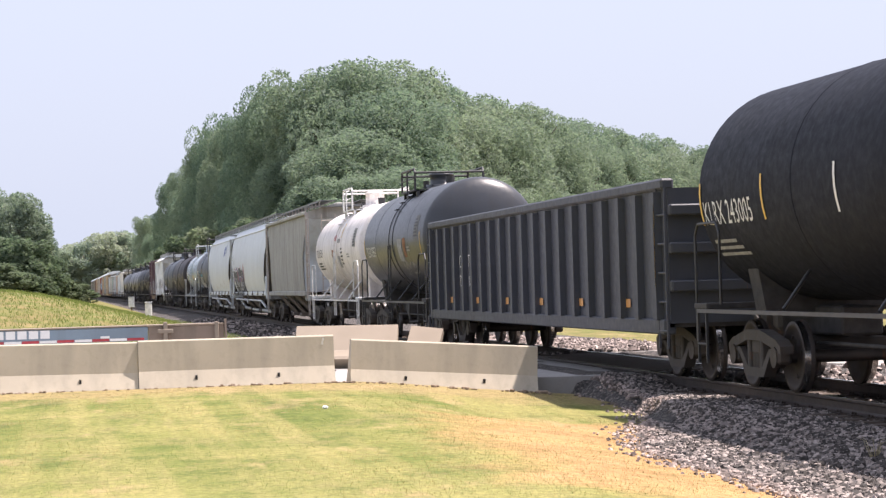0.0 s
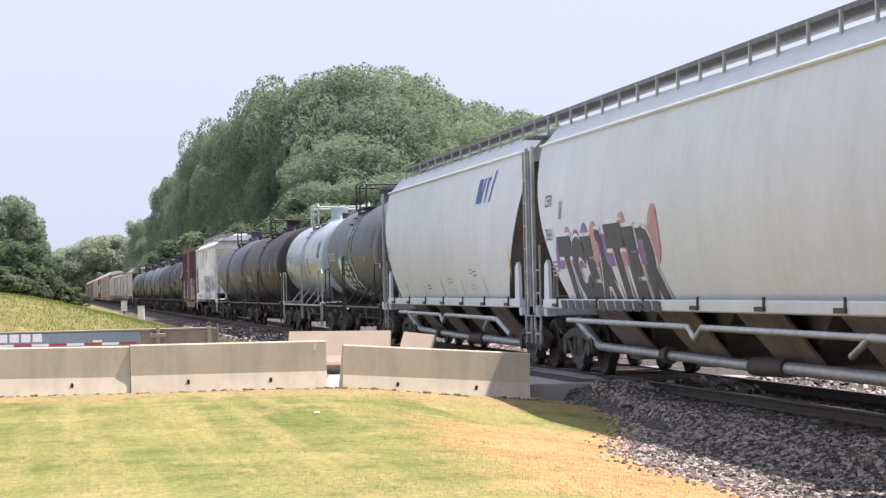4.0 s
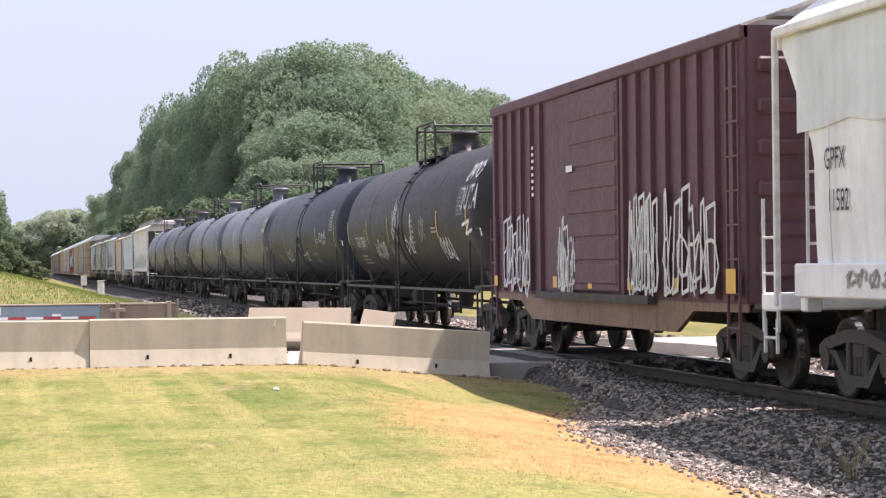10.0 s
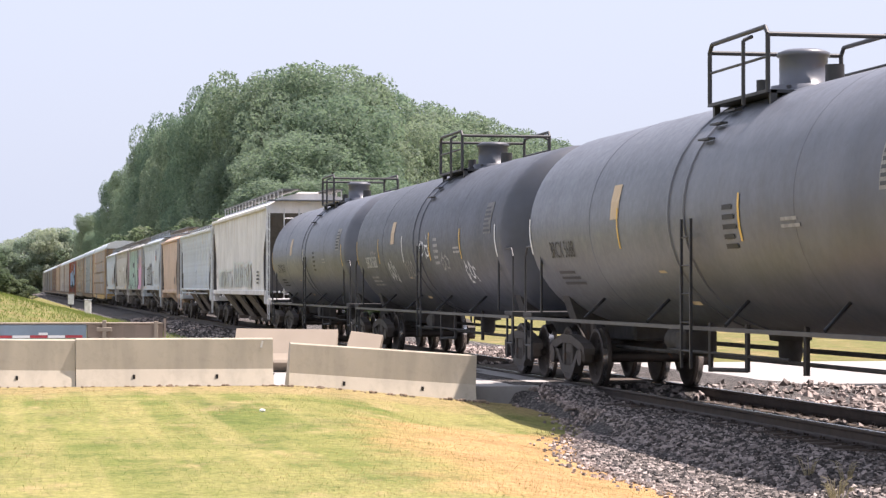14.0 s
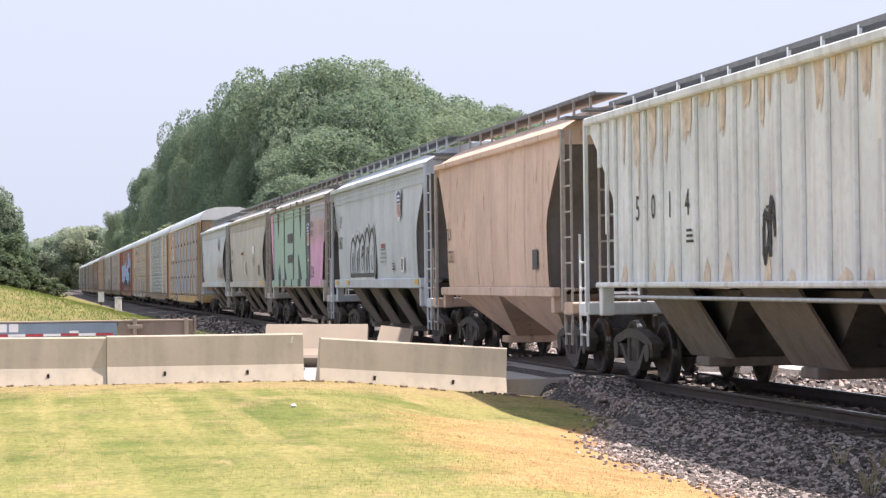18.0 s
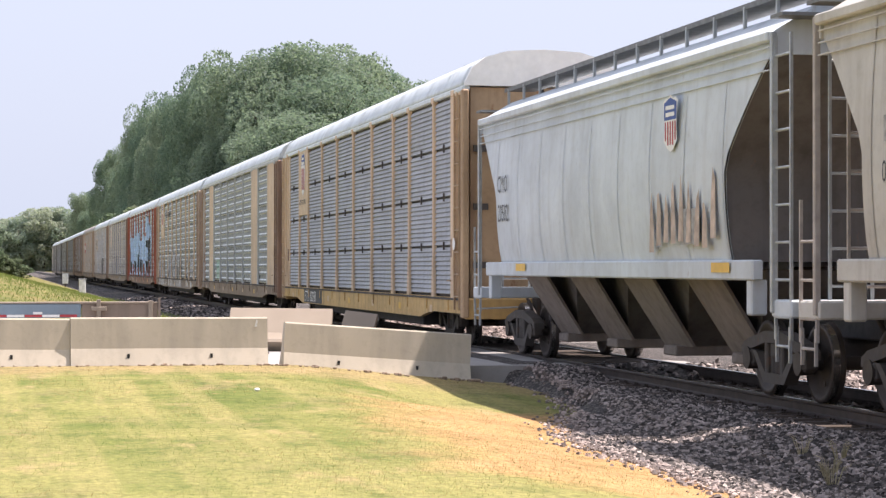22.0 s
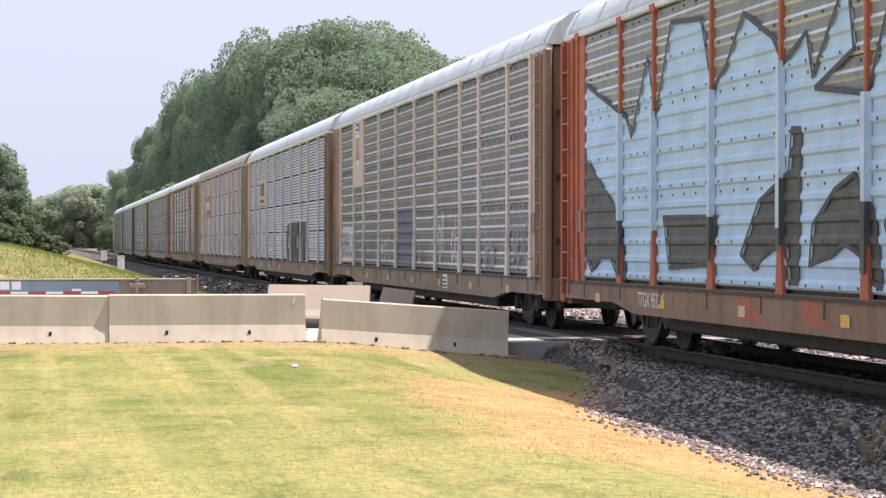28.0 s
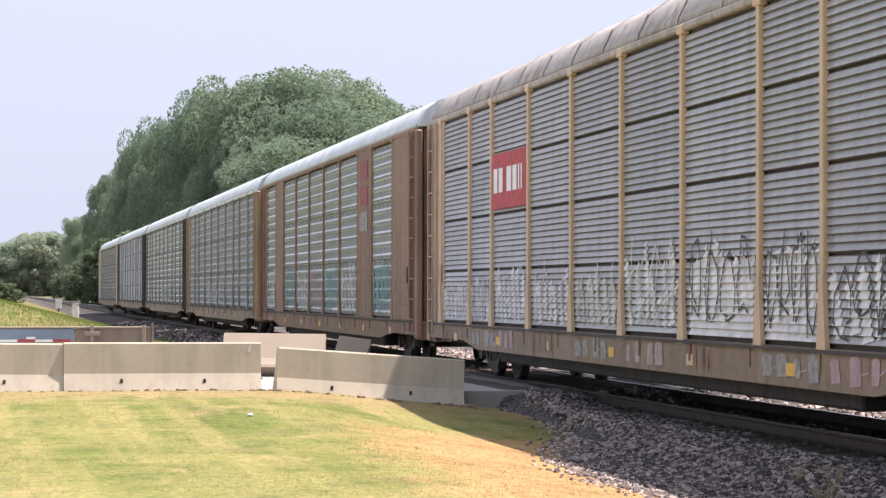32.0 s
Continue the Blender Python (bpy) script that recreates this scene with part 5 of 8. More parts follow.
def hopper(label, front, back, mat, eave=4.15, ridge=4.62, sill=1.32, hw=1.52, bulge=0.06, cut=1.15, style="seam", ladder_mat=None, chute=HOP_CHUTE, chutes=4, pipes=False, walk_mat=WALKWAY, trough=False, sill_mat=None, end_mat=HOP_DARK, lip=0.0, sill_h=0.15):
    car, half = new_car("covered_hopper", label, "hopper car", "freight cars of the train", front, back)
    ladder_mat, sill_mat = ladder_mat or mat, sill_mat or mat
    sill_h = 0.22 if lip else sill_h
    e = half - (0.36 if style == "round" else 0.78)
    climb = min(e + 0.38, half - 0.4)

    def edge(z):
        """How far the side reaches along the car at height z."""
        t = max(0.0, min(1.0, (eave - z) / (eave - sill)))
        return e - cut * ((0.0 if t < 0.08 else min(1.0, (t - 0.08) / 0.46) ** 0.9) if style != "round" else t ** 1.5)

    def wide(z):
        t = (z - sill) / (eave - sill)
        if style == "round":
            return 0.98 + 0.54 * math.cos(math.radians(-48 + 104 * min(1, max(0, t))))
        return hw - 0.05 + bulge * math.sin(math.pi * min(1, max(0, t)) ** 0.8)

    zs = [sill + (eave - sill) * k / 12 for k in range(13)]
    shoulder = wide(eave) if style == "round" else hw
    for sx in (-1, 1):
        vs, fs = [], []
        ny = 2
        for z in zs:
            vs += [(sx * wide(z), -edge(z), z), (sx * wide(z), edge(z), z)]
        fs = [(2 * k, 2 * k + 1, 2 * k + 3, 2 * k + 2) for k in range(12)]
        s = Shape().add(vs, fs, True)
        vs2 = [(x - sx * 0.03, y, z) for x, y, z in vs]
        s.add(vs2, [f[::-1] for f in fs], True)
        part("side_sheet", s, mat, car)
        if style == "rib":
            rib = Shape().box(-0.03, 0.03, -0.028, 0.028, sill, eave - 0.12, 0.012).mesh("side_rib", mat)
            n = 17
            for k in range(n):
                y = -(edge(sill)) + 0.15 + (2 * edge(sill) - 0.3) * k / (n - 1)
                part("side_rib", rib, None, car, loc=(sx * (hw - 0.022), y, 0))
            for sy in (-1, 1):
                for k in range(2):
                    y = sy * (edge(sill) + 0.35 + 0.45 * k)
                    zb = min(eave - 0.5, sill + 0.75 + 1.05 * k)
                    part("side_rib", Shape().box(-0.03, 0.03, -0.03, 0.03, zb, eave - 0.12, 0.012), mat, car, loc=(sx * (hw - 0.022), y, 0))
        else:
            n = max(5, int(2 * e / 1.45))
            for k in range(1, n if style not in ("round", "plain") else 0):
                y = -e + 2 * e * k / n
                zz = [z for z in zs if edge(z) > abs(y)]
                if len(zz) > 2:
                    sm = Shape().add([p for z in zz for p in ((sx * (wide(z) + 0.008), y - 0.012, z), (sx * (wide(z) + 0.008), y + 0.012, z))], [(2 * i, 2 * i + 1, 2 * i + 3, 2 * i + 2) for i in range(len(zz) - 1)])
                    part("weld_seam", sm, mat, car)
        if pipes and sx < 0:
            part("air_pipe", Shape().pipe([(sx * 1.42, -e + 4.6, 0.7), (sx * 1.46, -e + 3.9, 0.92), (sx * 1.46, -0.2, 0.94), (sx * 1.46, 0.15, 0.78), (sx * 1.46, 0.5, 0.94), (sx * 1.46, e - 2.6, 0.96)], 0.045, 10).pipe([(sx * 1.46, -e + 3.9, 0.92), (sx * 1.46, -e + 3.0, 0.9), (sx * 1.3, -e + 2.5, 0.6)], 0.055, 10), GREYRAIL, car, "pale aluminium air pipe")
            part("discharge_pipe", Shape().pipe([(sx * 0.95, -e + 2.4, 0.42), (sx * 0.95, -2.2, 0.44)], 0.085, 10).pipe([(sx * 0.95, -1.0, 0.42), (sx * 0.95, e - 2.8, 0.5), (sx * 1.15, e - 2.0, 0.95)], 0.075, 10), GREYRAIL, car, "grey discharge pipe")
            part("pipe_clamp", Shape().cyl((sx * 0.95, -2.3, 0.44), (sx * 0.95, -0.9, 0.42), 0.125, 12).cyl((sx * 0.95, 3.2, 0.46), (sx * 0.95, 3.5, 0.46), 0.13, 12), TRUCK, car)
            part("sill_ledge", Shape().box(-hw - 0.02, -hw + 0.1, -e + 0.7, e - 0.7, sill - 0.02, sill + 0.02, 0.008), mat, car)
            for q in (-e + 0.95, e - 0.95):
                part("bolster_gusset", Shape().slab([(q - 0.22, sill - 0.15), (q + 0.22, sill - 0.15), (q + 0.16, sill + 0.62), (q - 0.02, sill + 0.72), (q - 0.16, sill + 0.62)], -hw - 0.01, -hw + 0.05), mat, car, "upright gusset plate")
            for k in range(7):
                y = e - 1.8 - k * (2 * e - 3.6) / 6
                part("valve_handle", Shape().box(sx * (hw + 0.02) - 0.05, sx * (hw + 0.02) + 0.05, y - 0.18, y + 0.18, sill - 0.12, sill - 0.06).cyl((sx * (hw + 0.04), y - 0.14, sill - 0.1), (sx * (hw + 0.04), y - 0.14, sill + 0.06), 0.02, 6), SILL_DARK, car)
        so = e - 0.55 if not pipes else e - 0.7
        part("side_sill", Shape().box(sx * (hw - 0.04) - 0.07, sx * (hw - 0.04) + 0.07, -so, so, sill - sill_h, sill + 0.02, 0.02), sill_mat, car)
        part("eave_rail", Shape().box(sx * shoulder - 0.06, sx * shoulder + 0.06, -e - 0.02, e + 0.02, eave - (0.03 if style == "round" else 0.10), eave + 0.02, 0.02), mat, car)
        if lip:
            for k in range(3):
                z = eave - 0.16 - k * 0.13
                part("eave_crease", Shape().box(sx * (hw + 0.012) - 0.012, sx * (hw + 0.012) + 0.012, -e, e, z - 0.007, z + 0.007), mat, car)
        for sy in (-1, 1):
            y = sy * (e + 0.1)
            part("side_ladder", ladder(sx * (hw - 0.02), sy * climb, 0.75, eave - 0.05 if sx * sy > 0 else 2.3, 0.5), ladder_mat, car)
            part("corner_post", Shape().box(sx * hw - 0.035, sx * hw + 0.035, y - 0.035, y + 0.035, 1.05, eave, 0.01), ladder_mat, car)
            part("step", ladder(sx * (hw - 0.02), sy * climb, 0.5, 0.9, 0.42, "y", 0.02, 0.3), ladder_mat, car)
            part("jacking_pad", Shape().box(sx * (hw - 0.1) - 0.1, sx * (hw - 0.1) + 0.1, sy * (e - 0.75) - 0.09, sy * (e - 0.75) + 0.09, 1.0, sill - sill_h + 0.01, 0.02), sill_mat, car)
    # sloping end sheets, roof, hatches and walk
    for sy in (-1, 1):
        vs = []
        for z in zs:
            vs += [(-wide(z) + 0.02, sy * (edge(z) - 0.03), z), (wide(z) - 0.02, sy * (edge(z) - 0.03), z)]
        # the default end colour is dark because the end lies in shade
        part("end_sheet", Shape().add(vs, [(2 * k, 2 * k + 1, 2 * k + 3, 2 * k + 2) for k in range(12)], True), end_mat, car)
        part("end_ladder", ladder(-0.75, sy * (e + 0.5), 1.1, eave - 0.1, 0.5, "x"), ladder_mat, car)
        part("end_beam", Shape().box(-hw, hw, sy * (e + 0.35) - 0.32, sy * (e + 0.35) + 0.32, 1.0, 1.2, 0.02), sill_mat, car)
        part("slope_brace", Shape().box(-0.5, -0.42, min(sy * (e + 0.3), sy * (e + 0.38)), max(sy * (e + 0.3), sy * (e + 0.38)), 1.15, eave - 0.6).box(0.42, 0.5, min(sy * (e + 0.3), sy * (e + 0.38)), max(sy * (e + 0.3), sy * (e + 0.38)), 1.15, eave - 0.6), SILL_DARK, car)
        part("end_cap", Shape().prism([(-shoulder, eave - 0.24), (shoulder, eave - 0.24), (shoulder, eave), (0.55, ridge), (-0.55, ridge), (-shoulder, eave)], sy * e - 0.02, sy * e + 0.02), mat, car)
        part("end_crosswalk", Shape().box(-hw, hw, sy * (e + 0.2) - 0.2, sy * (e + 0.2) + 0.2, eave + 0.16, eave + 0.2), walk_mat, car)
        part("brake_wheel" if sy < 0 else "brake_gear", Shape().lathe_y([(sy * (e + 0.52), 0.22), (sy * (e + 0.55), 0.25), (sy * (e + 0.58), 0.22), (sy * (e + 0.55), 0.19), (sy * (e + 0.52), 0.22)], 2.2, 16, 0.6).box(0.4, 0.8, min(sy * (e + 0.4), sy * (e + 0.52)), max(sy * (e + 0.4), sy * (e + 0.52)), 2.0, 2.4, 0.03), SILL_DARK, car)
    part("roof", Shape().prism([(-shoulder, eave), (shoulder, eave), (0.95, ridge - 0.1), (0.5, ridge), (-0.5, ridge), (-0.95, ridge - 0.1)], -e, e), mat, car)
    nh = 8
    for k in range(nh):
        y = -e + 2 * e * (k + 0.5) / nh
        part("roof_hatch", Shape().box(-0.34, 0.34, y - 0.45, y + 0.45, ridge - 0.02, ridge + 0.09, 0.03) if not trough else Shape().box(-0.3, 0.3, y - e / nh + 0.05, y + e / nh - 0.05, ridge - 0.02, ridge + 0.08, 0.02), mat, car)
    for sx in (-1, 1):
        part("roof_walk", Shape().box(sx * 0.72 - 0.27, sx * 0.72 + 0.27, -e - 0.3, e + 0.3, ridge + 0.12, ridge + 0.15), walk_mat, car, "dark grating roof walk")
        part("walk_edge", Shape().box(sx * 1.0 - 0.015, sx * 1.0 + 0.015, -e - 0.3, e + 0.3, ridge + 0.10, ridge + 0.17), walk_mat, car)
        post = Shape().box(-0.02, 0.02, -0.025, 0.025, eave + 0.05, ridge + 0.14).mesh("walk_post", ladder_mat)
        n = int(2 * e / 1.15)
        for k in range(n + 1):
            part("walk_post", post, None, car, loc=(sx * 1.0, -e + 2 * e * k / n, 0))
    # chutes
    span = 2 * (e - cut - 0.2)
    for k in range(chutes):
        yc = -span / 2 + span * (k + 0.5) / chutes
        w2 = span / chutes / 2 - 0.04
        in_x = 0.12 if chute is not HOP_CHUTE else 0.55
        vs = [(-hw + in_x, yc - w2, sill - 0.1), (hw - in_x, yc - w2, sill - 0.1), (hw - in_x, yc + w2, sill - 0.1), (-hw + in_x, yc + w2, sill - 0.1),
              (-0.6, yc - 0.24, 0.45), (0.6, yc - 0.24, 0.45), (0.6, yc + 0.24, 0.45), (-0.6, yc + 0.24, 0.45)]
        # pocket coloured dark for its shade; the slope sheet before it stays lighter
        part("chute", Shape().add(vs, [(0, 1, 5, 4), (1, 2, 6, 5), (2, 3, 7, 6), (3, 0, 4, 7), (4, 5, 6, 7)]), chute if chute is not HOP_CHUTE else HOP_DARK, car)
        if chute is HOP_CHUTE:
            for sx in (-1, 1):
                p, q = w2 * 0.5, w2 * 0.46
                outer = [(sx * (hw - 0.14), yc - p, sill - 0.06), (sx * (hw - 0.14), yc + p, sill - 0.06), (sx * 0.66, yc + q, 0.45), (sx * 0.66, yc - q, 0.45)]
                inner_v = [(x - sx * 0.05, y, z) for x, y, z in outer]
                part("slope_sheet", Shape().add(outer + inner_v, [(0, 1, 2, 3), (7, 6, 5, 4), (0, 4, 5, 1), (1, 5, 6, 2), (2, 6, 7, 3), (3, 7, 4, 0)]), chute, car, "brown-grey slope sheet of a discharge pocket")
        part("outlet_gate", Shape().box(-0.8, 0.8, yc - 0.3, yc + 0.3, 0.32, 0.46, 0.02), chute, car)
    part("center_sill", Shape().box(-0.25, 0.25, -half + 0.6, half - 0.6, 0.72, 1.05, 0.02), UNDER, car)
    running_gear(car, half, 1.95)

    def side(y, z, off=0.02):
        """Paint on the near side; on a barrel-shaped side it follows the curve."""
        if style != "round":
            return on_plane(hw + bulge - 0.05, y, z, off)
        where = lambda u, v: (-(wide(z + v) + 0.006 + max(0.0, off - 0.02) * 0.6), y - u, z + v)
        DRAPE[where] = [q - z for q in zs]
        return where
    return car, side, e, half


hopper("grey-brown covered hopper car, sun-bleached and streaked", 79.5, 96.9, HOP_TAUPE, 4.2, 4.46, style="seam", cut=1.3, bulge=0.05, end_mat=HOP_SILVER, ladder_mat=PALE_LADDER)
c, side, e, h = hopper("silver-grey covered hopper with sprayed graffiti and air pipes", 96.9, 118.65, HOP_CLEAN, 4.12, 4.58, sill=1.3, hw=1.46, bulge=0.16, style="round", cut=2.3, pipes=True, ladder_mat=GREYRAIL)
part("lettering", lettering("CEFX", 0.3, side(e - 1.1, 2.95), 0.8), DECAL_BLACK, c)
part("lettering", lettering("75651", 0.3, side(e - 1.2, 2.35), 0.8), DECAL_BLACK, c)
g = random.Random(3)
cloud, rosy = Shape(), Shape()
for k in range(11):
    u, top = 0.25 + 0.62 * k, 1.05 + g.uniform(0, 0.4)
    poly(side(e - 2.0, 1.34, 0.022), rounded([(u - 0.35, 0.5), (u - 0.3, top * 0.8), (u, top), (u + 0.3, top * 0.85), (u + 0.38, 0.5), (u - 0.35, 0.5)]), (cloud, rosy)[k % 3 == 1])
part("graffiti", cloud, SPRAY_PURPLE, c, "violet sprayed cloud behind the letters")
part("graffiti", rosy, plain("spray_dusty_rose", (0.44, 0.24, 0.27), 0.6, 0, 0.2), c, "rose sprayed cloud behind the letters")
for k, (ch, u, nar, sz) in enumerate((("T", 0.1, 1.0, 1.35), ("C", 0.95, 0.9, 1.3), ("E", 1.75, 0.95, 1.3), ("A", 2.5, 1.0, 1.4), ("T", 3.55, 1.0, 1.5), ("E", 4.5, 1.0, 1.4), ("R", 5.4, 1.0, 1.35))):
    slant = side(e - 2.3 - u, 1.36, 0.03)
    lean = lambda a, b, w=slant, n=k: (w(a + 0.45 * (0.6 - b), b)[0] - 0.004 * (n % 2), *w(a + 0.45 * (0.6 - b), b)[1:])
    part("graffiti", fat_text(ch, sz, lean, 0.13, nar), SPRAY_WHITE, c, "white rim of a slanted sprayed letter")
    over = lambda a, b, w=lean: (w(a, b)[0] - 0.012, *w(a, b)[1:])
    part("graffiti", fat_text(ch, sz, over, 0.085, nar), SPRAY_DARK, c, "fat black slanted sprayed letter")
foot = Shape()
for k in range(12):
    u = 0.15 + 0.55 * k
    poly(on_plane(1.49, e - 2.2, 1.14, 0.02), [(u, 0), (u + 0.4, 0), (u + 0.3, 0.16), (u - 0.1, 0.16)], foot)
part("graffiti", foot, SPRAY_DARK, c, "black spray carried down on the sill")
part("stencil_box", patch(side(e - 2.25, 2.7), 0, 0.22, 0, 0.32), DECAL_GREY, c)
part("stencil_text", bars(side(e - 1.5, 1.72), 0.55, 0.3, 4), DECAL_GREY, c)
c, side, e, h = hopper("clean silver-grey covered hopper with air pipes and blue mark", 118.65, 137.9, HOP_CLEAN, 4.12, 4.58, sill=1.3, hw=1.46, bulge=0.16, style="round", cut=2.3, pipes=True, ladder_mat=GREYRAIL)
part("lettering", lettering("GACX", 0.28, side(e - 0.95, 2.45), 0.75), DECAL_BLACK, c)
part("lettering", lettering("77449", 0.28, side(e - 1.0, 2.05), 0.75), DECAL_BLACK, c)
mk = Shape()
for k, q in enumerate((((0, 0), (0.4, 0), (0.5, 0.18), (0.62, 0.62), (0.14, 0.62)), ((0.5, 0), (0.62, 0), (0.95, 0.62), (0.78, 0.62)), ((1.0, 0), (1.12, 0), (1.3, 0.5), (1.5, 0.62), (1.1, 0.62)), ((1.5, 0), (1.62, 0), (2.0, 0.75), (1.86, 0.75)))):
    poly(side(-4.2, 3.28), [(a * 0.95, b * 0.82) for a, b in q], mk)
part("company_mark", mk, DECAL_BLUE, c, "slanted blue company mark")
g = random.Random(8)
for k in range(6):
    u, z = g.uniform(-6, 6), g.uniform(1.5, 1.85)
    part("stencil_text", bars(side(u, z), g.uniform(0.4, 1.0), 0.16, 2, None, 0.3), (DECAL_GREY, DECAL_MAROON, DECAL_BUFF)[k % 3], c)
for k in range(5):
    u = 5.5 - 2.6 * k
    part("rust_streak", poly(side(u, 1.36), [(0, 0), (0.05, 0), (-0.2, 0.4), (-0.23, 0.38)]), DECAL_GREY, c)
part("stain_strip", patch(side(-e + 1.6, 1.75), 0, 0.06, 0, 0.6), DECAL_YELLOW, c)

c, r, cz, tl = tank_car("short charcoal tank car with teal and white graffiti", 137.9, 151.6, TANK_GREY, 2.95, 4.15, name_text="TCLX 17612", strips=3, seed=3, walk_y=1.2, rail_h=0.66)
w = on_tank(r, cz, 2.5, cz - 1.15)
poly(w, [(-0.75, 0.5), (-0.3, -0.1), (1.4, -0.38), (2.6, -0.42), (4.05, -0.45), (3.75, -0.1), (3.4, 0.45), (3.15, 1.0), (3.0, 1.3), (2.5, 1.0), (2.3, 1.3), (1.9, 1.05), (1.2, 1.15), (0.9, 1.05), (0.2, 1.35), (-0.5, 1.1)], sh := Shape())
part("graffiti", sh, SPRAY_TEAL, c, "teal sprayed graffiti backing")
for k, (ch, du, dv, sz) in enumerate((("G", -0.62, -0.12, 1.55), ("E", 0.5, -0.22, 1.45), ("E", 1.3, -0.24, 1.45), ("K", 2.05, -0.28, 1.55))):
    for n2, (ou, ov) in enumerate(((0, 0), (0.13, 0.0), (0.0, 0.1), (0.13, 0.1))):
        part("graffiti", lettering(ch, sz, on_tank(r, cz, 2.5 - du - ou, cz - 1.05 + dv + ov, 0.016 + 0.002 * n2), 0.85), SPRAY_WHITE, c, "fat white sprayed letter")
part("graffiti", scrawl(random.Random(2), on_tank(r, cz, 1.0, cz + 0.45), 1.4, 0.4, 4, 0.04), SPRAY_BLUE, c)
c, r, cz, tl = tank_car("short pale blue glossy tank car with grey railings", 151.6, 165.6, TANK_BLUE, 2.8, 4.05, rail=GREYRAIL, name_text="HOKX 111326", name_size=0.46, strips=1, sill_col=GREYRAIL)
part("stencil_patch", patch(on_tank(r, cz, -1.9, cz - 0.45), 0, 0.45, 0, 0.3, None, 2), DECAL_YELLOW, c)
tank_car("brown-black long tank car with yellow strips", 165.6, 183.9, TANK_BROWNBLACK, 3.12, 4.12, name_text="TILX 270766", strips=7, seed=1, name_u=1.75, name_z=-0.55)
c, r, cz, tl = tank_car("long charcoal tank car with faint graffiti", 183.9, 202.0, TANK_GREY, 3.08, 4.12, name_text="CBTX 721035", strips=4, seed=5, name_u=1.4, name_z=-0.6)
tag(c, rng, on_tank(r, cz, -1.6, cz - 0.35), 1.2, 0.35, 4, 0.07, DECAL_GREY)
tag(c, rng, on_tank(r, cz, 2.2, cz - 0.9), 2.6, 0.5, 4, 0.05, DECAL_GREY)
part("worn_stripe", poly(on_tank(r, cz, 0.6, cz - 1.1), [(0, 0.5), (0.3, 0.5), (1.0, 0), (0.6, 0)]), DECAL_BUFF, c)

c, side, e, h = hopper("white covered hopper covered in black sprayed graffiti", 202.0, 220.65, HOP_WHITE, 4.22, 4.72, sill=1.52, sill_h=0.36, style="seam", cut=1.1, bulge=0.03, ladder_mat=WHITERAIL, end_mat=HOP_WHITE)
part("lettering", lettering("GPFX", 0.34, side(7.1, 2.55), 0.75), DECAL_BLACK, c)
part("lettering", lettering("11582", 0.34, side(7.0, 2.1), 0.75), DECAL_BLACK, c)
g = random.Random(21)
dark, white, small = Shape(), Shape(), Shape()
# thin upright signs, then tall outlined letters, a dome-shaped outline and running script
for q in (((0.0, 0.45), (0.35, -0.12), (0.3, 0.55)), ((0.62, 0.1), (0.6, 0.5)), ((0.95, 0.05), (1.0, 0.6), (1.35, 0.45)), ((1.62, 0.62), (1.7, 0.1), (2.2, 0.05), (2.55, 0.2), (2.2, 0.75))):
    stroke(side(4.05, 1.72, 0.03), rounded(list(q)), 0.06, dark)
for k, (ch, u, sz) in enumerate((("T", -0.95, 1.3), ("H", -0.2, 1.15), ("E", 0.75, 1.2), ("R", 1.45, 1.25))):
    part("graffiti", fat_text(ch, sz, side(-u, 1.58, 0.022), 0.085, 0.8), SPRAY_DARK, c, "dark outline of a tall sprayed letter")
    part("graffiti", fat_text(ch, sz, side(-u, 1.58, 0.028), 0.015, 0.8), HOP_WHITE, c, "white fill of a tall sprayed letter")
stroke(side(-2.55, 1.6, 0.03), rounded(rounded([(0, 0), (0.05, 0.65), (0.55, 0.95), (1.05, 0.75), (1.4, 0.1), (1.5, 0.0)])), 0.11, dark)
poly(side(-2.55, 1.6, 0.03), [(0.75, 0), (1.35, 0.05), (1.2, 0.3), (0.9, 0.35)], dark)
for k in range(4):
    patch(side(-2.75, 2.05 + 0.08 * k, 0.03), 0.1 + 0.02 * k, 0.75 - 0.05 * k, 0, 0.05, dark)
stroke(side(-5.25, 1.75, 0.03), rounded([(0.0, 0.62), (0.6, 0.7), (0.4, 1.05), (0.42, 0.35), (0.85, 0.45), (0.8, 0.7), (0.6, 0.4), (1.0, 0.35), (1.25, 0.65), (1.1, 0.2), (1.5, 0.3), (1.4, 0.05), (1.75, 0.42), (2.2, -0.05)]), 0.075, dark)
part("graffiti", dark, SPRAY_DARK, c, "black sprayed graffiti signs")
for k, wd in enumerate(("I'm gonna", "not say no")):
    part("graffiti", lettering(wd, 0.34, side(-3.7, 2.22 - 0.3 * k, 0.03), 0.72), SPRAY_DARK, c, "black sprayed line of words")
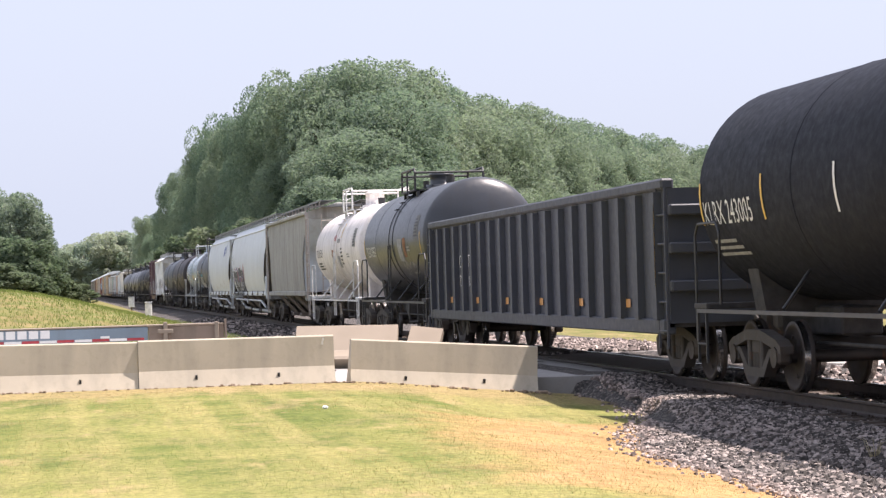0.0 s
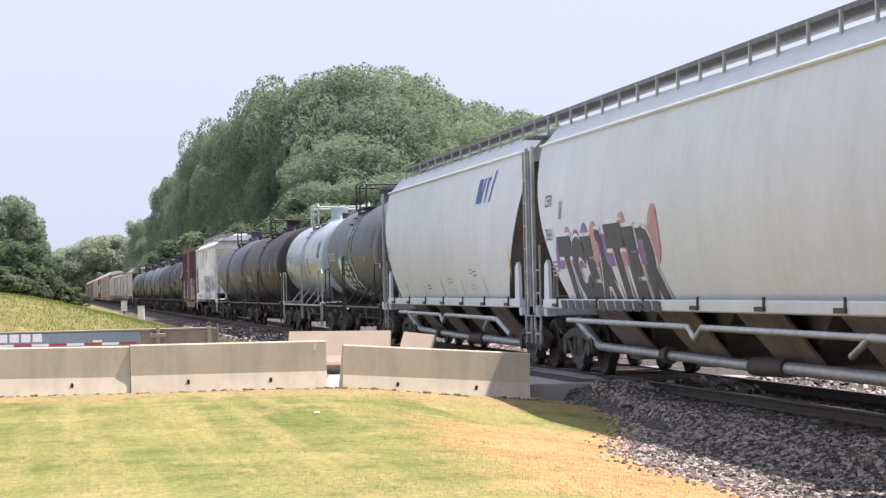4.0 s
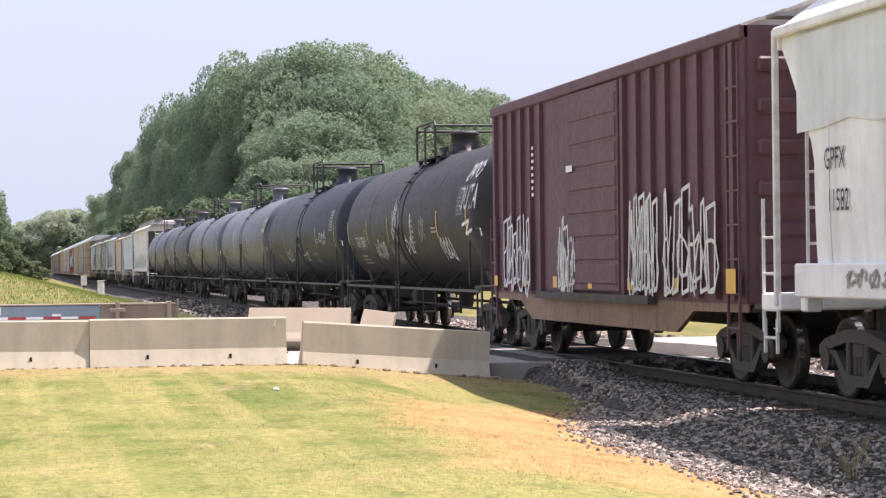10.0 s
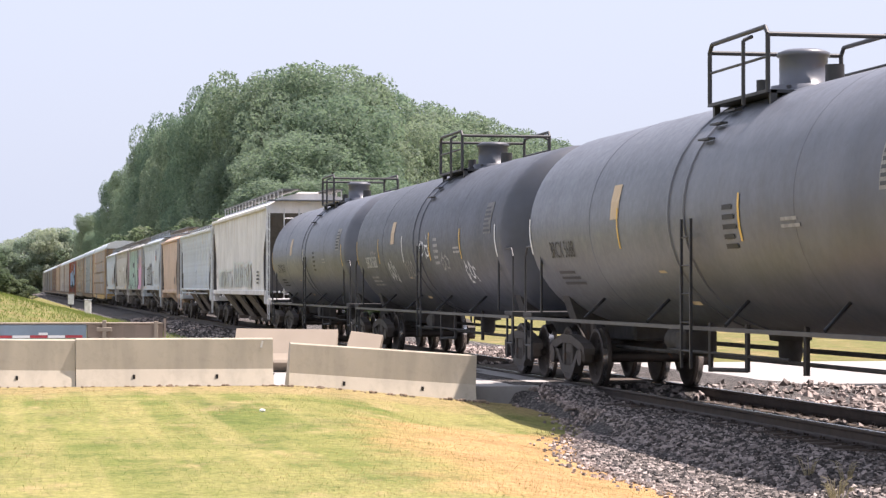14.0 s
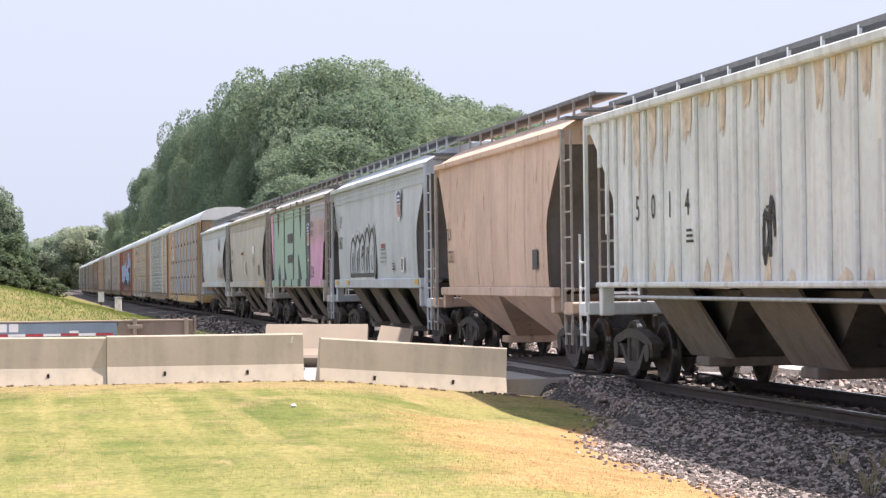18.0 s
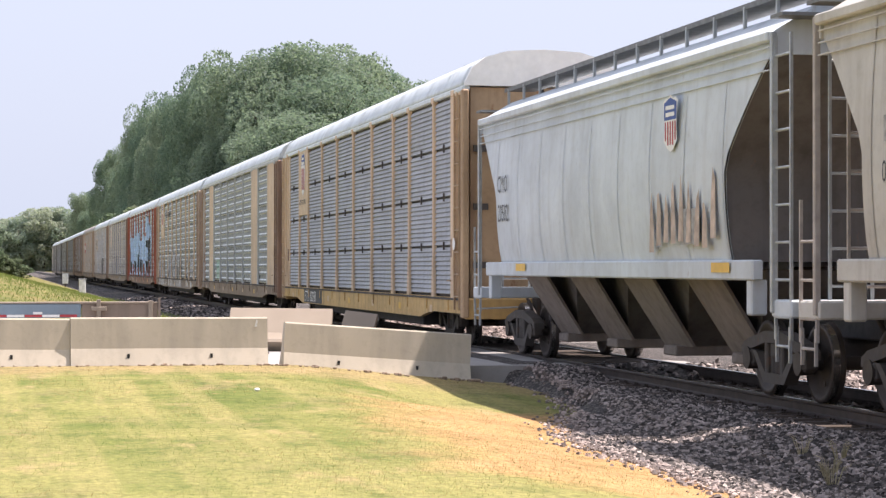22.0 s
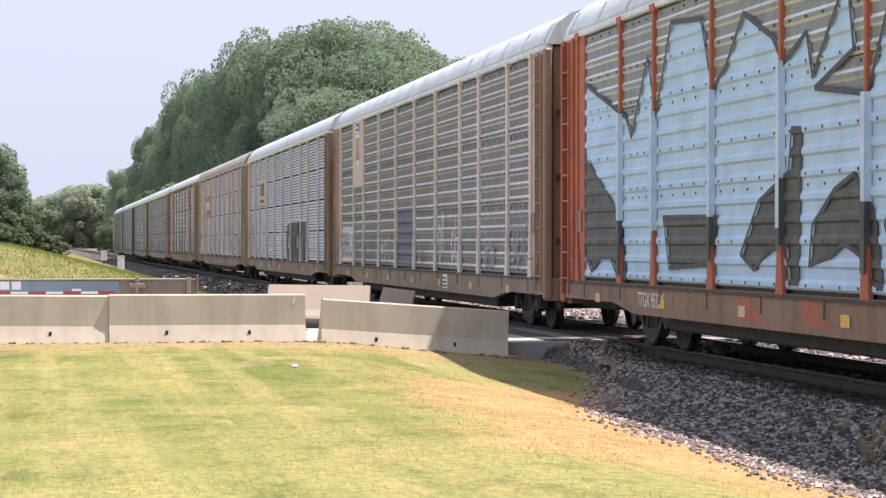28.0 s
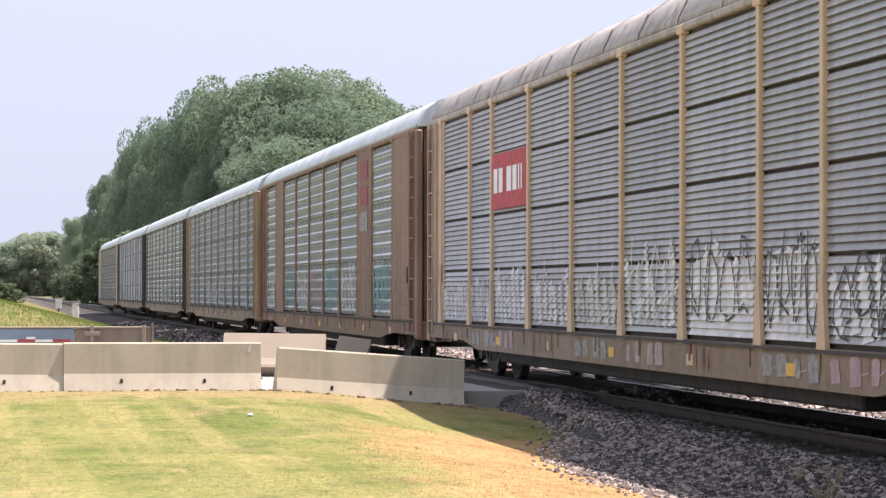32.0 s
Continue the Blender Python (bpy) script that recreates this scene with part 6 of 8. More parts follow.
# the sill: pale worn letters, the feet of the tall letters, three rings
for u, w2, n in ((6.4, 4.0, 12),):
    tag(c, g, on_plane(1.55, u, 1.27, 0.012), w2, 0.2, n, 0.035, DECAL_GREY, "row of small faded letters on the sill")
feet = Shape()
for k in range(8):
    u = 1.0 - 0.62 * k
    poly(on_plane(1.55, u, 1.22, 0.012), [(0, 0), (0.12, 0), (0.2 + g.uniform(-0.1, 0.1), 0.34), (0.06, 0.34)], feet)
    if k % 2:
        patch(on_plane(1.55, u, 1.22, 0.012), 0.12, 0.45, 0.0, 0.05, feet)
for k in range(3):
    ring = [(0.16 * math.cos(a * 0.524), 0.15 * math.sin(a * 0.524)) for a in range(13)]
    stroke(on_plane(1.55, -4.4 - 0.44 * k, 1.4, 0.012), ring, 0.025, feet)
    patch(on_plane(1.55, -4.4 - 0.44 * k, 1.4, 0.012), -0.05, 0.05, -0.08, 0.08, feet)
part("graffiti", feet, SPRAY_DARK, c, "black sprayed letters carried down on the sill")
for u, a, b in ((-5.1, 1.62, 2.25), (-6.85, 1.62, 2.9)):
    part("rust_streak", poly(side(u, 0, 0.026), [(0, b), (0.06, b), (0.32, a), (0.22, a)]), DECAL_ORANGE, c, "orange-brown streak")
part("stencil_box", patch(side(-5.65, 1.7, 0.028), 0, 0.5, 0, 0.42), DECAL_WHITE, c)
part("stencil_box", patch(side(-5.72, 1.76, 0.032), 0, 0.34, 0, 0.3), SPRAY_DARK, c)
part("stencil_text", bars(side(-4.75, 1.66, 0.026), 0.5, 0.3, 4), DECAL_GREY, c)
part("stencil_text", bars(side(-6.4, 1.66, 0.026), 0.45, 0.4, 4), DECAL_GREY, c)
# greyed upper panels between the seams, with ragged lower edges
for u, w2, lo in ((7.95, 4.8, 2.95), (3.1, 1.5, 3.05), (0.4, 1.4, 3.3), (-3.45, 3.2, 2.85), (-6.7, 1.6, 3.0)):
    ragged = [(w2 * k / 6, g.uniform(0, 0.14)) for k in range(7)]
    part("faded_patch", poly(side(u, lo, 0.015), ragged + [(w2, 4.08 - lo), (0, 4.08 - lo)]), HOP_FADED, c, "greyer faded upper sheet")
part("worn_letters", bars(side(-5.9, 3.2, 0.02), 1.5, 0.5, 2), HOP_WHITE, c)


# ---- boxcar ----
def boxcar(front, back):
    car, half = new_car("boxcar", "weathered maroon ribbed boxcar with sprayed graffiti", "boxcar", "freight cars of the train", front, back)
    e, hw, z0, z1 = half - 0.6, 1.42, 1.05, 4.42
    part("floor", Shape().box(-hw, hw, -e, e, z0 - 0.1, z0 + 0.1), SILL_DARK, car)
    for sy in (-1, 1):
        part("end_wall", Shape().box(-hw, hw, sy * e - 0.04, sy * e + 0.04, z0, z1), BOX_MAROON, car)
        for k in range(6):
            z = z0 + 0.4 + k * 0.5
            part("end_corrugation", Shape().box(-hw + 0.1, hw - 0.1, sy * (e + 0.06) - 0.05, sy * (e + 0.06) + 0.05, z - 0.09, z + 0.09, 0.03), BOX_MAROON, car)
        part("end_platform", Shape().box(-1.4, 1.4, sy * (e + 0.3) - 0.2, sy * (e + 0.3) + 0.2, 1.0, 1.06), SILL_DARK, car)
    for sx in (-1, 1):
        part("side_wall", Shape().box(sx * hw - 0.04, sx * hw + 0.04, -e, e, z0, z1), BOX_MAROON, car)
        rib = Shape().slab([(-0.075, z0 + 0.05), (0.075, z0 + 0.05), (0.075, z1 - 0.18), (-0.075, z1 - 0.18)], -0.04, 0.04).mesh("side_rib", BOX_MAROON)
        ys = [-e + 0.35 + k * 0.72 for k in range(8)] + [e - 0.35 - k * 0.72 for k in range(6)]
        for y in ys:
            part("side_rib", rib, None, car, loc=(sx * (hw + 0.07), y, 0))
        yd = -0.25
        part("door", Shape().box(sx * (hw + 0.09) - 0.04, sx * (hw + 0.09) + 0.04, yd - 1.5, yd + 1.5, z0 + 0.1, z1 - 0.2, 0.01), BOX_MAROON, car, "maroon sliding plug door")
        for k in range(8):
            z = z0 + 0.35 + k * 0.36
            part("door_corrugation", Shape().box(sx * (hw + 0.13) - 0.02, sx * (hw + 0.13) + 0.02, yd - 1.42, yd + 1.42, z - 0.15, z + 0.15, 0.018), BOX_MAROON, car)
        part("door_track", Shape().box(sx * (hw + 0.1) - 0.07, sx * (hw + 0.1) + 0.07, -3.4, 3.4, z0 - 0.06, z0 + 0.06), SILL_DARK, car)
        part("side_sill", Shape().slab([(-e, z0), (e, z0), (e, z0 - 0.1), (e - 2.2, z0 - 0.12), (e - 3.0, z0 - 0.42), (-e + 3.0, z0 - 0.42), (-e + 2.2, z0 - 0.12), (-e, z0 - 0.1)], sx * hw - 0.03, sx * hw + 0.03), RACK_BRONZE, car)
        part("top_plate", Shape().box(sx * hw - 0.1, sx * hw + 0.1, -e, e, z1 - 0.16, z1 + 0.02, 0.02), BOX_MAROON, car)
        for sy in (-1, 1):
            part("side_ladder", ladder(sx * (hw + 0.1), sy * (e - 0.3), 0.5, z1 - 0.2 if sy < 0 else 2.4, 0.45), BOX_MAROON, car)
    part("roof", Shape().prism([(-hw - 0.04, z1), (hw + 0.04, z1), (0.5, z1 + 0.3), (-0.5, z1 + 0.3)], -e, e), RACK_ROOF_OLD, car)
    for k in range(15):
        y = -e + 0.3 + (2 * e - 0.6) * k / 14
        part("roof_rib", Shape().prism([(-hw, z1 + 0.02), (hw, z1 + 0.02), (0.5, z1 + 0.36), (-0.5, z1 + 0.36)], y - 0.05, y + 0.05), RACK_ROOF_OLD, car)
    part("center_sill", Shape().box(-0.25, 0.25, -half + 0.6, half - 0.6, 0.68, 1.0, 0.02), UNDER, car)
    for k in range(7):
        y = e - 0.5 - k * (2 * e - 1.0) / 6
        part("reflective_mark", patch(on_plane(1.54, y, 1.18, 0.02), 0, 0.26 if k < 6 else 0.38, 0, 0.18 if k < 6 else 0.3), DECAL_YELLOW, car)
    part("lettering_bars", bars(on_plane(1.55, e - 3.6, 2.7, 0.02), 0.16, 0.9, 8), DECAL_WHITE, car)
    part("lettering_bars", patch(on_plane(1.55, 1.2, 3.0, 0.04), 0, 0.4, 0, 0.1), DECAL_WHITE, car)
    g = random.Random(33)
    for u, w2, h2 in ((e - 1.3, 2.2, 1.1), (1.9, 1.2, 1.1), (-2.3, 1.6, 1.25), (-4.1, 2.4, 1.25)):
        f, rim = piece(g, on_plane(1.54, u, 1.2, 0.02), w2, h2, 3)
        part("graffiti", rim, SPRAY_WHITE, car, "worn white sprayed graffiti")
        tag(car, g, on_plane(1.54, u, 1.05, 0.03), w2, h2 * 0.8, 4, 0.05, SPRAY_WHITE)
    running_gear(car, half, 1.9)


boxcar(220.65, 236.4)

tank_specs = [
    ("long black tank car scrawled with white graffiti", 236.4, 254.9, TANK_BROWNBLACK, "TILX 270691", 6, True),
    ("long black tank car with faded stencils and white graffiti", 254.9, 273.6, TANK_NAVY, "BRCX 5464", 5, True),
    ("long black tank car with white graffiti on its end", 273.6, 292.1, TANK_FADED, "BRCX 5681", 4, False),
    ("long charcoal-black tank car with yellow marks", 292.1, 310.9, TANK_FADED, "BRCX 5688", 4, False),
    ("long black tank car with buff stripe and graffiti", 310.9, 329.5, TANK_BLACK, "BRCX 5680", 6, True),
    ("long dark grey tank car beside the white hopper", 329.5, 347.4, TANK_FADED, "CBTX 721034", 3, False)]
g = random.Random(44)
for k, (label, a, b, mt, txt, st, sprayed) in enumerate(tank_specs):
    c, r, cz, tl = tank_car(label, a, b, mt, 3.12, 4.10, name_text=txt, strips=st, seed=k, name_u=1.8, name_z=-0.5, walk_y=-0.6 if k > 1 else 0.0, rail_h=0.68)
    if sprayed:
        for q in range(6):
            u = tl - 2.6 - q * (2 * tl - 4.5) / 6
            tag(c, g, on_tank(r, cz, u, cz - g.uniform(0.35, 1.0)), g.uniform(0.7, 1.5), g.uniform(0.35, 0.6), g.choice((2, 3, 4)), 0.045, SPRAY_WHITE if q % 2 else DECAL_GREY)
    if k == 0:
        part("graffiti", lettering("OUTA", 0.72, on_tank(r, cz, -6.95, cz + 0.1), 0.82), SPRAY_WHITE, c, "large white sprayed signature")
        tag(c, g, on_tank(r, cz, -7.0, cz + 0.66), 1.2, 0.45, 3, 0.06, SPRAY_WHITE)
        part("graffiti", stroke(on_tank(r, cz, -7.3, cz - 0.3), [(0, 0.1), (0.7, 0.18), (0.25, -0.08), (0.9, 0.0)], 0.06), SPRAY_WHITE, c)
        tag(c, g, on_tank(r, cz, 1.1, cz - 0.45), 0.9, 1.0, 4, 0.04, SPRAY_WHITE)
        tag(c, g, on_tank(r, cz, 0.9, cz - 0.1), 0.6, 0.6, 3, 0.04, SPRAY_WHITE)
    if k == 2:
        tag(c, g, on_tank(r, cz, -tl + 1.25, cz + 0.2), 1.1, 0.6, 3, 0.08, SPRAY_WHITE, "bold white sprayed signature")
    if k in (2, 3, 4, 5):
        part("worn_stripe", poly(on_tank(r, cz, 0.2 + 0.4 * k, cz - 1.2), [(0, 0.6), (0.32, 0.6), (0.85, 0), (0.45, 0)]), DECAL_BUFF, c, "worn buff stripe")
        part("stencil_patch", patch(on_tank(r, cz, 3.2, cz + 0.0), 0, 0.42, 0, 0.5, None, 2), DECAL_BUFF, c)

c, side, e, h = hopper("long dirty-white covered hopper with rust streaks and graffiti", 347.4, 368.8, HOP_DIRTYWHITE, 4.3, 4.72, sill=1.45, style="plain", cut=1.25, bulge=0.02, ladder_mat=WHITERAIL)
part("lettering", lettering("TILX", 0.3, side(e - 1.3, 2.35), 0.75), DECAL_BLACK, c)
part("lettering", lettering("560116", 0.3, side(e - 1.4, 1.95), 0.7), DECAL_BLACK, c)
g = random.Random(61)
MINT = plain("spray_scrubbed_mint_white", (0.70, 0.74, 0.70), 0.6, 0, 0.1, 4.0)
OCHRE = plain("spray_pale_ochre", (0.50, 0.44, 0.26), 0.7, 0, 0.3, 5.0)
for u, w2, h2, n in ((e - 2.5, 5.6, 0.75, 9), (e - 8.6, 6.4, 0.95, 9)):
    part("graffiti", slashes(g, side(u, 1.52, 0.022), w2, h2, n * 2), SPRAY_GREY, c, "scrubbed grey sprayed strokes")
    part("graffiti", slashes(g, side(u, 1.52, 0.028), w2, h2 * 1.02, n), MINT, c, "half-scrubbed mint white sprayed letters")
    top = Shape()
    pts = [(w2 * k / 14, h2 * g.uniform(0.86, 1.06)) for k in range(15)]
    stroke(side(u, 1.52, 0.034), pts, 0.07, top)
    for k in range(n):
        a = w2 * (k + 0.5) / n
        stroke(side(u, 1.52, 0.034), [(a + 0.12, h2 * 0.1), (a, h2 * g.uniform(0.7, 1.0))], g.choice((0.04, 0.07, 0.1)), top)
    part("graffiti", top, MINT, c, "pale outline of the sprayed letters")
    ticks, tan = Shape(), Shape()
    for k in range(n * 3):
        q, hi = g.uniform(0, w2), h2 * g.uniform(0.25, 1.12)
        stroke(side(u, 1.52, 0.04), [(q, hi - g.uniform(0.08, 0.3)), (q + g.uniform(-0.12, 0.02), hi)], g.choice((0.02, 0.03, 0.05)), (ticks, tan)[k % 3 == 0])
    part("graffiti", ticks, DECAL_GREY, c, "dark chipped spray marks")
    part("graffiti", tan, OCHRE, c, "ochre sprayed strokes")
for k in range(16):
    u = e - 0.5 - (2 * e - 1.2) * (k + g.uniform(-0.3, 0.3)) / 16
    lo, w2 = 4.05 - g.uniform(0.35, 1.25) * (1.3 if k < 3 else 0.9), g.uniform(0.05, 0.14)
    part("rust_streak", poly(side(u, 0, 0.014), [(0.0, 4.18), (w2, 4.18), (w2 * 0.9, (lo + 4.1) / 2), (w2 * 0.6, lo), (w2 * 0.35, lo), (w2 * 0.15, (lo + 4.1) / 2)]), RUST_PALE, c, "pale rust run")
part("stencil_text", bars(side(-e + 3.2, 1.7), 0.8, 0.5, 4), DECAL_BLACK, c)

c, side, e, h = hopper("weathered pale silver-blue ribbed covered hopper", 368.8, 387.1, HOP_RIBGREY, 4.1, 4.24, sill=1.5, hw=1.46, style="rib", cut=1.5, bulge=0.0, chutes=3, sill_h=0.06)
bay = (2 * (e - 1.5) - 0.3) / 16
for k, ch in enumerate("5014"):
    part("lettering", lettering(ch, 0.52, side(e - 1.65 - bay * (k + 1.28), 2.42, 0.012), 0.85), DECAL_BLACK, c)
part("air_pipe", Shape().pipe([(-1.46, -e + 1.7, 1.30), (-1.46, e - 1.7, 1.30)], 0.03, 8), GREYRAIL, c, "pale pipe below the side sill")
g = random.Random(77)
for k in range(16):
    for n in range(2):
        y, w2, lo = e - 1.65 - bay * (k + g.uniform(0.1, 0.5)), bay * g.uniform(0.15, 0.4), g.uniform(0.25, 1.1) * (0.6 if 3 < k < 13 else 1.3)
        part("rust_streak", poly(side(y, 4.0, 0.006 + 0.003 * n), [(0, 0), (w2, 0), (w2 * 0.95, -lo * 0.5), (w2 * 0.6, -lo), (w2 * 0.5, -lo * 0.75), (w2 * 0.2, -lo * 0.9), (w2 * 0.05, -lo * 0.4)]), RUST_PALE, c, "pale brown run below the eave")
    if k % 3 != 1:
        w2, hi = bay * g.uniform(0.3, 0.6), g.uniform(0.12, 0.4)
        part("grime_patch", poly(side(e - 1.65 - bay * (k + 0.2), 1.52, 0.006), [(0, 0), (w2, 0), (w2 * 0.9, hi * 0.6), (w2 * 0.55, hi), (w2 * 0.3, hi * 0.5)]), RUST_PALE, c, "brown grime above the sill")
for k in (4, 8, 15):
    part("stencil_text", bars(side(e - 1.7 - bay * (k + 0.3), 1.85 + 0.2 * (k % 3), 0.012), 0.34, 0.22, 3), DECAL_BLACK, c)
part("route_board", patch(side(-3.9, 3.0, 0.012), 0, 0.3, 0, 0.85), DECAL_WHITE, c, "white card on the side sheet")
tag(c, random.Random(4), side(-0.15, 1.7, 0.014), 0.5, 0.85, 2, 0.08, DECAL_BLACK)
c, side, e, h = hopper("short faded tan-orange covered hopper", 387.1, 400.3, HOP_ORANGE, 4.05, 4.5, sill=1.42, style="seam", cut=1.15, bulge=0.04, chutes=2, chute=HOP_ORANGE, ladder_mat=PALE_LADDER)
part("lettering", lettering("TILX", 0.36, side(4.65, 2.42), 0.75), DECAL_BLACK, c)
part("lettering", lettering("32763", 0.36, side(4.55, 1.95), 0.75), DECAL_BLACK, c)
part("stencil_box", patch(side(-e + 2.2, 1.75), 0, 0.4, 0, 0.35), SPRAY_DARK, c)

c, side, e, h = hopper("blue-grey covered hopper with white outline graffiti", 400.3, 417.65, HOP_BLUEGREY, 4.22, 4.66, sill=1.63, style="seam", cut=1.2, bulge=0.04, trough=True, lip=1)
part("lettering", lettering("UP", 0.5, side(6.3, 3.1), 0.75), DECAL_BLACK, c)
part("lettering", lettering("93067", 0.52, side(6.7, 2.5), 0.7), DECAL_BLACK, c)
g = random.Random(70)
line, inner = fat_letters(g, 4.4, 1.15, 5)
line = [(a, b * (0.82 + 0.07 * a)) for a, b in line]
halo, dark = Shape(), Shape()
stroke(side(3.95, 1.75, 0.022), line + line[:1], 0.26, halo)
stroke(side(3.95, 1.75, 0.034), line + line[:1], 0.11, dark)
for q in inner:
    stroke(side(3.95, 1.75, 0.034), [(a, b * (0.82 + 0.07 * a)) for a, b in q], 0.09, dark)
for k in range(5):
    a = 0.25 + 0.88 * k
    stroke(side(3.95, 1.75, 0.034), rounded(rounded([(a, 0.5), (a + 0.1, 0.2), (a + 0.3, 0.12), (a + 0.42, 0.5), (a + 0.36, 0.72)])), 0.045, dark)
part("graffiti", halo, SPRAY_WHITE, c, "white spray round the letters")
part("graffiti", poly(side(3.95, 1.75, 0.028), line), HOP_SILVER, c, "silver fill of fat humped letters")
part("graffiti", dark, SPRAY_DARK, c, "dark outlines of fat humped letters")
tag(c, random.Random(31), side(7.5, 2.9, 0.03), 0.9, 0.7, 3, 0.05, DECAL_GREY)
shield_mark(c, side, -4.05, 3.02, 0.68, 0.76)
part("stencil_text", bars(side(-1.35, 2.05), 0.95, 0.42, 4, None, 0.35), DECAL_GREY, c)
part("stencil_panel", patch(side(-1.45, 2.42), 0, 0.6, 0, 0.1), DECAL_MAROON, c)
part("stencil_text", bars(side(-3.2, 1.86), 0.4, 0.2, 3), SPRAY_DARK, c)
part("stencil_box", patch(side(-e + 3.3, 1.8), 0, 0.45, 0, 0.35), DECAL_WHITE, c)
part("stencil_box", patch(side(-e + 3.22, 1.84, 0.026), 0, 0.14, 0, 0.27), DECAL_BLACK, c)
for u in (e - 1.0, e - 3.2, -e + 1.2):
    part("reflective_mark", patch(on_plane(1.56, u, 1.5, 0.01), 0, 0.5, 0, 0.12), DECAL_YELLOW, c)

c, side, e, h = hopper("warm grey hopper sprayed mint green and pink with giant letters", 417.65, 435.3, HOP_TAN, 4.22, 4.66, sill=1.63, style="seam", cut=1.2, bulge=0.02, trough=True, lip=1, ladder_mat=PALE_LADDER)
BASE = 1.64
part("graffiti", poly(side(8.0, BASE, 0.016), [(0.93, 0), (12.1, 0), (12.1, 2.4), (0.95, 2.4)]), SPRAY_GREEN, c, "mint green sprayed background")
part("graffiti", poly(side(8.0, BASE, 0.02), [(12.05, 0), (14.95, 0), (15.3, 1.0), (15.8, 1.9), (15.9, 2.4), (12.12, 2.4)]), SPRAY_PINK, c, "pink sprayed panel")
part("graffiti", poly(side(8.0, BASE, 0.02), [(0.9, 0.1), (0.95, 0.5), (0.98, 2.4), (0.05, 2.4), (0.25, 1.4)]), SPRAY_PINK, c, "pink sprayed edge")
# the pink fades upwards into buff and a washed blue-grey, in uneven runs
g = random.Random(13)
runs, washed = Shape(), Shape()
for k in range(15):
    u = 12.2 + k * 0.235
    poly(side(8.0, BASE, 0.024), [(u, 1.05 + g.uniform(0, 0.5)), (u + 0.16, 1.0 + g.uniform(0, 0.5)), (u + 0.2, 2.1), (u - 0.02, 2.1)], runs)
    poly(side(8.0, BASE, 0.028), [(u - 0.05, 1.75 + g.uniform(0, 0.35)), (u + 0.2, 1.8 + g.uniform(0, 0.3)), (u + 0.24, 2.38), (u - 0.05, 2.38)], washed)
part("graffiti", runs, plain("spray_pale_rose_buff", (0.62, 0.46, 0.47), 0.6, 0, 0.12), c, "pale rose runs of spray")
part("graffiti", washed, plain("spray_washed_blue_grey", (0.46, 0.48, 0.55), 0.6, 0, 0.15), c, "washed blue-grey spray")
# giant letters: dark wedges and gaps that cut the mint field into three letters
dk = Shape()
for q in (((0.93, 0), (1.08, 0), (1.12, 2.4), (0.97, 2.4)), ((2.3, 2.4), (3.05, 2.4), (2.95, 2.2), (2.57, 1.5)), ((2.2, 0.66), (2.62, 0.15), (2.98, 0.66), (3.4, 0), (2.55, 0)),
          ((4.4, 2.4), (4.68, 2.4), (4.62, 1.2), (4.6, 0.5), (5.35, 0), (4.5, 0), (4.42, 1.2)), ((5.58, 1.3), (7.1, 1.28), (7.1, 1.62), (5.58, 1.6)), ((5.58, 0.6), (7.1, 0.62), (7.1, 0.9), (5.58, 0.88)),
          ((7.12, 0), (7.4, 0), (7.62, 2.4), (7.38, 2.4)), ((9.05, 2.4), (9.75, 2.4), (9.4, 1.3)), ((8.82, 0), (9.75, 0), (8.65, 0.94)), ((11.02, 0), (12.06, 0), (12.12, 2.4), (10.85, 2.4), (10.8, 1.2))):
    poly(side(8.0, BASE, 0.026), q, dk)
for k in range(5):
    patch(on_plane(1.56, (4.9, 3.6, 1.0, -1.0, -3.2)[k], 1.45, 0.012), 0, (0.6, 0.8, 0.3, 0.8, 1.1)[k], 0, 0.24, dk)
    patch(on_plane(1.56, (5.6, 3.6, 0.6, -1.1, -3.0)[k], 4.12, 0.06), 0, (0.6, 0.3, 0.25, 0.6, 0.35)[k], 0, 0.12, dk)
part("graffiti", dk, SPRAY_DARK, c, "dark gaps between giant sprayed letters")
spark = Shape()
for u, v, h in ((1.35, 0.3, 0.42), (6.98, 0.5, 0.55), (11.55, 0.65, 0.62)):
    poly(side(8.0, BASE + v, 0.034), [(u - 0.2, 0), (u - 0.04, 0.05), (u, h), (u + 0.04, 0.05), (u + 0.2, 0), (u + 0.04, -0.05), (u, -h), (u - 0.04, -0.05)], spark)
part("graffiti", spark, SPRAY_WHITE, c, "white sprayed sparkles")
part("graffiti", lettering("2024", 0.5, side(-4.3, BASE + 0.1, 0.034), 0.72), SPRAY_DARK, c, "dark sprayed year")
part("sill_paint", patch(on_plane(1.555, 7.1, 1.46, 0.008), 0, 11.2, 0, 0.22), SPRAY_GREEN, c)
part("sill_paint", patch(on_plane(1.555, -4.1, 1.46, 0.009), 0, 3.0, 0, 0.22), SPRAY_PINK, c)
shield_mark(c, side, -3.2, 2.72, 0.68, 0.78)
for k, wd in enumerate(("BUILDING", "AMERICA")):
    part("lettering", lettering(wd, 0.26, side(-4.12, 3.32 - 0.28 * k, 0.036), 0.75), SPRAY_DARK, c)

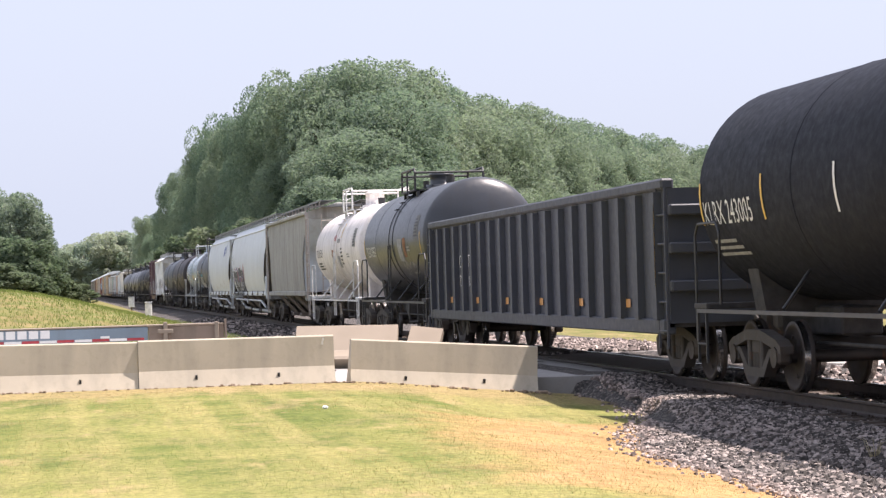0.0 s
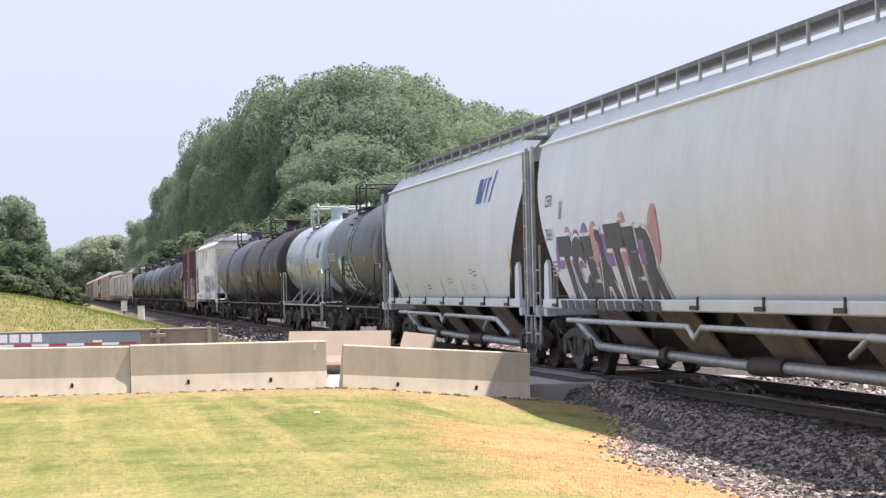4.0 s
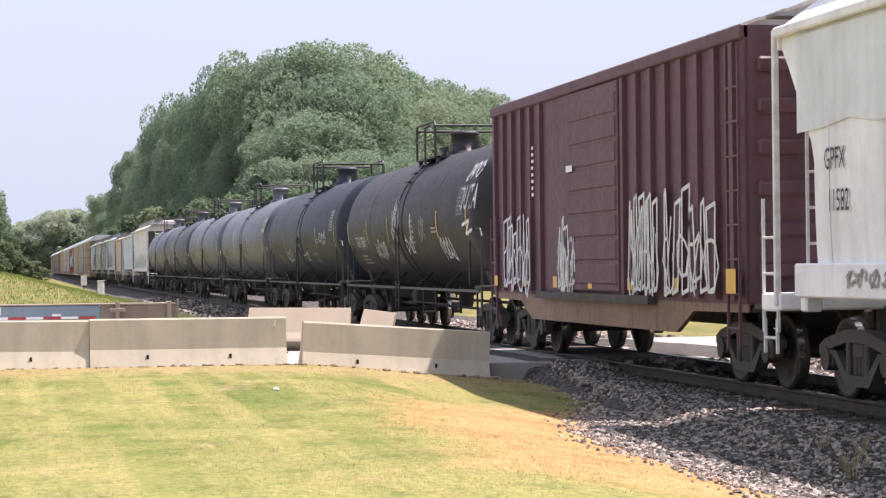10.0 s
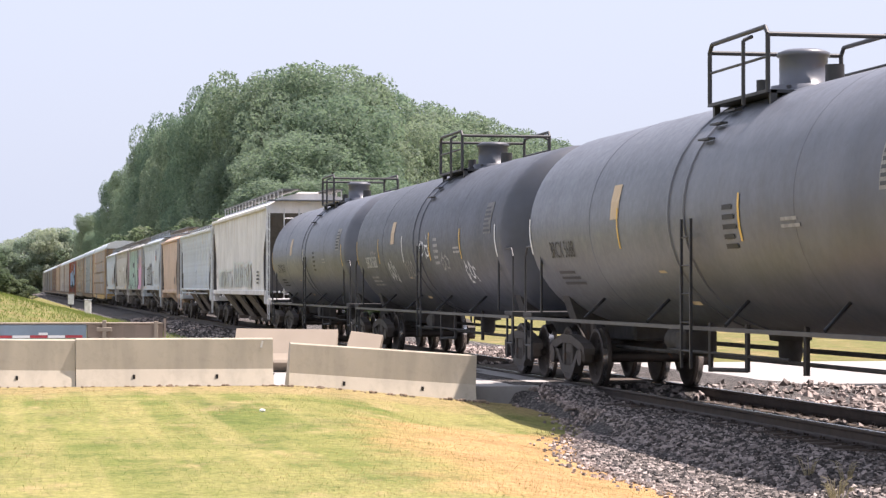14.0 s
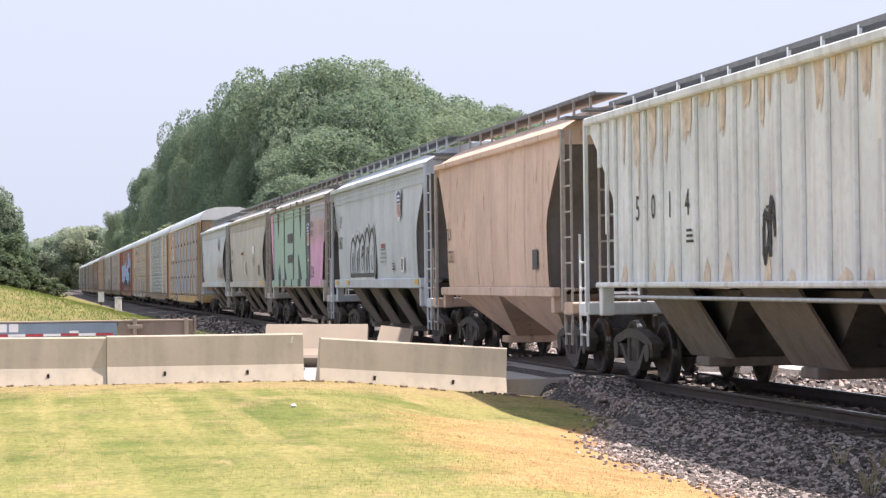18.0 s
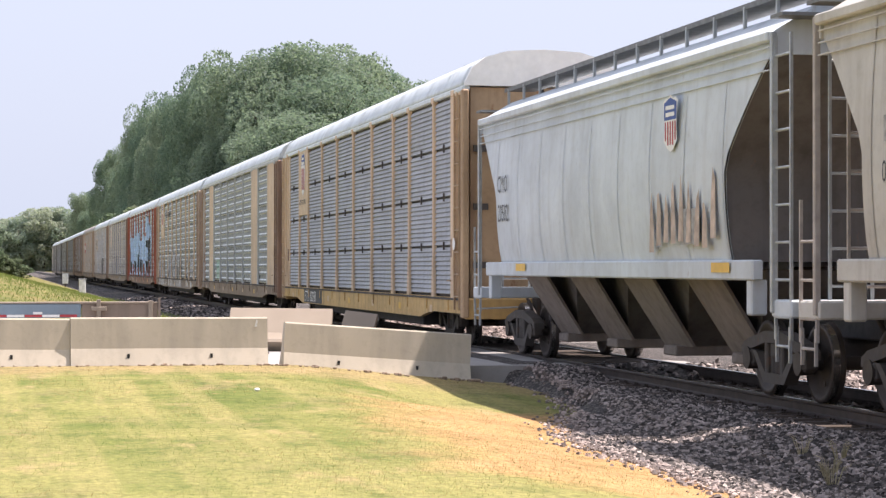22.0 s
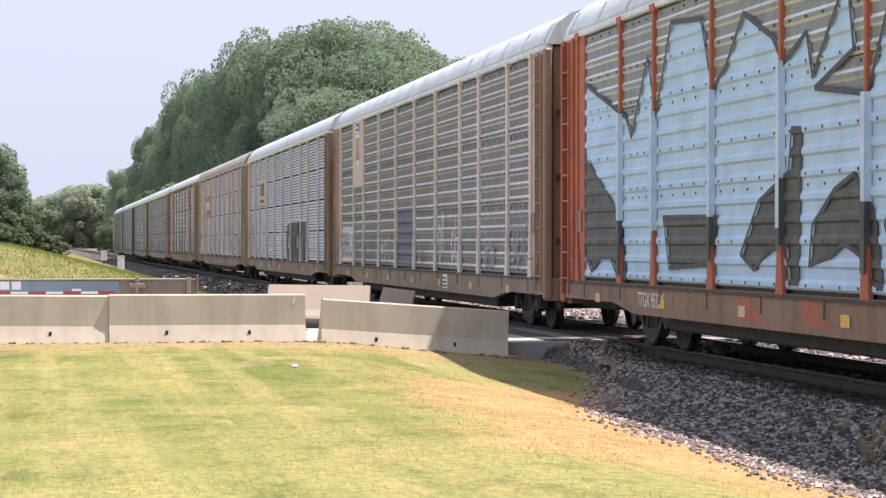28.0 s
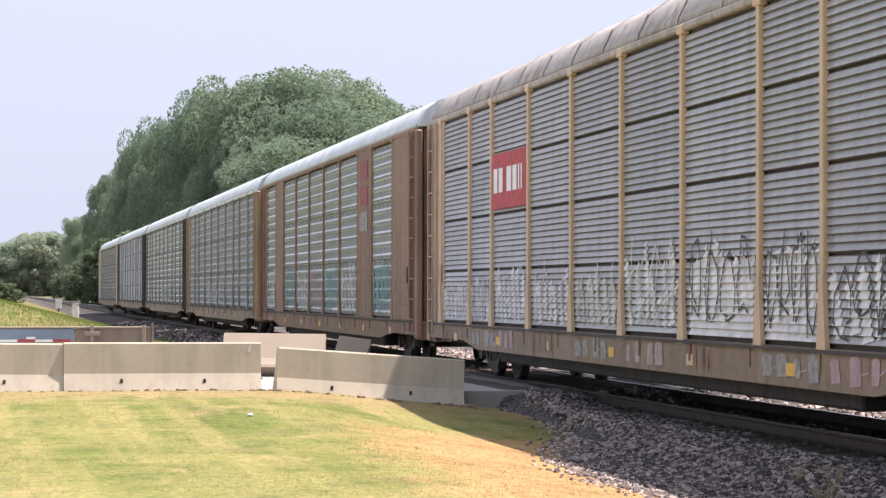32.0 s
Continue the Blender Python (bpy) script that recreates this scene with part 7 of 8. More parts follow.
c, side, e, h = hopper("warm grey covered hopper with stencilled panels", 435.3, 453.4, HOP_TAN, 4.24, 4.68, sill=1.63, style="seam", cut=1.25, bulge=0.08, trough=True, lip=1, ladder_mat=PALE_LADDER)
part("lettering_bars", patch(side(6.4, 2.8), 0, 0.5, 0, 0.26), DECAL_GREY, c)
part("lettering", lettering("089577", 0.32, side(6.45, 2.4), 0.75), DECAL_BLACK, c)
part("stencil_panel", patch(side(-3.0, 2.75), 0, 0.9, 0, 0.3), DECAL_WHITE, c)
part("stencil_text", bars(side(-3.0, 2.3), 1.2, 0.36, 4, None, 0.4), DECAL_GREY, c)
part("lettering_bars", patch(side(1.9, 2.75), 0, 1.1, 0, 0.12), RUSTY, c)
part("stencil_panel", patch(side(0.3, 1.95), 0, 0.4, 0, 0.55), DECAL_WHITE, c)
part("stencil_box", patch(side(-e + 2.9, 1.88), 0, 0.35, 0, 0.42), SPRAY_DARK, c)
part("reflective_mark", patch(on_plane(1.56, -e + 2.2, 1.5, 0.012), 0, 1.1, 0, 0.16), DECAL_YELLOW, c)

c, side, e, h = hopper("pale blue-grey covered hopper with rusty brown patch", 453.4, 470.5, HOP_BLUEGREY, 4.22, 4.66, sill=1.63, style="seam", cut=1.5, bulge=0.1, trough=True, lip=1, ladder_mat=GREYRAIL)
part("lettering", lettering("CMO", 0.42, side(6.1, 2.85), 0.8), DECAL_BLACK, c)
part("lettering", lettering("20502", 0.42, side(6.05, 2.35), 0.75), DECAL_BLACK, c)
shield_mark(c, side, -3.87, 3.05, 0.64, 0.74)
g = random.Random(90)
st = Shape()
for k in range(9):
    u = k * 0.26
    poly(side(-3.2, 1.72 + g.uniform(0, 0.2), 0.022), [(u * 1.25, 0), (u * 1.25 + 0.22, 0), (u * 1.25 + 0.2, g.uniform(0.3, 0.75)), (u * 1.25 + 0.1, g.uniform(0.5, 0.95)), (u * 1.25 + 0.03, g.uniform(0.3, 0.7))], st)
part("rust_patch", st, RUST_BROWN, c, "brown rusty burnt patch")
part("stencil_box", patch(side(-e + 3.2, 1.85), 0, 0.8, 0, 0.45), DECAL_GREY, c)
for u in (e - 3.0, -e + 2.0):
    part("reflective_mark", patch(on_plane(1.56, u, 1.5, 0.012), 0, 0.7, 0, 0.12), DECAL_YELLOW, c)


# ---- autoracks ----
# darker copy of each panel paint: perforated sheet plus rib shading in colour
WEB_SHADE = {RACK_DARK: WEB_BROWN, RACK_GREEN: WEB_GREEN, RACK_BROWN: WEB_BROWN, RACK_GREY: WEB_GREEN, RACK_FINE: WEB_BROWN}
POSTS = (12.6, 9.95, 8.1, 5.35, 2.6, -0.15, -2.95, -5.85, -7.85, -10.6, -12.6)


def corrugation(h, n, d):
    """Rib profile of one panel: (outward depth, height)."""
    q, prof = h / n, []
    for k in range(n):
        if q > 0.16:
            prof += [(0.0, q * k), (d, q * (k + 0.12)), (d, q * (k + 0.34)), (0.0, q * (k + 0.52))]
        else:
            prof += [(0.0, q * k), (d, q * (k + 0.14)), (d * 0.9, q * (k + 0.30)), (0.0, q * (k + 0.88))]
    return prof + [(0.0, h)]


def h_fine(prof):
    return prof[4][1] < 0.16


def panel_mesh(w, prof, mat):
    """A corrugated side panel, ribbed lengthwise, with a folded flange at either side."""
    s = Shape()
    vs = [(-x, y, z) for x, z in prof for y in (-w / 2, w / 2)]
    s.add(vs, [(2 * i, 2 * i + 1, 2 * i + 3, 2 * i + 2) for i in range(len(prof) - 1)])
    # flat faces and fine rib undersides get the darker copy, as painted shade
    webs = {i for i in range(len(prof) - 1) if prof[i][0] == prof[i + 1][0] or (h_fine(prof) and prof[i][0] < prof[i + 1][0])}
    for y in (-w / 2, w / 2):
        s.box(-0.012, 0.01, y - 0.012, y + 0.012, 0, prof[-1][1])
    me = s.mesh("side_panel", mat)
    if webs and mat in WEB_SHADE:
        me.materials.append(WEB_SHADE[mat])
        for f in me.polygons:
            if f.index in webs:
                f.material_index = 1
    return me


def autorack(label, front, back, panel_mat, post_mat, sill_mat, roof_mat, rows=4, wide_post=False, seed=0, end_mat=None, rail_mat=None, post_w=0.11, door_mat=None):
    car, half = new_car("autorack_car", label, "autorack car", "autoracks of the train", front, back)
    e, hw, z0, z1 = half - 0.68, 1.50, 0.98, 4.86
    end_mat = end_mat or post_mat
    rail_mat = rail_mat or end_mat
    # default doors are dark brown, holding the shade of the gap between cars
    door_mat = door_mat or (RACK_RED if end_mat is RACK_RED else RACK_BRONZE)
    big = rows < 4
    gap, base = 0.014 if big else 0.035, z0 + 0.05
    ph = (z1 - z0 - 0.05) / rows
    prof = corrugation(ph - gap, int(round(ph / (0.25 if big else 0.092))), 0.028 if big else 0.028)
    levels = [base + ph * k + z for k in range(rows) for x, z in prof]

    def depth(z):
        w = (z - base) % ph if z > base else 0.0
        for (xa, za), (xb, zb) in zip(prof, prof[1:]):
            if za <= w <= zb:
                return xa + (xb - xa) * (w - za) / (zb - za)
        return 0.0

    def side(y, z, off=0.02):
        """Paint that follows the ribs."""
        if off >= 0.04:
            return on_plane(hw - 0.01 + max(x for x, q in prof), y, z, 0.004 + (off - 0.04) * 0.4)
        off = 0.004 + max(0.0, off - 0.028) * 0.5
        where = lambda u, v: (-(hw - 0.01 + depth(z + v) + off), y - u, z + v)
        DRAPE[where] = [q - z for q in levels]
        return where

    meshes, wide = {}, []
    for a, b in zip(POSTS, POSTS[1:]):
        w = round(a - b - 0.05, 3)
        plate = wide_post and w < 2.2
        if plate:
            wide.append((b, a))
        elif w not in meshes:
            meshes[w] = panel_mesh(w, prof, panel_mat)
        for sx in (-1, 1):
            for k in range(0 if plate else rows):
                p = part("side_panel", meshes[w], None, car, loc=(sx * (hw - 0.01), (a + b) / 2, base + ph * k))
                if sx > 0:
                    p.rotation_euler = (0, 0, math.pi)
    dots = Shape()
    for sx in (-1, 1):
        # added dark sheet behind the panels, it fills the gaps between them
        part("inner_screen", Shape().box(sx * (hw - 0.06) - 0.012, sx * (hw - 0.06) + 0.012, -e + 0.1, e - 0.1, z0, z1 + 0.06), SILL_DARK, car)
        h2 = post_w / 2
        post = Shape().box(-0.03, 0.05, -h2, h2, z0 - 0.06, z1 + 0.05, 0.012).slab([(-0.14, z0 - 0.06), (0.14, z0 - 0.06), (h2, z0 + 0.75), (-h2, z0 + 0.75)], -0.034, 0.02).box(-0.045, 0.06, -0.12, 0.12, z1 - 0.02, z1 + 0.1, 0.01).mesh("side_post", post_mat)
        for y in POSTS:
            p = part("side_post", post, None, car, loc=(sx * (hw + 0.03), y, 0))
            if sx > 0:
                p.rotation_euler = (0, 0, math.pi)
        for b, a in wide:
            part("wide_post", Shape().box(sx * (hw + 0.02) - 0.03, sx * (hw + 0.02) + 0.03, b - 0.02, a + 0.02, z0, z1 + 0.05, 0.01), end_mat if seed == 7 else BUFF, car, "wide side plate")
        for k in range(1, rows if seed == 0 else 1):
            z = base + ph * k - gap * 0.6
            clip = Shape()
            for a, b in zip(POSTS, POSTS[1:]):
                y = (a + b) / 2
                clip.box(sx * (hw + 0.03) - 0.015, sx * (hw + 0.03) + 0.015, y - 0.025, y + 0.025, z - 0.07, z + 0.09)
            part("panel_clip", clip, SILL_DARK, car)
        for sy in (-1, 1):
            y = sy * (e - 0.7)
            part("end_panel", Shape().box(sx * hw - 0.03, sx * hw + 0.03, y - 0.62, y + 0.62, z0 - 0.05, z1 + 0.06, 0.015), end_mat, car)
            part("end_post", Shape().box(sx * (hw + 0.02) - 0.07, sx * (hw + 0.02) + 0.07, sy * e - 0.1, sy * e + 0.1, 0.6, z1 + 0.05, 0.03), rail_mat if sy < 0 else end_mat, car)
            part("inner_end_post", Shape().box(sx * (hw + 0.02) - 0.05, sx * (hw + 0.02) + 0.05, sy * (e - 0.62) - 0.05, sy * (e - 0.62) + 0.05, 0.9, z1 + 0.05, 0.015), end_mat, car)
            part("corner_ladder", ladder(sx * (hw + 0.1), sy * (e - 0.33), 0.75, z1 - 0.05, 0.44, "y", 0.018, 0.42), rail_mat if sy < 0 else end_mat, car)
            part("route_board", Shape().box(sx * (hw + 0.035) - 0.015, sx * (hw + 0.035) + 0.015, y - sy * 0.35 - 0.14, y - sy * 0.35 + 0.14, 1.75, 2.1), RACK_BRONZE, car)
            part("grab_iron", Shape().pipe([(sx * (hw + 0.12), sy * (e - 1.0) - 0.16, 1.3), (sx * (hw + 0.12), sy * (e - 1.0) + 0.16, 1.3)], 0.014), rail_mat, car)
        part("side_sill", Shape().slab([(-e, z0), (e, z0), (e, z0 - 0.3), (e - 3.2, z0 - 0.3), (e - 4.4, z0 - 0.44), (-e + 4.4, z0 - 0.44), (-e + 3.2, z0 - 0.3), (-e, z0 - 0.3)], sx * hw - 0.05, sx * hw + 0.05), sill_mat, car)
        part("sill_lip", Shape().box(sx * (hw + 0.05) - 0.03, sx * (hw + 0.05) + 0.03, -e, e, z0 - 0.05, z0 - 0.01), SILL_DARK, car)
        part("eave_beam", Shape().box(sx * (hw - 0.01) - 0.07, sx * (hw - 0.01) + 0.07, -e, e, z1 + 0.02, z1 + 0.12, 0.02), roof_mat if not wide_post else post_mat, car)
        for k in range(12):
            y = -e + 1.4 + k * (2 * e - 2.8) / 11
            part("sill_gusset", Shape().box(sx * (hw + 0.05) - 0.02, sx * (hw + 0.05) + 0.02, y - 0.03, y + 0.03, z0 - 0.26, z0 - 0.05), sill_mat, car)
        for k in range(7):
            if seed == 0 and 5.0 < -e + 3 + k * 3.6 < 9.2:
                continue
            part("reflective_mark", patch(lambda u, v, yy=(-e + 3 + k * 3.6): (sx * (hw + 0.06), yy + u, 0.66 + v), 0, 0.28, 0, 0.14), DECAL_YELLOW if k % 2 else DECAL_BUFF, car)
    if big:
        for a, b in zip(POSTS, POSTS[1:]):
            if (b, a) in wide:
                continue
            for k in range(rows):
                for f in (0.02, 0.42, 0.93):
                    z = base + ph * k + (ph - gap) * f + 0.03
                    for g in (0.1, 0.3, 0.5, 0.7, 0.9):
                        y = b + (a - b) * g
                        dots.box(-hw - depth(z) - 0.004, -hw - depth(z) + 0.03, y - 0.014, y + 0.014, z - 0.016, z + 0.016)
        part("vent_hole", dots, SILL_DARK, car, kind="stuff")
    arc = [(-1.52, z1 + 0.12), (-1.50, z1 + 0.22), (-1.36, z1 + 0.48), (-1.12, z1 + 0.66), (-0.7, z1 + 0.78), (0, z1 + 0.82)]
    outline = arc + [(-x, z) for x, z in reversed(arc[:-1])]
    part("roof", Shape().prism(outline, -e + 0.1, e - 0.1, True), roof_mat, car)
    for k in range(16):
        y = -e + 0.3 + (2 * e - 0.6) * k / 15
        rr = [(x * 1.006, z + 0.015) for x, z in outline]
        vs = [(x, y - 0.04, z) for x, z in rr] + [(x, y + 0.04, z) for x, z in rr]
        n = len(rr)
        part("roof_seam", Shape().add(vs, [(i, i + 1, n + i + 1, n + i) for i in range(n - 1)]), roof_mat, car)
    for sy in (-1, 1):
        part("end_roof_cap", Shape().prism([(x, z) for x, z in outline], sy * (e - 0.02) - 0.06, sy * (e - 0.02) + 0.06), DECAL_WHITE if seed in (0, 3) else roof_mat, car)
        for sx in (-1, 1):
            x0, x1 = sorted((sx * 0.04, sx * (hw - 0.1)))
            part("end_door", Shape().box(x0, x1, sy * (e - 0.12) - 0.04, sy * (e - 0.12) + 0.04, z0, z1 + 0.1, 0.01), door_mat, car)
            for z in (1.6, 2.7, 3.8):
                part("door_hinge", Shape().box(sx * (hw - 0.3) - 0.14, sx * (hw - 0.3) + 0.14, sy * (e - 0.05) - 0.04, sy * (e - 0.05) + 0.04, z - 0.06, z + 0.06), SILL_DARK, car)
        part("end_sill", Shape().box(-hw, hw, sy * (e - 0.1) - 0.14, sy * (e - 0.1) + 0.14, 0.58, z0, 0.03), sill_mat, car)
        part("uncoupling_lever", Shape().pipe([(-1.3, sy * (e + 0.12), 0.78), (-0.2, sy * (e + 0.16), 0.82), (-0.2, sy * (e + 0.2), 0.6)], 0.018), GREYRAIL, car)
    part("deck", Shape().box(-hw + 0.1, hw - 0.1, -e, e, z0 - 0.12, z0), SILL_DARK, car)
    part("center_sill", Shape().box(-0.35, 0.35, -half + 0.6, half - 0.6, 0.42, z0 - 0.1, 0.02), UNDER, car)
    part("underframe", Shape().box(-1.3, 1.3, -half + 6.0, half - 6.0, 0.34, z0 - 0.12, 0.03), UNDER, car)
    part("brake_rigging", Shape().cyl((-0.7, 1.2, 0.55), (-0.7, 2.0, 0.55), 0.16, 12).box(-0.95, -0.6, -1.6, -0.6, 0.42, 0.72, 0.03).pipe([(-0.55, -8, 0.48), (-0.55, 8, 0.48)], 0.03), UNDER, car)
    running_gear(car, half, 3.4 + 0.9)
    return car, e, hw, side


def flat(y, z, off=0.0):
    return on_plane(1.552, y, z, 0.006 + off)


def shield(car, z, h, board=DECAL_BUFF, words=True):
    """Board between two posts with a tall striped shield and a line of lettering."""
    y, w = 9.88, 1.71
    part("mark_board", Shape().box(-1.552, -1.5, y - w, y, z, z + h, 0.008), board, car, "buff board with a shield mark")
    s, t = h * 0.62, z + h * 0.33
    c = y - w / 2
    pts = [(0.0, -0.04), (0.12, 0.02), (0.30, 0.10), (0.38, 0.28), (0.40, 0.72), (0.36, 0.92), (0.24, 1.0), (0.0, 0.97)]
    ring = [(a * 0.86, b * s) for a, b in pts] + [(-a * 0.86, b * s) for a, b in reversed(pts[1:-1])]
    part("company_mark", poly(flat(c, t), [(a * 1.12, b * 1.04 - 0.02 * s) for a, b in ring]), DECAL_WHITE, car)
    part("company_mark", poly(flat(c, t, 0.004), [(a, b) for a, b in ring if b > 0.66 * s] ), DECAL_BLUE, car)
    for k in range(4):
        u = -0.29 + 0.165 * k
        part("company_mark", patch(flat(c, t + s * 0.1, 0.005), u, u + 0.085, 0, s * 0.54), DECAL_RED, car)
    part("company_mark", patch(flat(c, t + s * 0.73, 0.008), -0.28, 0.28, 0, s * 0.07), DECAL_WHITE, car)
    part("company_mark", patch(flat(c, t + s * 0.85, 0.008), -0.2, 0.2, 0, s * 0.06), DECAL_WHITE, car)
    if words:
        part("lettering", lettering("BUILDING AMERICA", 0.2, flat(c + 0.76, z + h * 0.17, 0.002), 0.8), SPRAY_DARK, car)


ends = [470.5, 499.0, 527.5, 555.6, 584.0, 613.1, 641.3, 670.0, 698.5, 727.0, 755.5, 784.0, 812.5]
c, e, hw, side = autorack("autorack with grey ribbed panels, buff posts and yellow sill", ends[0], ends[1], RACK_GREY, BUFF, YELLOW, RACK_ROOF, 4, seed=0, end_mat=BUFF, rail_mat=RACK_AMBER, door_mat=RACK_AMBER)
shield(c, 3.05, 1.85)
part("lettering_panel", patch(on_plane(1.55, 8.8, 0.56, 0.006), 0, 3.6, 0, 0.38), SPRAY_DARK, c, "black lettering panel on the sill")
part("lettering", lettering("ETTX  820958", 0.42, on_plane(1.55, 8.6, 0.6, 0.012), 0.9), DECAL_WHITE, c)
part("lettering_bars", bars(on_plane(1.53, -e + 1.1, 4.1, 0.012), 0.3, 0.4, 4), RACK_BRONZE, c)
part("caution_disc", poly(on_plane(1.53, -e + 0.55, 2.0, 0.09), [(0.12 * math.cos(k * 0.524), 0.12 * math.sin(k * 0.524)) for k in range(12)]), DECAL_WHITE, c)
c, e, hw, side = autorack("autorack with silver-green ribbed panels and wide buff posts", ends[1], ends[2], RACK_GREEN, POST_SILVER, SILL_TAN, RACK_ROOF, 3, True, seed=1, end_mat=RACK_TAN, rail_mat=RACK_BRONZE, post_w=0.06, door_mat=RACK_ROOF)
part("graffiti", scrawl(random.Random(11), side(e - 3.5, 1.2, 0.04), 1.8, 0.6, 4, 0.05), SPRAY_WHITE, c)
part("graffiti", patch(side(7.2, 1.1, 0.03), 0, 1.7, 0, 0.75), SPRAY_GREEN, c, "pale mint painted-out patch")
c, e, hw, side = autorack("autorack with grey panels, shield board and white graffiti", ends[2], ends[3], RACK_GREEN, BUFF, SILL_TAUPE, RACK_ROOF, 3, seed=2, end_mat=RACK_TAN, rail_mat=RACK_TAN)
shield(c, 3.1, 1.8, words=False)
for k in range(2):
    part("lettering", lettering("BUILDING", 0.40, on_plane(1.556, 7.2 - 0.02 * k, 4.17, 0.004 * k), 1.1), SPRAY_DARK, c, "dark painted slogan")
    part("lettering", lettering("AMERICA", 0.40, on_plane(1.556, 5.2 - 0.02 * k, 4.14, 0.004 * k), 1.1), SPRAY_DARK, c, "dark painted slogan")
part("lettering", lettering("TTGX  160543", 0.26, on_plane(1.55, 7.2, 0.64, 0.012), 0.8), DECAL_WHITE, c)
g = random.Random(52)
for y, letters, step, sz in ((12.3, "PEXSE", 0.92, 1.05), (5.4, "MEMC", 1.2, 1.35), (0.1, "EMC", 1.25, 1.25)):
    w2 = step * len(letters)
    mist = Shape()
    for k in range(len(letters) * 3):
        u = w2 * k / (len(letters) * 3)
        poly(side(y, 1.05, 0.03), [(u, 0), (u + 0.26, 0), (u + 0.24, sz * g.uniform(0.55, 0.85)), (u + 0.1, sz * g.uniform(0.75, 1.0)), (u + 0.02, sz * g.uniform(0.5, 0.8))], mist)
    part("graffiti", mist, DECAL_GREY, c, "thin grey spray behind the letters")
    for k, ch in enumerate(letters):
        nar = 0.78 if ch != "M" else 0.72
        part("graffiti", fat_text(ch, sz, side(y - step * k, 1.12, 0.044), 0.11, nar), SPRAY_WHITE, c, "white rim of a sprayed letter")
        part("graffiti", fat_text(ch, sz, side(y - step * k, 1.12, 0.054), 0.032, nar), SPRAY_OLIVE, c, "dark line in a sprayed letter")
        part("graffiti", fat_text(ch, sz, side(y - step * k, 1.12, 0.064), 0.018, nar), SPRAY_WHITE, c, "pale fill of a sprayed letter")
    drips, feet = Shape(), Shape()
    for k in range(len(letters) * 2):
        u = w2 * (k + g.uniform(0.1, 0.9)) / (len(letters) * 2)
        patch(side(y, 1.08, 0.034), u, u + 0.05, sz * 0.7, sz * g.uniform(0.85, 1.1), drips)
        poly(on_plane(1.555, y, 0.58, 0.003), [(u, 0.38), (u + g.uniform(0.2, 0.45), 0.38), (u + g.uniform(0.3, 0.7), 0.02), (u + 0.15, 0.02)], feet)
    part("graffiti", drips, SPRAY_WHITE, c, "white upward drips of spray")
    part("graffiti", feet, SPRAY_GREY, c, "white spray carried down on the sill")
g = random.Random(51)
for u, w2, h2, n in ((-6.0, 1.6, 0.9, 2), (-8.0, 2.4, 1.05, 3)):
    part("graffiti", poly(side(u, 1.04, 0.03), [(0, 0), (w2, 0), (w2, h2 * 0.9), (w2 * 0.8, h2), (w2 * 0.6, h2 * 0.88), (w2 * 0.4, h2 * 1.05), (w2 * 0.2, h2 * 0.9), (0, h2 * 0.95)]), DECAL_GREY, c, "grey sprayed backing")
    if n == 2:
        part("graffiti", slashes(g, side(u - 0.06, 1.06, 0.036), w2 - 0.1, h2 * 0.85, n + 2), SPRAY_WHITE, c, "slanting white sprayed letters")
        tag(c, g, side(u - 0.1, 1.1, 0.042), w2 - 0.2, h2 * 0.7, n, 0.05, SPRAY_DARK)
    else:
        part("graffiti", bubbles(g, side(u - 0.06, 1.06, 0.036), w2 - 0.1, h2 * 0.85, n - 1, 0.11), SPRAY_WHITE, c, "white bubble-letter graffiti")
    part("graffiti", slashes(g, on_plane(1.55, u - g.uniform(0, 0.6), 0.6, 0.004), w2 * g.uniform(0.4, 0.9), 0.34, g.choice((2, 3, 5))), SPRAY_WHITE, c, "white spray over the sill")
c, e, hw, side = autorack("autorack with red-orange posts covered by giant light blue graffiti", ends[3], ends[4], RACK_GREEN, RACK_RED, RACK_BRONZE, RACK_ROOF, 3, seed=3, end_mat=RACK_RED, post_w=0.075)
# one giant pale blue field with a jagged top, cut by dark wedges
FIELD = [(-0.4, 3.23), (2.6, 2.43), (2.9, 2.13), (3.8, 3.24), (4.2, 2.35), (5, 3.61), (6.4, 3.52), (6.9, 2.55), (7.5, 2.83), (8.2, 3.41), (9.3, 3.02), (9.7, 2.67), (10.5, 2.96), (10.7, 2.45), (11.8, 3.46), (12, 2.64), (10.8, 2.31), (11.8, 2.21), (12.4, 2.14), (13.4, 3.64), (14.4, 3.61), (14.8, 2.89), (15.4, 2.33), (15.8, 2.56), (16.3, 3.18), (16.5, 3.67), (18.9, 3.5), (19.7, 3.19), (20.5, 2.98), (20.5, 2.37), (19.7, 2.11), (18.9, 1.62), (20, 0.99), (20, 0.63), (19.3, 0.04), (-0.5, 0.04)]
SWEEP = [(20.8, 2.91), (21.5, 2.63), (21.7, 2.3), (21.7, 1.54), (21.1, 1.32), (20.4, 0.58), (20.1, 0.61), (20.2, 1.16), (20.7, 1.59), (21, 2.23), (20.5, 2.38), (20.6, 2.95)]
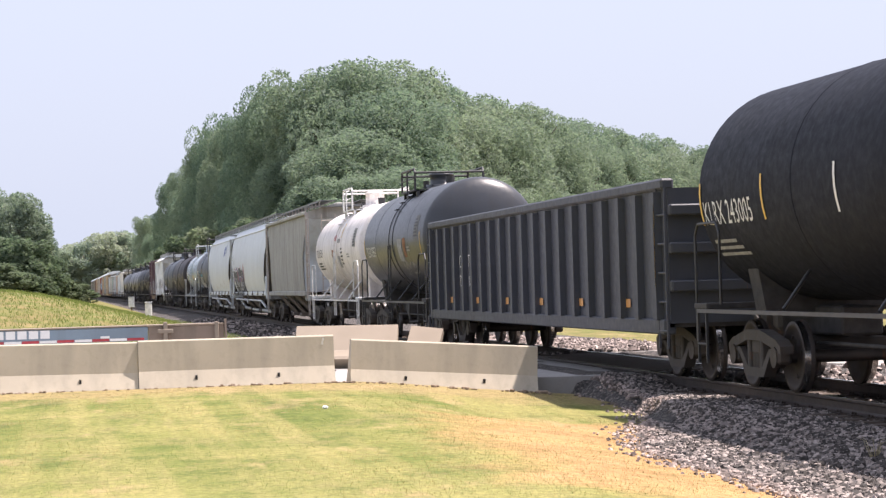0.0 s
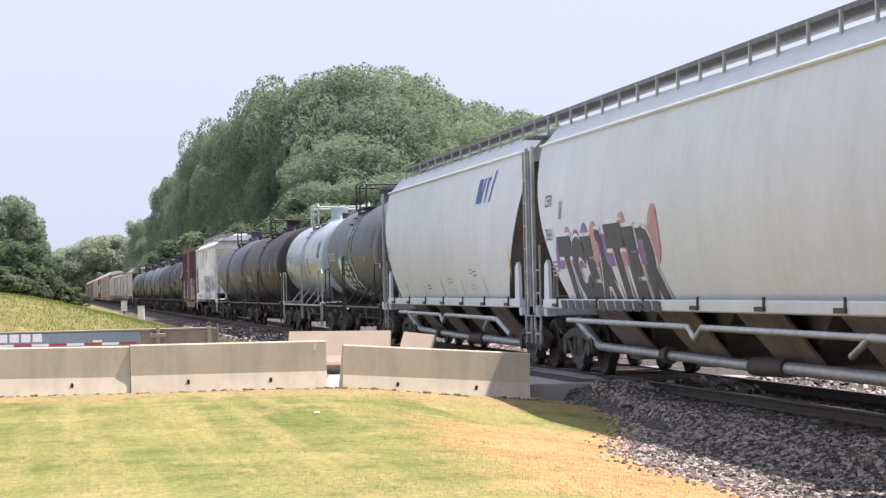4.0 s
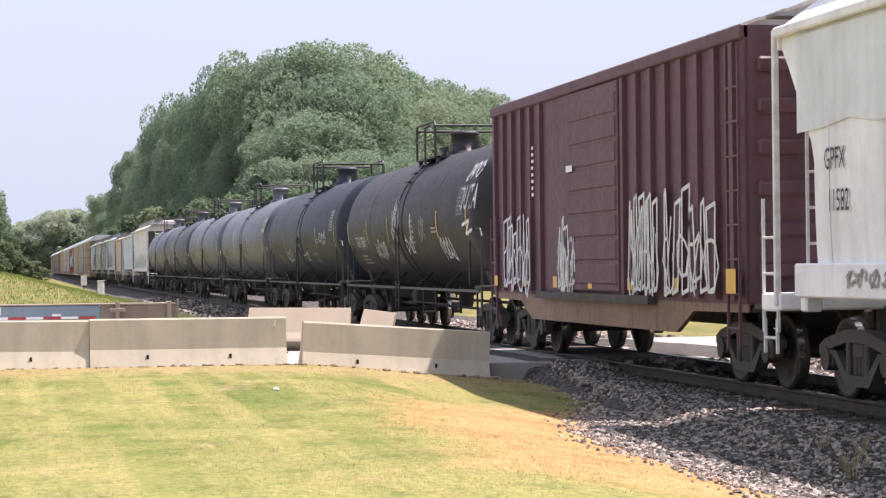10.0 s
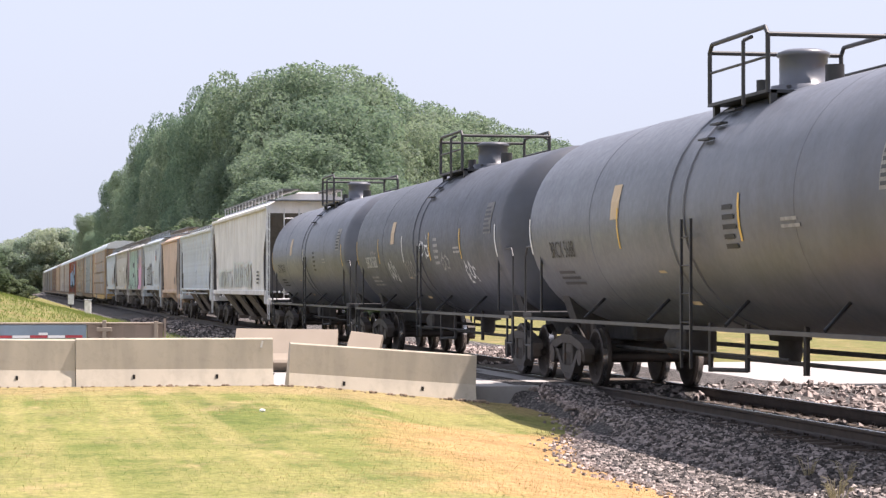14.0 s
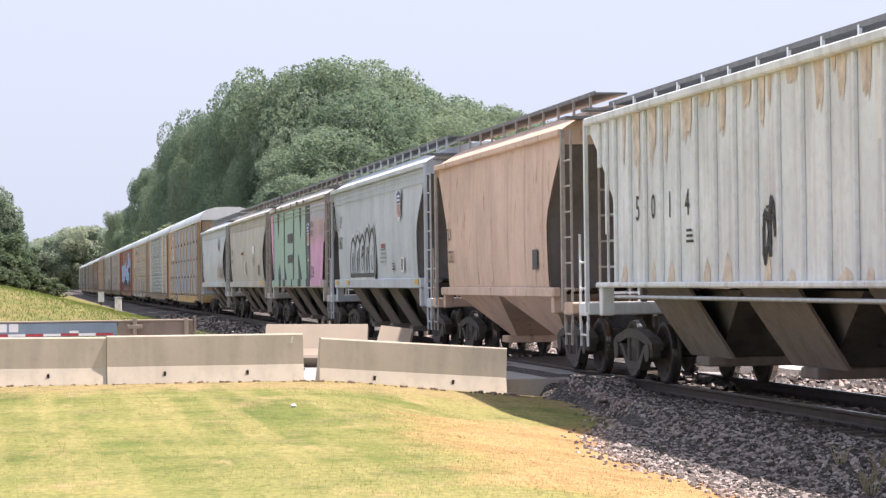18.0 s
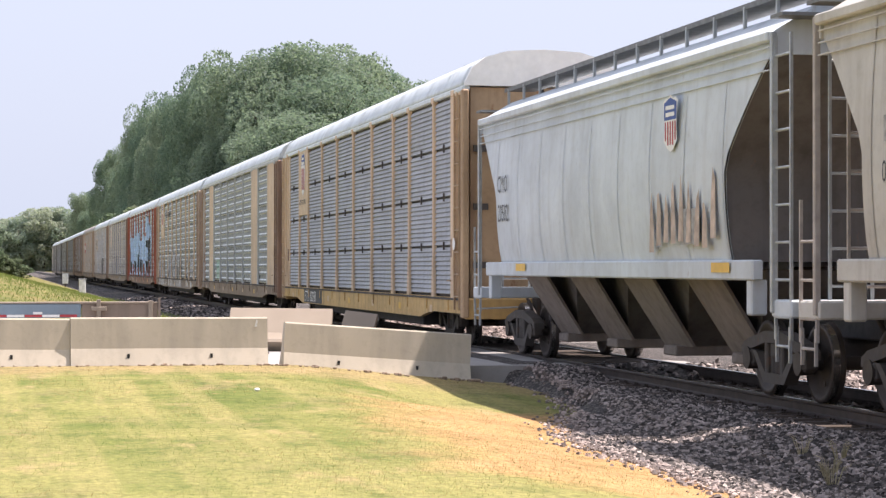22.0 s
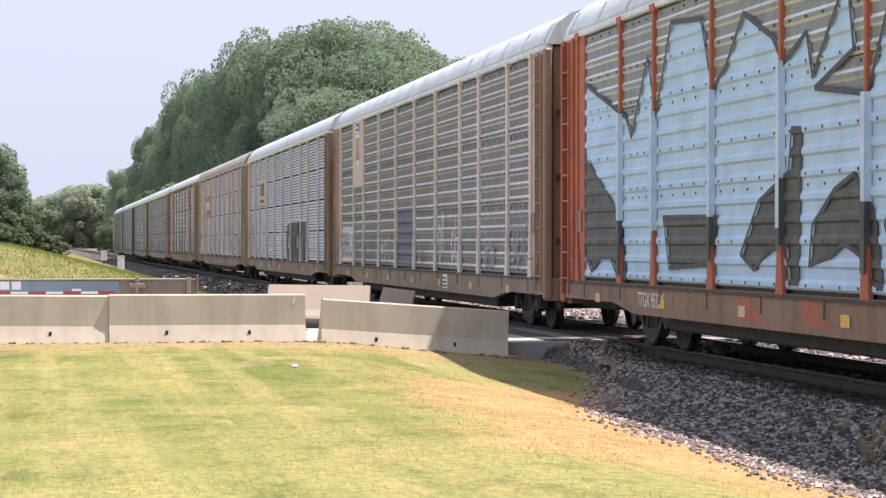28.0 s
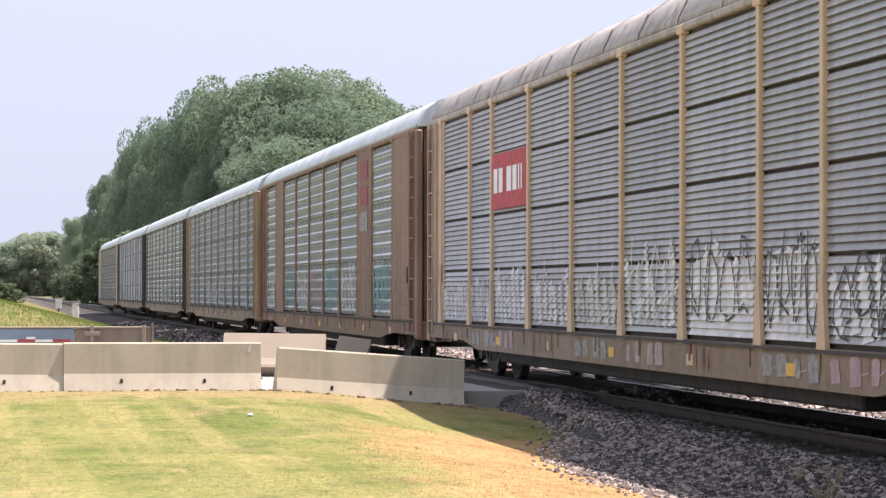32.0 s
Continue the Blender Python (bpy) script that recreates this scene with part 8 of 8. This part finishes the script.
WEDGES = (((-0.1, 2.01), (2.3, 0.95), (2.6, 0.04), (2, 0.15), (1.7, 0.35), (1.1, 0.35), (0.5, 0.14), (-0.2, 0.55)),
          ((4.6, 0.93), (7.1, 0.91), (6.9, 0.3), (4.9, 0.23)),
          ((10.3, 1.88), (10, 1.89), (9.9, 1.4), (8.8, 1.07), (8.1, 0.43), (8.6, 0.25), (9.2, 0.49), (9.8, 0.55), (9.9, 0.11), (10.2, 0.11)),
          ((12, 1.31), (12.6, 0.87), (12.8, 0.1), (12.5, 0.17), (12.2, 0.44), (11.7, 0.57), (11.3, 0.43), (10.6, 0.32), (10.7, 0.77), (11.4, 1.15)),
          ((13.1, 1.02), (13.2, 0.93), (14.9, 0.93), (15.1, 0.85), (14.9, 0.64), (14.7, 0.24), (13.3, 0.23), (12.9, 0.76)),
          ((16.3, 0.89), (18.3, 0.91), (18.4, 0.36), (16.9, 0.37)),
          ((16.8, 2.16), (19.1, 2.09), (19.1, 1.68), (18.6, 1.73), (16.9, 1.75)),
          ((20.5, 2.21), (21, 2.23), (20.7, 1.59), (20.2, 1.16), (20, 0.67), (19.6, 0.27), (18.4, 0.22), (18.3, 0.91), (18.7, 1.33), (18.6, 1.63), (19.3, 1.63), (19.8, 2.06)),
          ((15.7, 0.34), (15.9, 0.44), (16.9, 0.04), (15.6, 0.04)),
          ((21.7, 1.47), (21.5, 0.8), (20.7, 0.28), (19.8, 0.04), (19.3, 0.04), (20.3, 0.54), (21, 1.15)))
part("graffiti", poly(side(12.25, 1.0, 0.028), FIELD), SPRAY_BLUE, c, "giant light blue sprayed letters")
rimmed = Shape()
part("graffiti", poly(side(12.25, 1.0, 0.036), SWEEP), SPRAY_BLUE, c, "light blue sprayed curve")
stroke(side(12.25, 1.0, 0.05), FIELD[:-3], 0.07, rimmed)
stroke(side(12.25, 1.0, 0.05), SWEEP + SWEEP[:1], 0.07, rimmed)
for q in WEDGES:
    part("graffiti", poly(side(12.25, 1.0, 0.038), q), SPRAY_OLIVE, c, "dark wedge between the sprayed letters")
    stroke(side(12.25, 1.0, 0.05), q + q[:1], 0.06, rimmed)
part("graffiti", rimmed, SPRAY_DARK, c, "dark outlines of the sprayed letters")
part("graffiti", poly(side(12.25, 1.0, 0.05), [(15.8, 2.61), (17.9, 2.66), (17.9, 2.43), (15.8, 2.38)]), RACK_RED, c, "red sprayed bar")
cover, dark_cover = Shape(), Shape()
for k, y in enumerate(POSTS[1:-1]):
    u = 12.25 - y + 0.013
    for pts, sh, off in [(FIELD, cover, 0.002)] + [(list(q), dark_cover, 0.004) for q in WEDGES]:
        vs = sorted(a[1] + (b[1] - a[1]) * (u - a[0]) / (b[0] - a[0]) for a, b in zip(pts, pts[1:] + pts[:1]) if (a[0] - u) * (b[0] - u) < 0)
        for lo, hi in zip(vs[::2], vs[1::2]):
            a, b = (max(v, 0.75 if sh is cover else 0.1) for v in (lo, hi))
            patch(on_plane(1.58, y, 1.0, off + 0.002), -0.064, 0.064, a, b, sh)
            # the paint wraps round both flanks of the post
            for flank in (-0.058 - off, 0.058 + off):
                patch(lambda d, v, q=y - flank: (-1.5 - d, q, 1.0 + v), 0.0, 0.086, a, b, sh)
part("graffiti", cover, SPRAY_PALE, c, "pale blue paint over the posts")
part("graffiti", dark_cover, SPRAY_OLIVE, c)
for u in (4.3, 1.9, -2.5, -6.0):
    part("graffiti", poly(on_plane(1.55, u, 0.62, 0.004), [(0, 0.3), (0.5, 0.3), (1.1, 0.0), (0.2, 0.0)]), RACK_RED, c, "red-orange spray on the sill")
part("lettering", lettering("TTGX 953240", 0.3, on_plane(1.55, 8.9, 0.66, 0.004), 0.8), DECAL_WHITE, c)
c, e, hw, side = autorack("autorack with brown-grey panels, pale posts and shield board", ends[4], ends[5], RACK_BROWN, POST_PALE, SILL_TAN, RACK_ROOF, 3, seed=4, end_mat=RACK_TAN, rail_mat=RACK_BRONZE)
shield(c, 3.1, 1.85, DECAL_PINKBUFF, False)
g = random.Random(77)
for u, w2, h2, n, m in ((12.6, 2.4, 0.9, 4, SPRAY_WHITE), (9.8, 1.5, 0.7, 3, DECAL_GREY), (7.9, 2.3, 0.8, 4, DECAL_GREY), (5.1, 0.9, 0.7, 2, SPRAY_WHITE), (4.0, 0.5, 0.85, 1, SPRAY_LIME), (-0.5, 0.9, 0.5, 2, DECAL_GREY), (-3.3, 0.7, 1.1, 2, SPRAY_WHITE), (-4.8, 0.8, 0.9, 2, SPRAY_WHITE), (-8.2, 1.3, 0.5, 1, DECAL_GREY), (-10.6, 2.0, 0.9, 3, DECAL_GREY)):
    tag(c, g, side(u, 1.08, 0.04), w2, h2, n, 0.055, m)
part("graffiti", patch(side(2.4, 1.06, 0.03), 0, 2.4, 0, 1.35), SPRAY_NAVY, c, "dark blue painted-out patch")
part("graffiti", patch(side(12.5, 1.05, 0.03), 0, 2.4, 0, 1.0), SPRAY_GREY, c, "white sprayed block with dark letters")
part("graffiti", slashes(g, side(12.4, 1.15, 0.04), 2.2, 0.8, 5), SPRAY_WHITE, c)
part("graffiti", bubbles(g, side(12.4, 1.15, 0.05), 2.2, 0.8, 3, 0.05), SPRAY_DARK, c)
part("stencil_box", patch(flat(-4.0, 0.62), 0, 0.55, 0, 0.3), DECAL_WHITE, c)
part("stencil_text", bars(flat(-4.05, 0.65, 0.003), 0.45, 0.24, 3), DECAL_BLACK, c)
c, e, hw, side = autorack("autorack with dark grey panels, buff board and bubble graffiti", ends[5], ends[6], RACK_FINE, POST_PALE, SILL_TAN, RACK_ROOF, 4, seed=5, end_mat=RACK_TAN, rail_mat=RACK_BRONZE, post_w=0.1)
part("mark_board", Shape().box(-1.552, -1.5, 5.5, 7.98, 3.04, 4.02, 0.008), DECAL_BUFF, c, "buff board with dark company letters")
mk = Shape()
for u in (0.35, 0.95, 1.5):
    patch(flat(7.98, 3.4), u, u + 0.42, 0, 0.5, mk)
patch(flat(7.98, 3.16), 0.35, 1.95, 0, 0.1, mk)
part("company_mark", mk, SPRAY_DARK, c)
g = random.Random(18)
glow = Shape()
for u, w2 in ((-1.3, 0.8), (-3.3, 0.9), (-4.7, 0.6), (-7.1, 0.7)):
    patch(side(u, 1.25, 0.03), 0, w2, 0, 0.75, glow)
part("graffiti", glow, SPRAY_LIME, c, "yellow-green spray between the letters")
for k, (ch, u, nar) in enumerate((("O", -1.62, 0.98), ("I", -3.1, 1.5), ("H", -3.75, 0.55), ("O", -4.4, 0.95), ("V", -5.35, 0.9), ("E", -6.4, 1.05))):
    part("graffiti", fat_text(ch, 1.5, side(u, 1.1, 0.045), 0.16, nar), SPRAY_WHITE, c, "white rim of a fat sprayed letter")
    part("graffiti", fat_text(ch, 1.5, side(u, 1.1, 0.06), 0.115, nar), DECAL_BLACK, c, "fat black sprayed letter")
for k, wd in enumerate((3, 4, 4)):
    part("graffiti", scrawl(g, side(-8.25, 1.85 - 0.33 * k, 0.045), 1.2, 0.2, wd, 0.035), SPRAY_WHITE, c, "small white sprayed line")
part("graffiti", scrawl(g, side(-9.65, 1.3, 0.045), 0.7, 0.6, 3, 0.04), SPRAY_WHITE, c)
for u, w2, h2, n, m in ((12.5, 2.2, 1.4, 5, DECAL_GREY), (9.9, 1.7, 1.3, 4, SPRAY_WHITE), (8.0, 2.2, 1.4, 5, SPRAY_WHITE)):
    tag(c, g, side(u, 1.08, 0.04), w2, h2, n, 0.06, m)
stroke(side(5.2, 1.1, 0.045), [(0.0, 0.2), (0.1, 0.9), (0.9, 0.95), (1.4, 1.3), (1.65, 1.3), (1.65, 0.95), (2.5, 0.95), (2.5, 0.6), (2.3, 0.3), (0.3, 0.15), (0.0, 0.2)], 0.07, sh := Shape())
part("graffiti", sh, SPRAY_WHITE, c, "white outlined pointing shape")
part("lettering", lettering("TTX 99052", 0.22, flat(7.6, 0.68), 0.8), DECAL_WHITE, c)
c, e, hw, side = autorack("autorack with rusted roof, red board and scrawled lower panels", ends[6], ends[7], RACK_DARK, BUFF, SILL_TAN, RACK_ROOF_OLD, 4, seed=6, end_mat=RACK_TAN, rail_mat=RACK_AMBER, post_w=0.1)
part("mark_board", Shape().box(-1.552, -1.5, 5.45, 7.98, 3.0, 3.96, 0.008), DECAL_RED, c, "red board with a white company name")
mk = Shape()
for u, w2 in ((0.15, 0.3), (0.55, 0.3), (1.15, 0.36), (1.6, 0.3), (2.0, 0.1), (2.2, 0.1)):
    patch(flat(7.98, 3.28), u, u + w2, 0, 0.42, mk)
part("company_mark", mk, DECAL_WHITE, c)
g = random.Random(19)
for k, (u, w2, h2) in enumerate(((12.4, 2.2, 0.7), (9.8, 1.6, 0.8), (7.9, 2.3, 0.95), (5.1, 2.3, 0.9), (2.4, 2.3, 0.85), (-0.4, 2.3, 1.2), (-3.2, 2.4, 1.2), (-6.0, 1.7, 1.25), (-8.1, 2.2, 0.9), (-10.7, 1.6, 0.8))):
    if k in (6, 7):
        part("graffiti", poly(side(u, 1.04, 0.03), [(0, 0), (w2, 0), (w2, h2 * 0.8), (w2 * 0.7, h2 * 0.74), (w2 * 0.4, h2 * 0.84), (0, h2 * 0.74)]), SPRAY_WHITE, c, "washed-out white sprayed field")
    part("graffiti", slashes(g, side(u, 1.04, 0.036), w2, h2, 7 if k in (0, 1, 2, 3) else 6), SPRAY_WHITE if k != 4 else SPRAY_GREY, c, "slanting white sprayed letters")
    tag(c, g, side(u, 1.06, 0.045), w2, h2, 4, 0.035, SPRAY_GREY if k < 6 else SPRAY_DARK)
    part("graffiti", slashes(g, on_plane(1.55, u, 0.6, 0.006), 2.3 * g.uniform(0.4, 1), 0.34, 4), (RACK_BRONZE, DECAL_GREY, SPRAY_PINKISH)[k % 3], c, "worn paint over the sill")
c, e, hw, side = autorack("autorack with silver-green panels and faded maroon mark", ends[7], ends[8], RACK_GREEN, RACK_BRONZE, RACK_BRONZE, RACK_ROOF, 3, True, seed=7, end_mat=RACK_BRONZE, post_w=0.07)
for k, m in enumerate((DECAL_MAROON, DECAL_MAROON, DECAL_GREY)):
    part("company_mark", patch(flat(-6.3, 4.2 - 0.6 * k, 0.005), 0, 1.1, 0, 0.45), m, c, "faded maroon lettered board")
g = random.Random(20)
for k, u in enumerate((12.3, 9.6, 7.8, 5.2, 2.4, -0.4, -3.2, -5.9, -8.0, -10.8)):
    tag(c, g, side(u, 1.05, 0.04), 2.2, 1.2, 4, 0.07, (SPRAY_WHITE, SPRAY_PINKISH, SPRAY_TEAL)[k % 3])
for k, (pm, om, sm, rm, rows, wp) in enumerate(((RACK_GREY, POST_GREY, SILL_TAUPE, RACK_ROOF, 3, False), (RACK_GREEN, POST_GREY, SILL_TAUPE, RACK_ROOF, 3, False), (RACK_FINE, POST_GREY, SILL_TAUPE, RACK_ROOF, 4, False), (RACK_BROWN, POST_GREY, SILL_TAUPE, RACK_ROOF, 3, False))):
    lab = ("autorack with grey panels and yellow end posts", "autorack with grey-green panels, dark ends", "autorack with brown-grey panels, graffiti along its foot", "last autorack of the train, yellow-topped end")[k]
    c, e, hw, side = autorack(lab, ends[8 + k], ends[9 + k], pm, om, sm, rm, rows, wp, seed=8 + k, end_mat=(RACK_AMBER, SILL_DARK, SILL_DARK, POST_PALE)[k])
    tag(c, g, side(4.0 - 3 * k, 1.05, 0.04), 5.0, 0.9, 7, 0.07, SPRAY_WHITE)


# ---- what moves: the whole train, and the wheels as they pass ----
SPEED = 19.55


def motions():
    for car, y in CARS:
        walk(car, [(t, pose(TRACK_X, y - SPEED * t, 0)) for t in (0, 8, 16, 24, 32)])
    where = {car.name: y for car, y in CARS}
    for wheel, ay, ty, car in SPINNING:
        y = where[car.name] + ty
        a, b = max(0, int((y - 75) / SPEED * 30)), min(960, int((y - 16) / SPEED * 30))
        rest = pose(0, ay, WHEEL_R)
        rows = [(0, rest)]
        if b > a:
            if a > 0:
                rows.append((a / 30, rest))
            rows += [(k / 30, pose(0, ay, WHEEL_R) @ Matrix.Rotation((k - a) / 30 * SPEED / WHEEL_R, 4, "X")) for k in range(a + 1, b + 1)]
        if rows[-1][0] < 32:
            rows.append((32, rows[-1][1]))
        walk(wheel, rows)


# the wood on the far side of the line: sideways slope, top slope (both per metre of distance), distance
WOOD = ((0.033, 0.035, 560), (0.040, 0.0535, 400), (0.048, 0.0705, 320), (0.057, 0.077, 280), (0.070, 0.0815, 245), (0.086, 0.0905, 215), (0.099, 0.0975, 198), (0.113, 0.1000, 188),
        (0.126, 0.1016, 184), (0.1365, 0.1000, 184), (0.149, 0.0965, 188), (0.160, 0.0935, 193), (0.175, 0.0895, 200), (0.188, 0.0860, 210), (0.2065, 0.0815, 224), (0.2276, 0.0780, 240), (0.240, 0.0735, 260), (0.254, 0.0670, 280), (0.267, 0.0659, 300),
        (0.286, 0.061, 300), (0.303, 0.061, 300), (0.317, 0.0663, 300), (0.331, 0.0727, 300), (0.347, 0.0711, 300), (0.371, 0.0627, 300))
for a, s, d in WOOD:
    for back, drop, shift, wide in ((1.0, 1.0, 0.0, 0.75), (1.05, 0.93, 0.006, 0.75), (0.96, 0.86, 0.012, 0.78), (0.925, 0.70, -0.006, 0.92), (0.89, 0.55, 0.008, 1.08), (0.86, 0.40, -0.002, 1.3)):
        dd = d * back * tree_rng.uniform(0.985, 1.015)
        x = (a + shift * tree_rng.uniform(0.5, 1.3)) * dd
        if x < 19.5:
            x = 19.5 + tree_rng.uniform(0, 2)
        h = (1.565 + s * dd * drop) * 1.08 * tree_rng.uniform(0.94, 1.04)
        tree(x, dd, h, h * wide * (0.62 + 0.38 * smooth(0.08, 0.13, a)) * tree_rng.uniform(0.85, 1.05))
    tree(max(15.0, (a - 0.004) * d * 0.83), d * 0.83, 1.565 + s * d * 0.33, 8.5, "leafy bush at the edge of the wood", True)
    tree(max(15.0, (a + 0.018) * d * 0.83), d * 0.83, 1.565 + s * d * 0.28, 8.0, "leafy bush at the edge of the wood", True)
# trees and bushes on the bank
for a, s, d, w in ((-0.052, 0.050, 290, 13), (-0.042, 0.050, 280, 12), (-0.030, 0.0487, 285, 11), (-0.020, 0.046, 275, 9), (-0.0125, 0.035, 280, 6), (-0.0075, 0.021, 285, 4.5), (-0.065, 0.052, 300, 14)):
    h = 1.2 + s * d
    tree(a * d, d, h, w, "dark leafy tree on the grassy bank", crowns=DARK_CROWNS)
    tree((a + 0.004) * d * 0.9, d * 0.9, h * 0.5, w * 0.8, "leafy bush on the grassy bank", True)
    tree((a - 0.006) * d * 0.86, d * 0.86, h * 0.3, w * 0.75, "leafy bush on the grassy bank", True)
for a, d, h in ((-0.002, 260, 2.6), (0.0035, 262, 2.2), (0.0075, 265, 1.6), (-0.009, 255, 3.4), (-0.017, 250, 3.8), (-0.026, 245, 4.2)):
    tree(a * d, d, h, 4.5, "low scrub on the grassy bank", True)
# distant woods beyond the bend of the valley
for k in range(15):
    a = -0.012 + 0.0034 * k
    s = 0.019 + 0.009 * smooth(0, 10, k) + tree_rng.uniform(-0.0015, 0.0015)
    d = 960 + 40 * (k % 3)
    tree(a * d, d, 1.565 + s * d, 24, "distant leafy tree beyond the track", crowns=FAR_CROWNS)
for k in range(60):
    a = math.radians(-150 + 300 * k / 59)
    if abs(a) < 0.6:
        continue
    d = 420 + 60 * (k % 4)
    tree(d * math.sin(a), d * math.cos(a), 18 + 5 * (k % 3), 22, "distant tree of the surrounding country")

build_stones("ballast_stones", 62000, (5.2, 9.2), (11, 36), 0.054, 1)
build_stones("toe_stones", 100000, (4.6, 9.0), (11, 34.6), 0.042, 7, True)
build_stones("ballast_stones", 15000, (6.4, 9.2), (26, 35.3), 0.06, 11)
build_stones("ballast_stones", 5000, (9.4, 12.0), (13, 60), 0.085, 2)
build_stones("far_toe_stones", 9000, (11.8, 17.4), (13, 70), 0.1, 8)
build_stones("ballast_stones", 5000, (6.6, 9.2), (46, 130), 0.12, 3)
blades("grass_blades", "short mown green grass blades", 60000, (-6.5, 7.6), (11.5, 34.3), 0.017, GRASS_BLADE, 4, lambda x, y: x < toe(y) - 0.1 and -0.6 < x / y + 0.06 * 0 and noise.noise((x * 0.6, y * 0.35, 1)) > -0.25)
blades("dry_grass_blades", "straw-dry grass blades", 60000, (-6.5, 8.2), (11.5, 34.4), 0.018, STRAW_BLADE, 5, lambda x, y: x < toe(y) + 0.1 and (noise.noise((x * 0.5, y * 0.3, 8)) > 0.0 or x > max(1.3 + 0.1 * y, 10.9 - 0.45 * y)))
def weeds(places):
    """Dry weeds: bent stalks that spread from one foot each."""
    g, t = random.Random(300), Shape()
    for x, y in places:
        z = max(ground_z(x, y), bed_top(x, y))
        for k in range(22):
            a, l = g.uniform(0, 6.28), g.uniform(0.08, 0.24)
            q = (x + l * 0.45 * math.cos(a), y + l * 0.45 * math.sin(a), z + l * 0.8)
            t.cyl((x + 0.03 * math.cos(a), y + 0.03 * math.sin(a), z - 0.02), q, 0.0035, 4, 0.0025, False)
            t.cyl(q, (q[0] + l * 0.3 * math.cos(a), q[1] + l * 0.3 * math.sin(a), q[2] + l * 0.1), 0.0025, 4, 0.001, False)
    thing("weeds", "dry pale straw weeds among the ballast stones", "weeds", kind="stuff", shape=t, mat=leaf_material("dry_weed_stalks", (0.42, 0.35, 0.24), (0.58, 0.50, 0.36)))


weeds(((7.65, 19.64), (7.2, 18.7), (7.1, 18.5), (7.5, 20.2), (6.9, 17.9)))
blades("bank_grass", "longer rough grass on the bank", 40000, (-12, 6.5), (49, 130), 0.1, GRASS_BLADE, 6, lambda x, y: True)

motions()
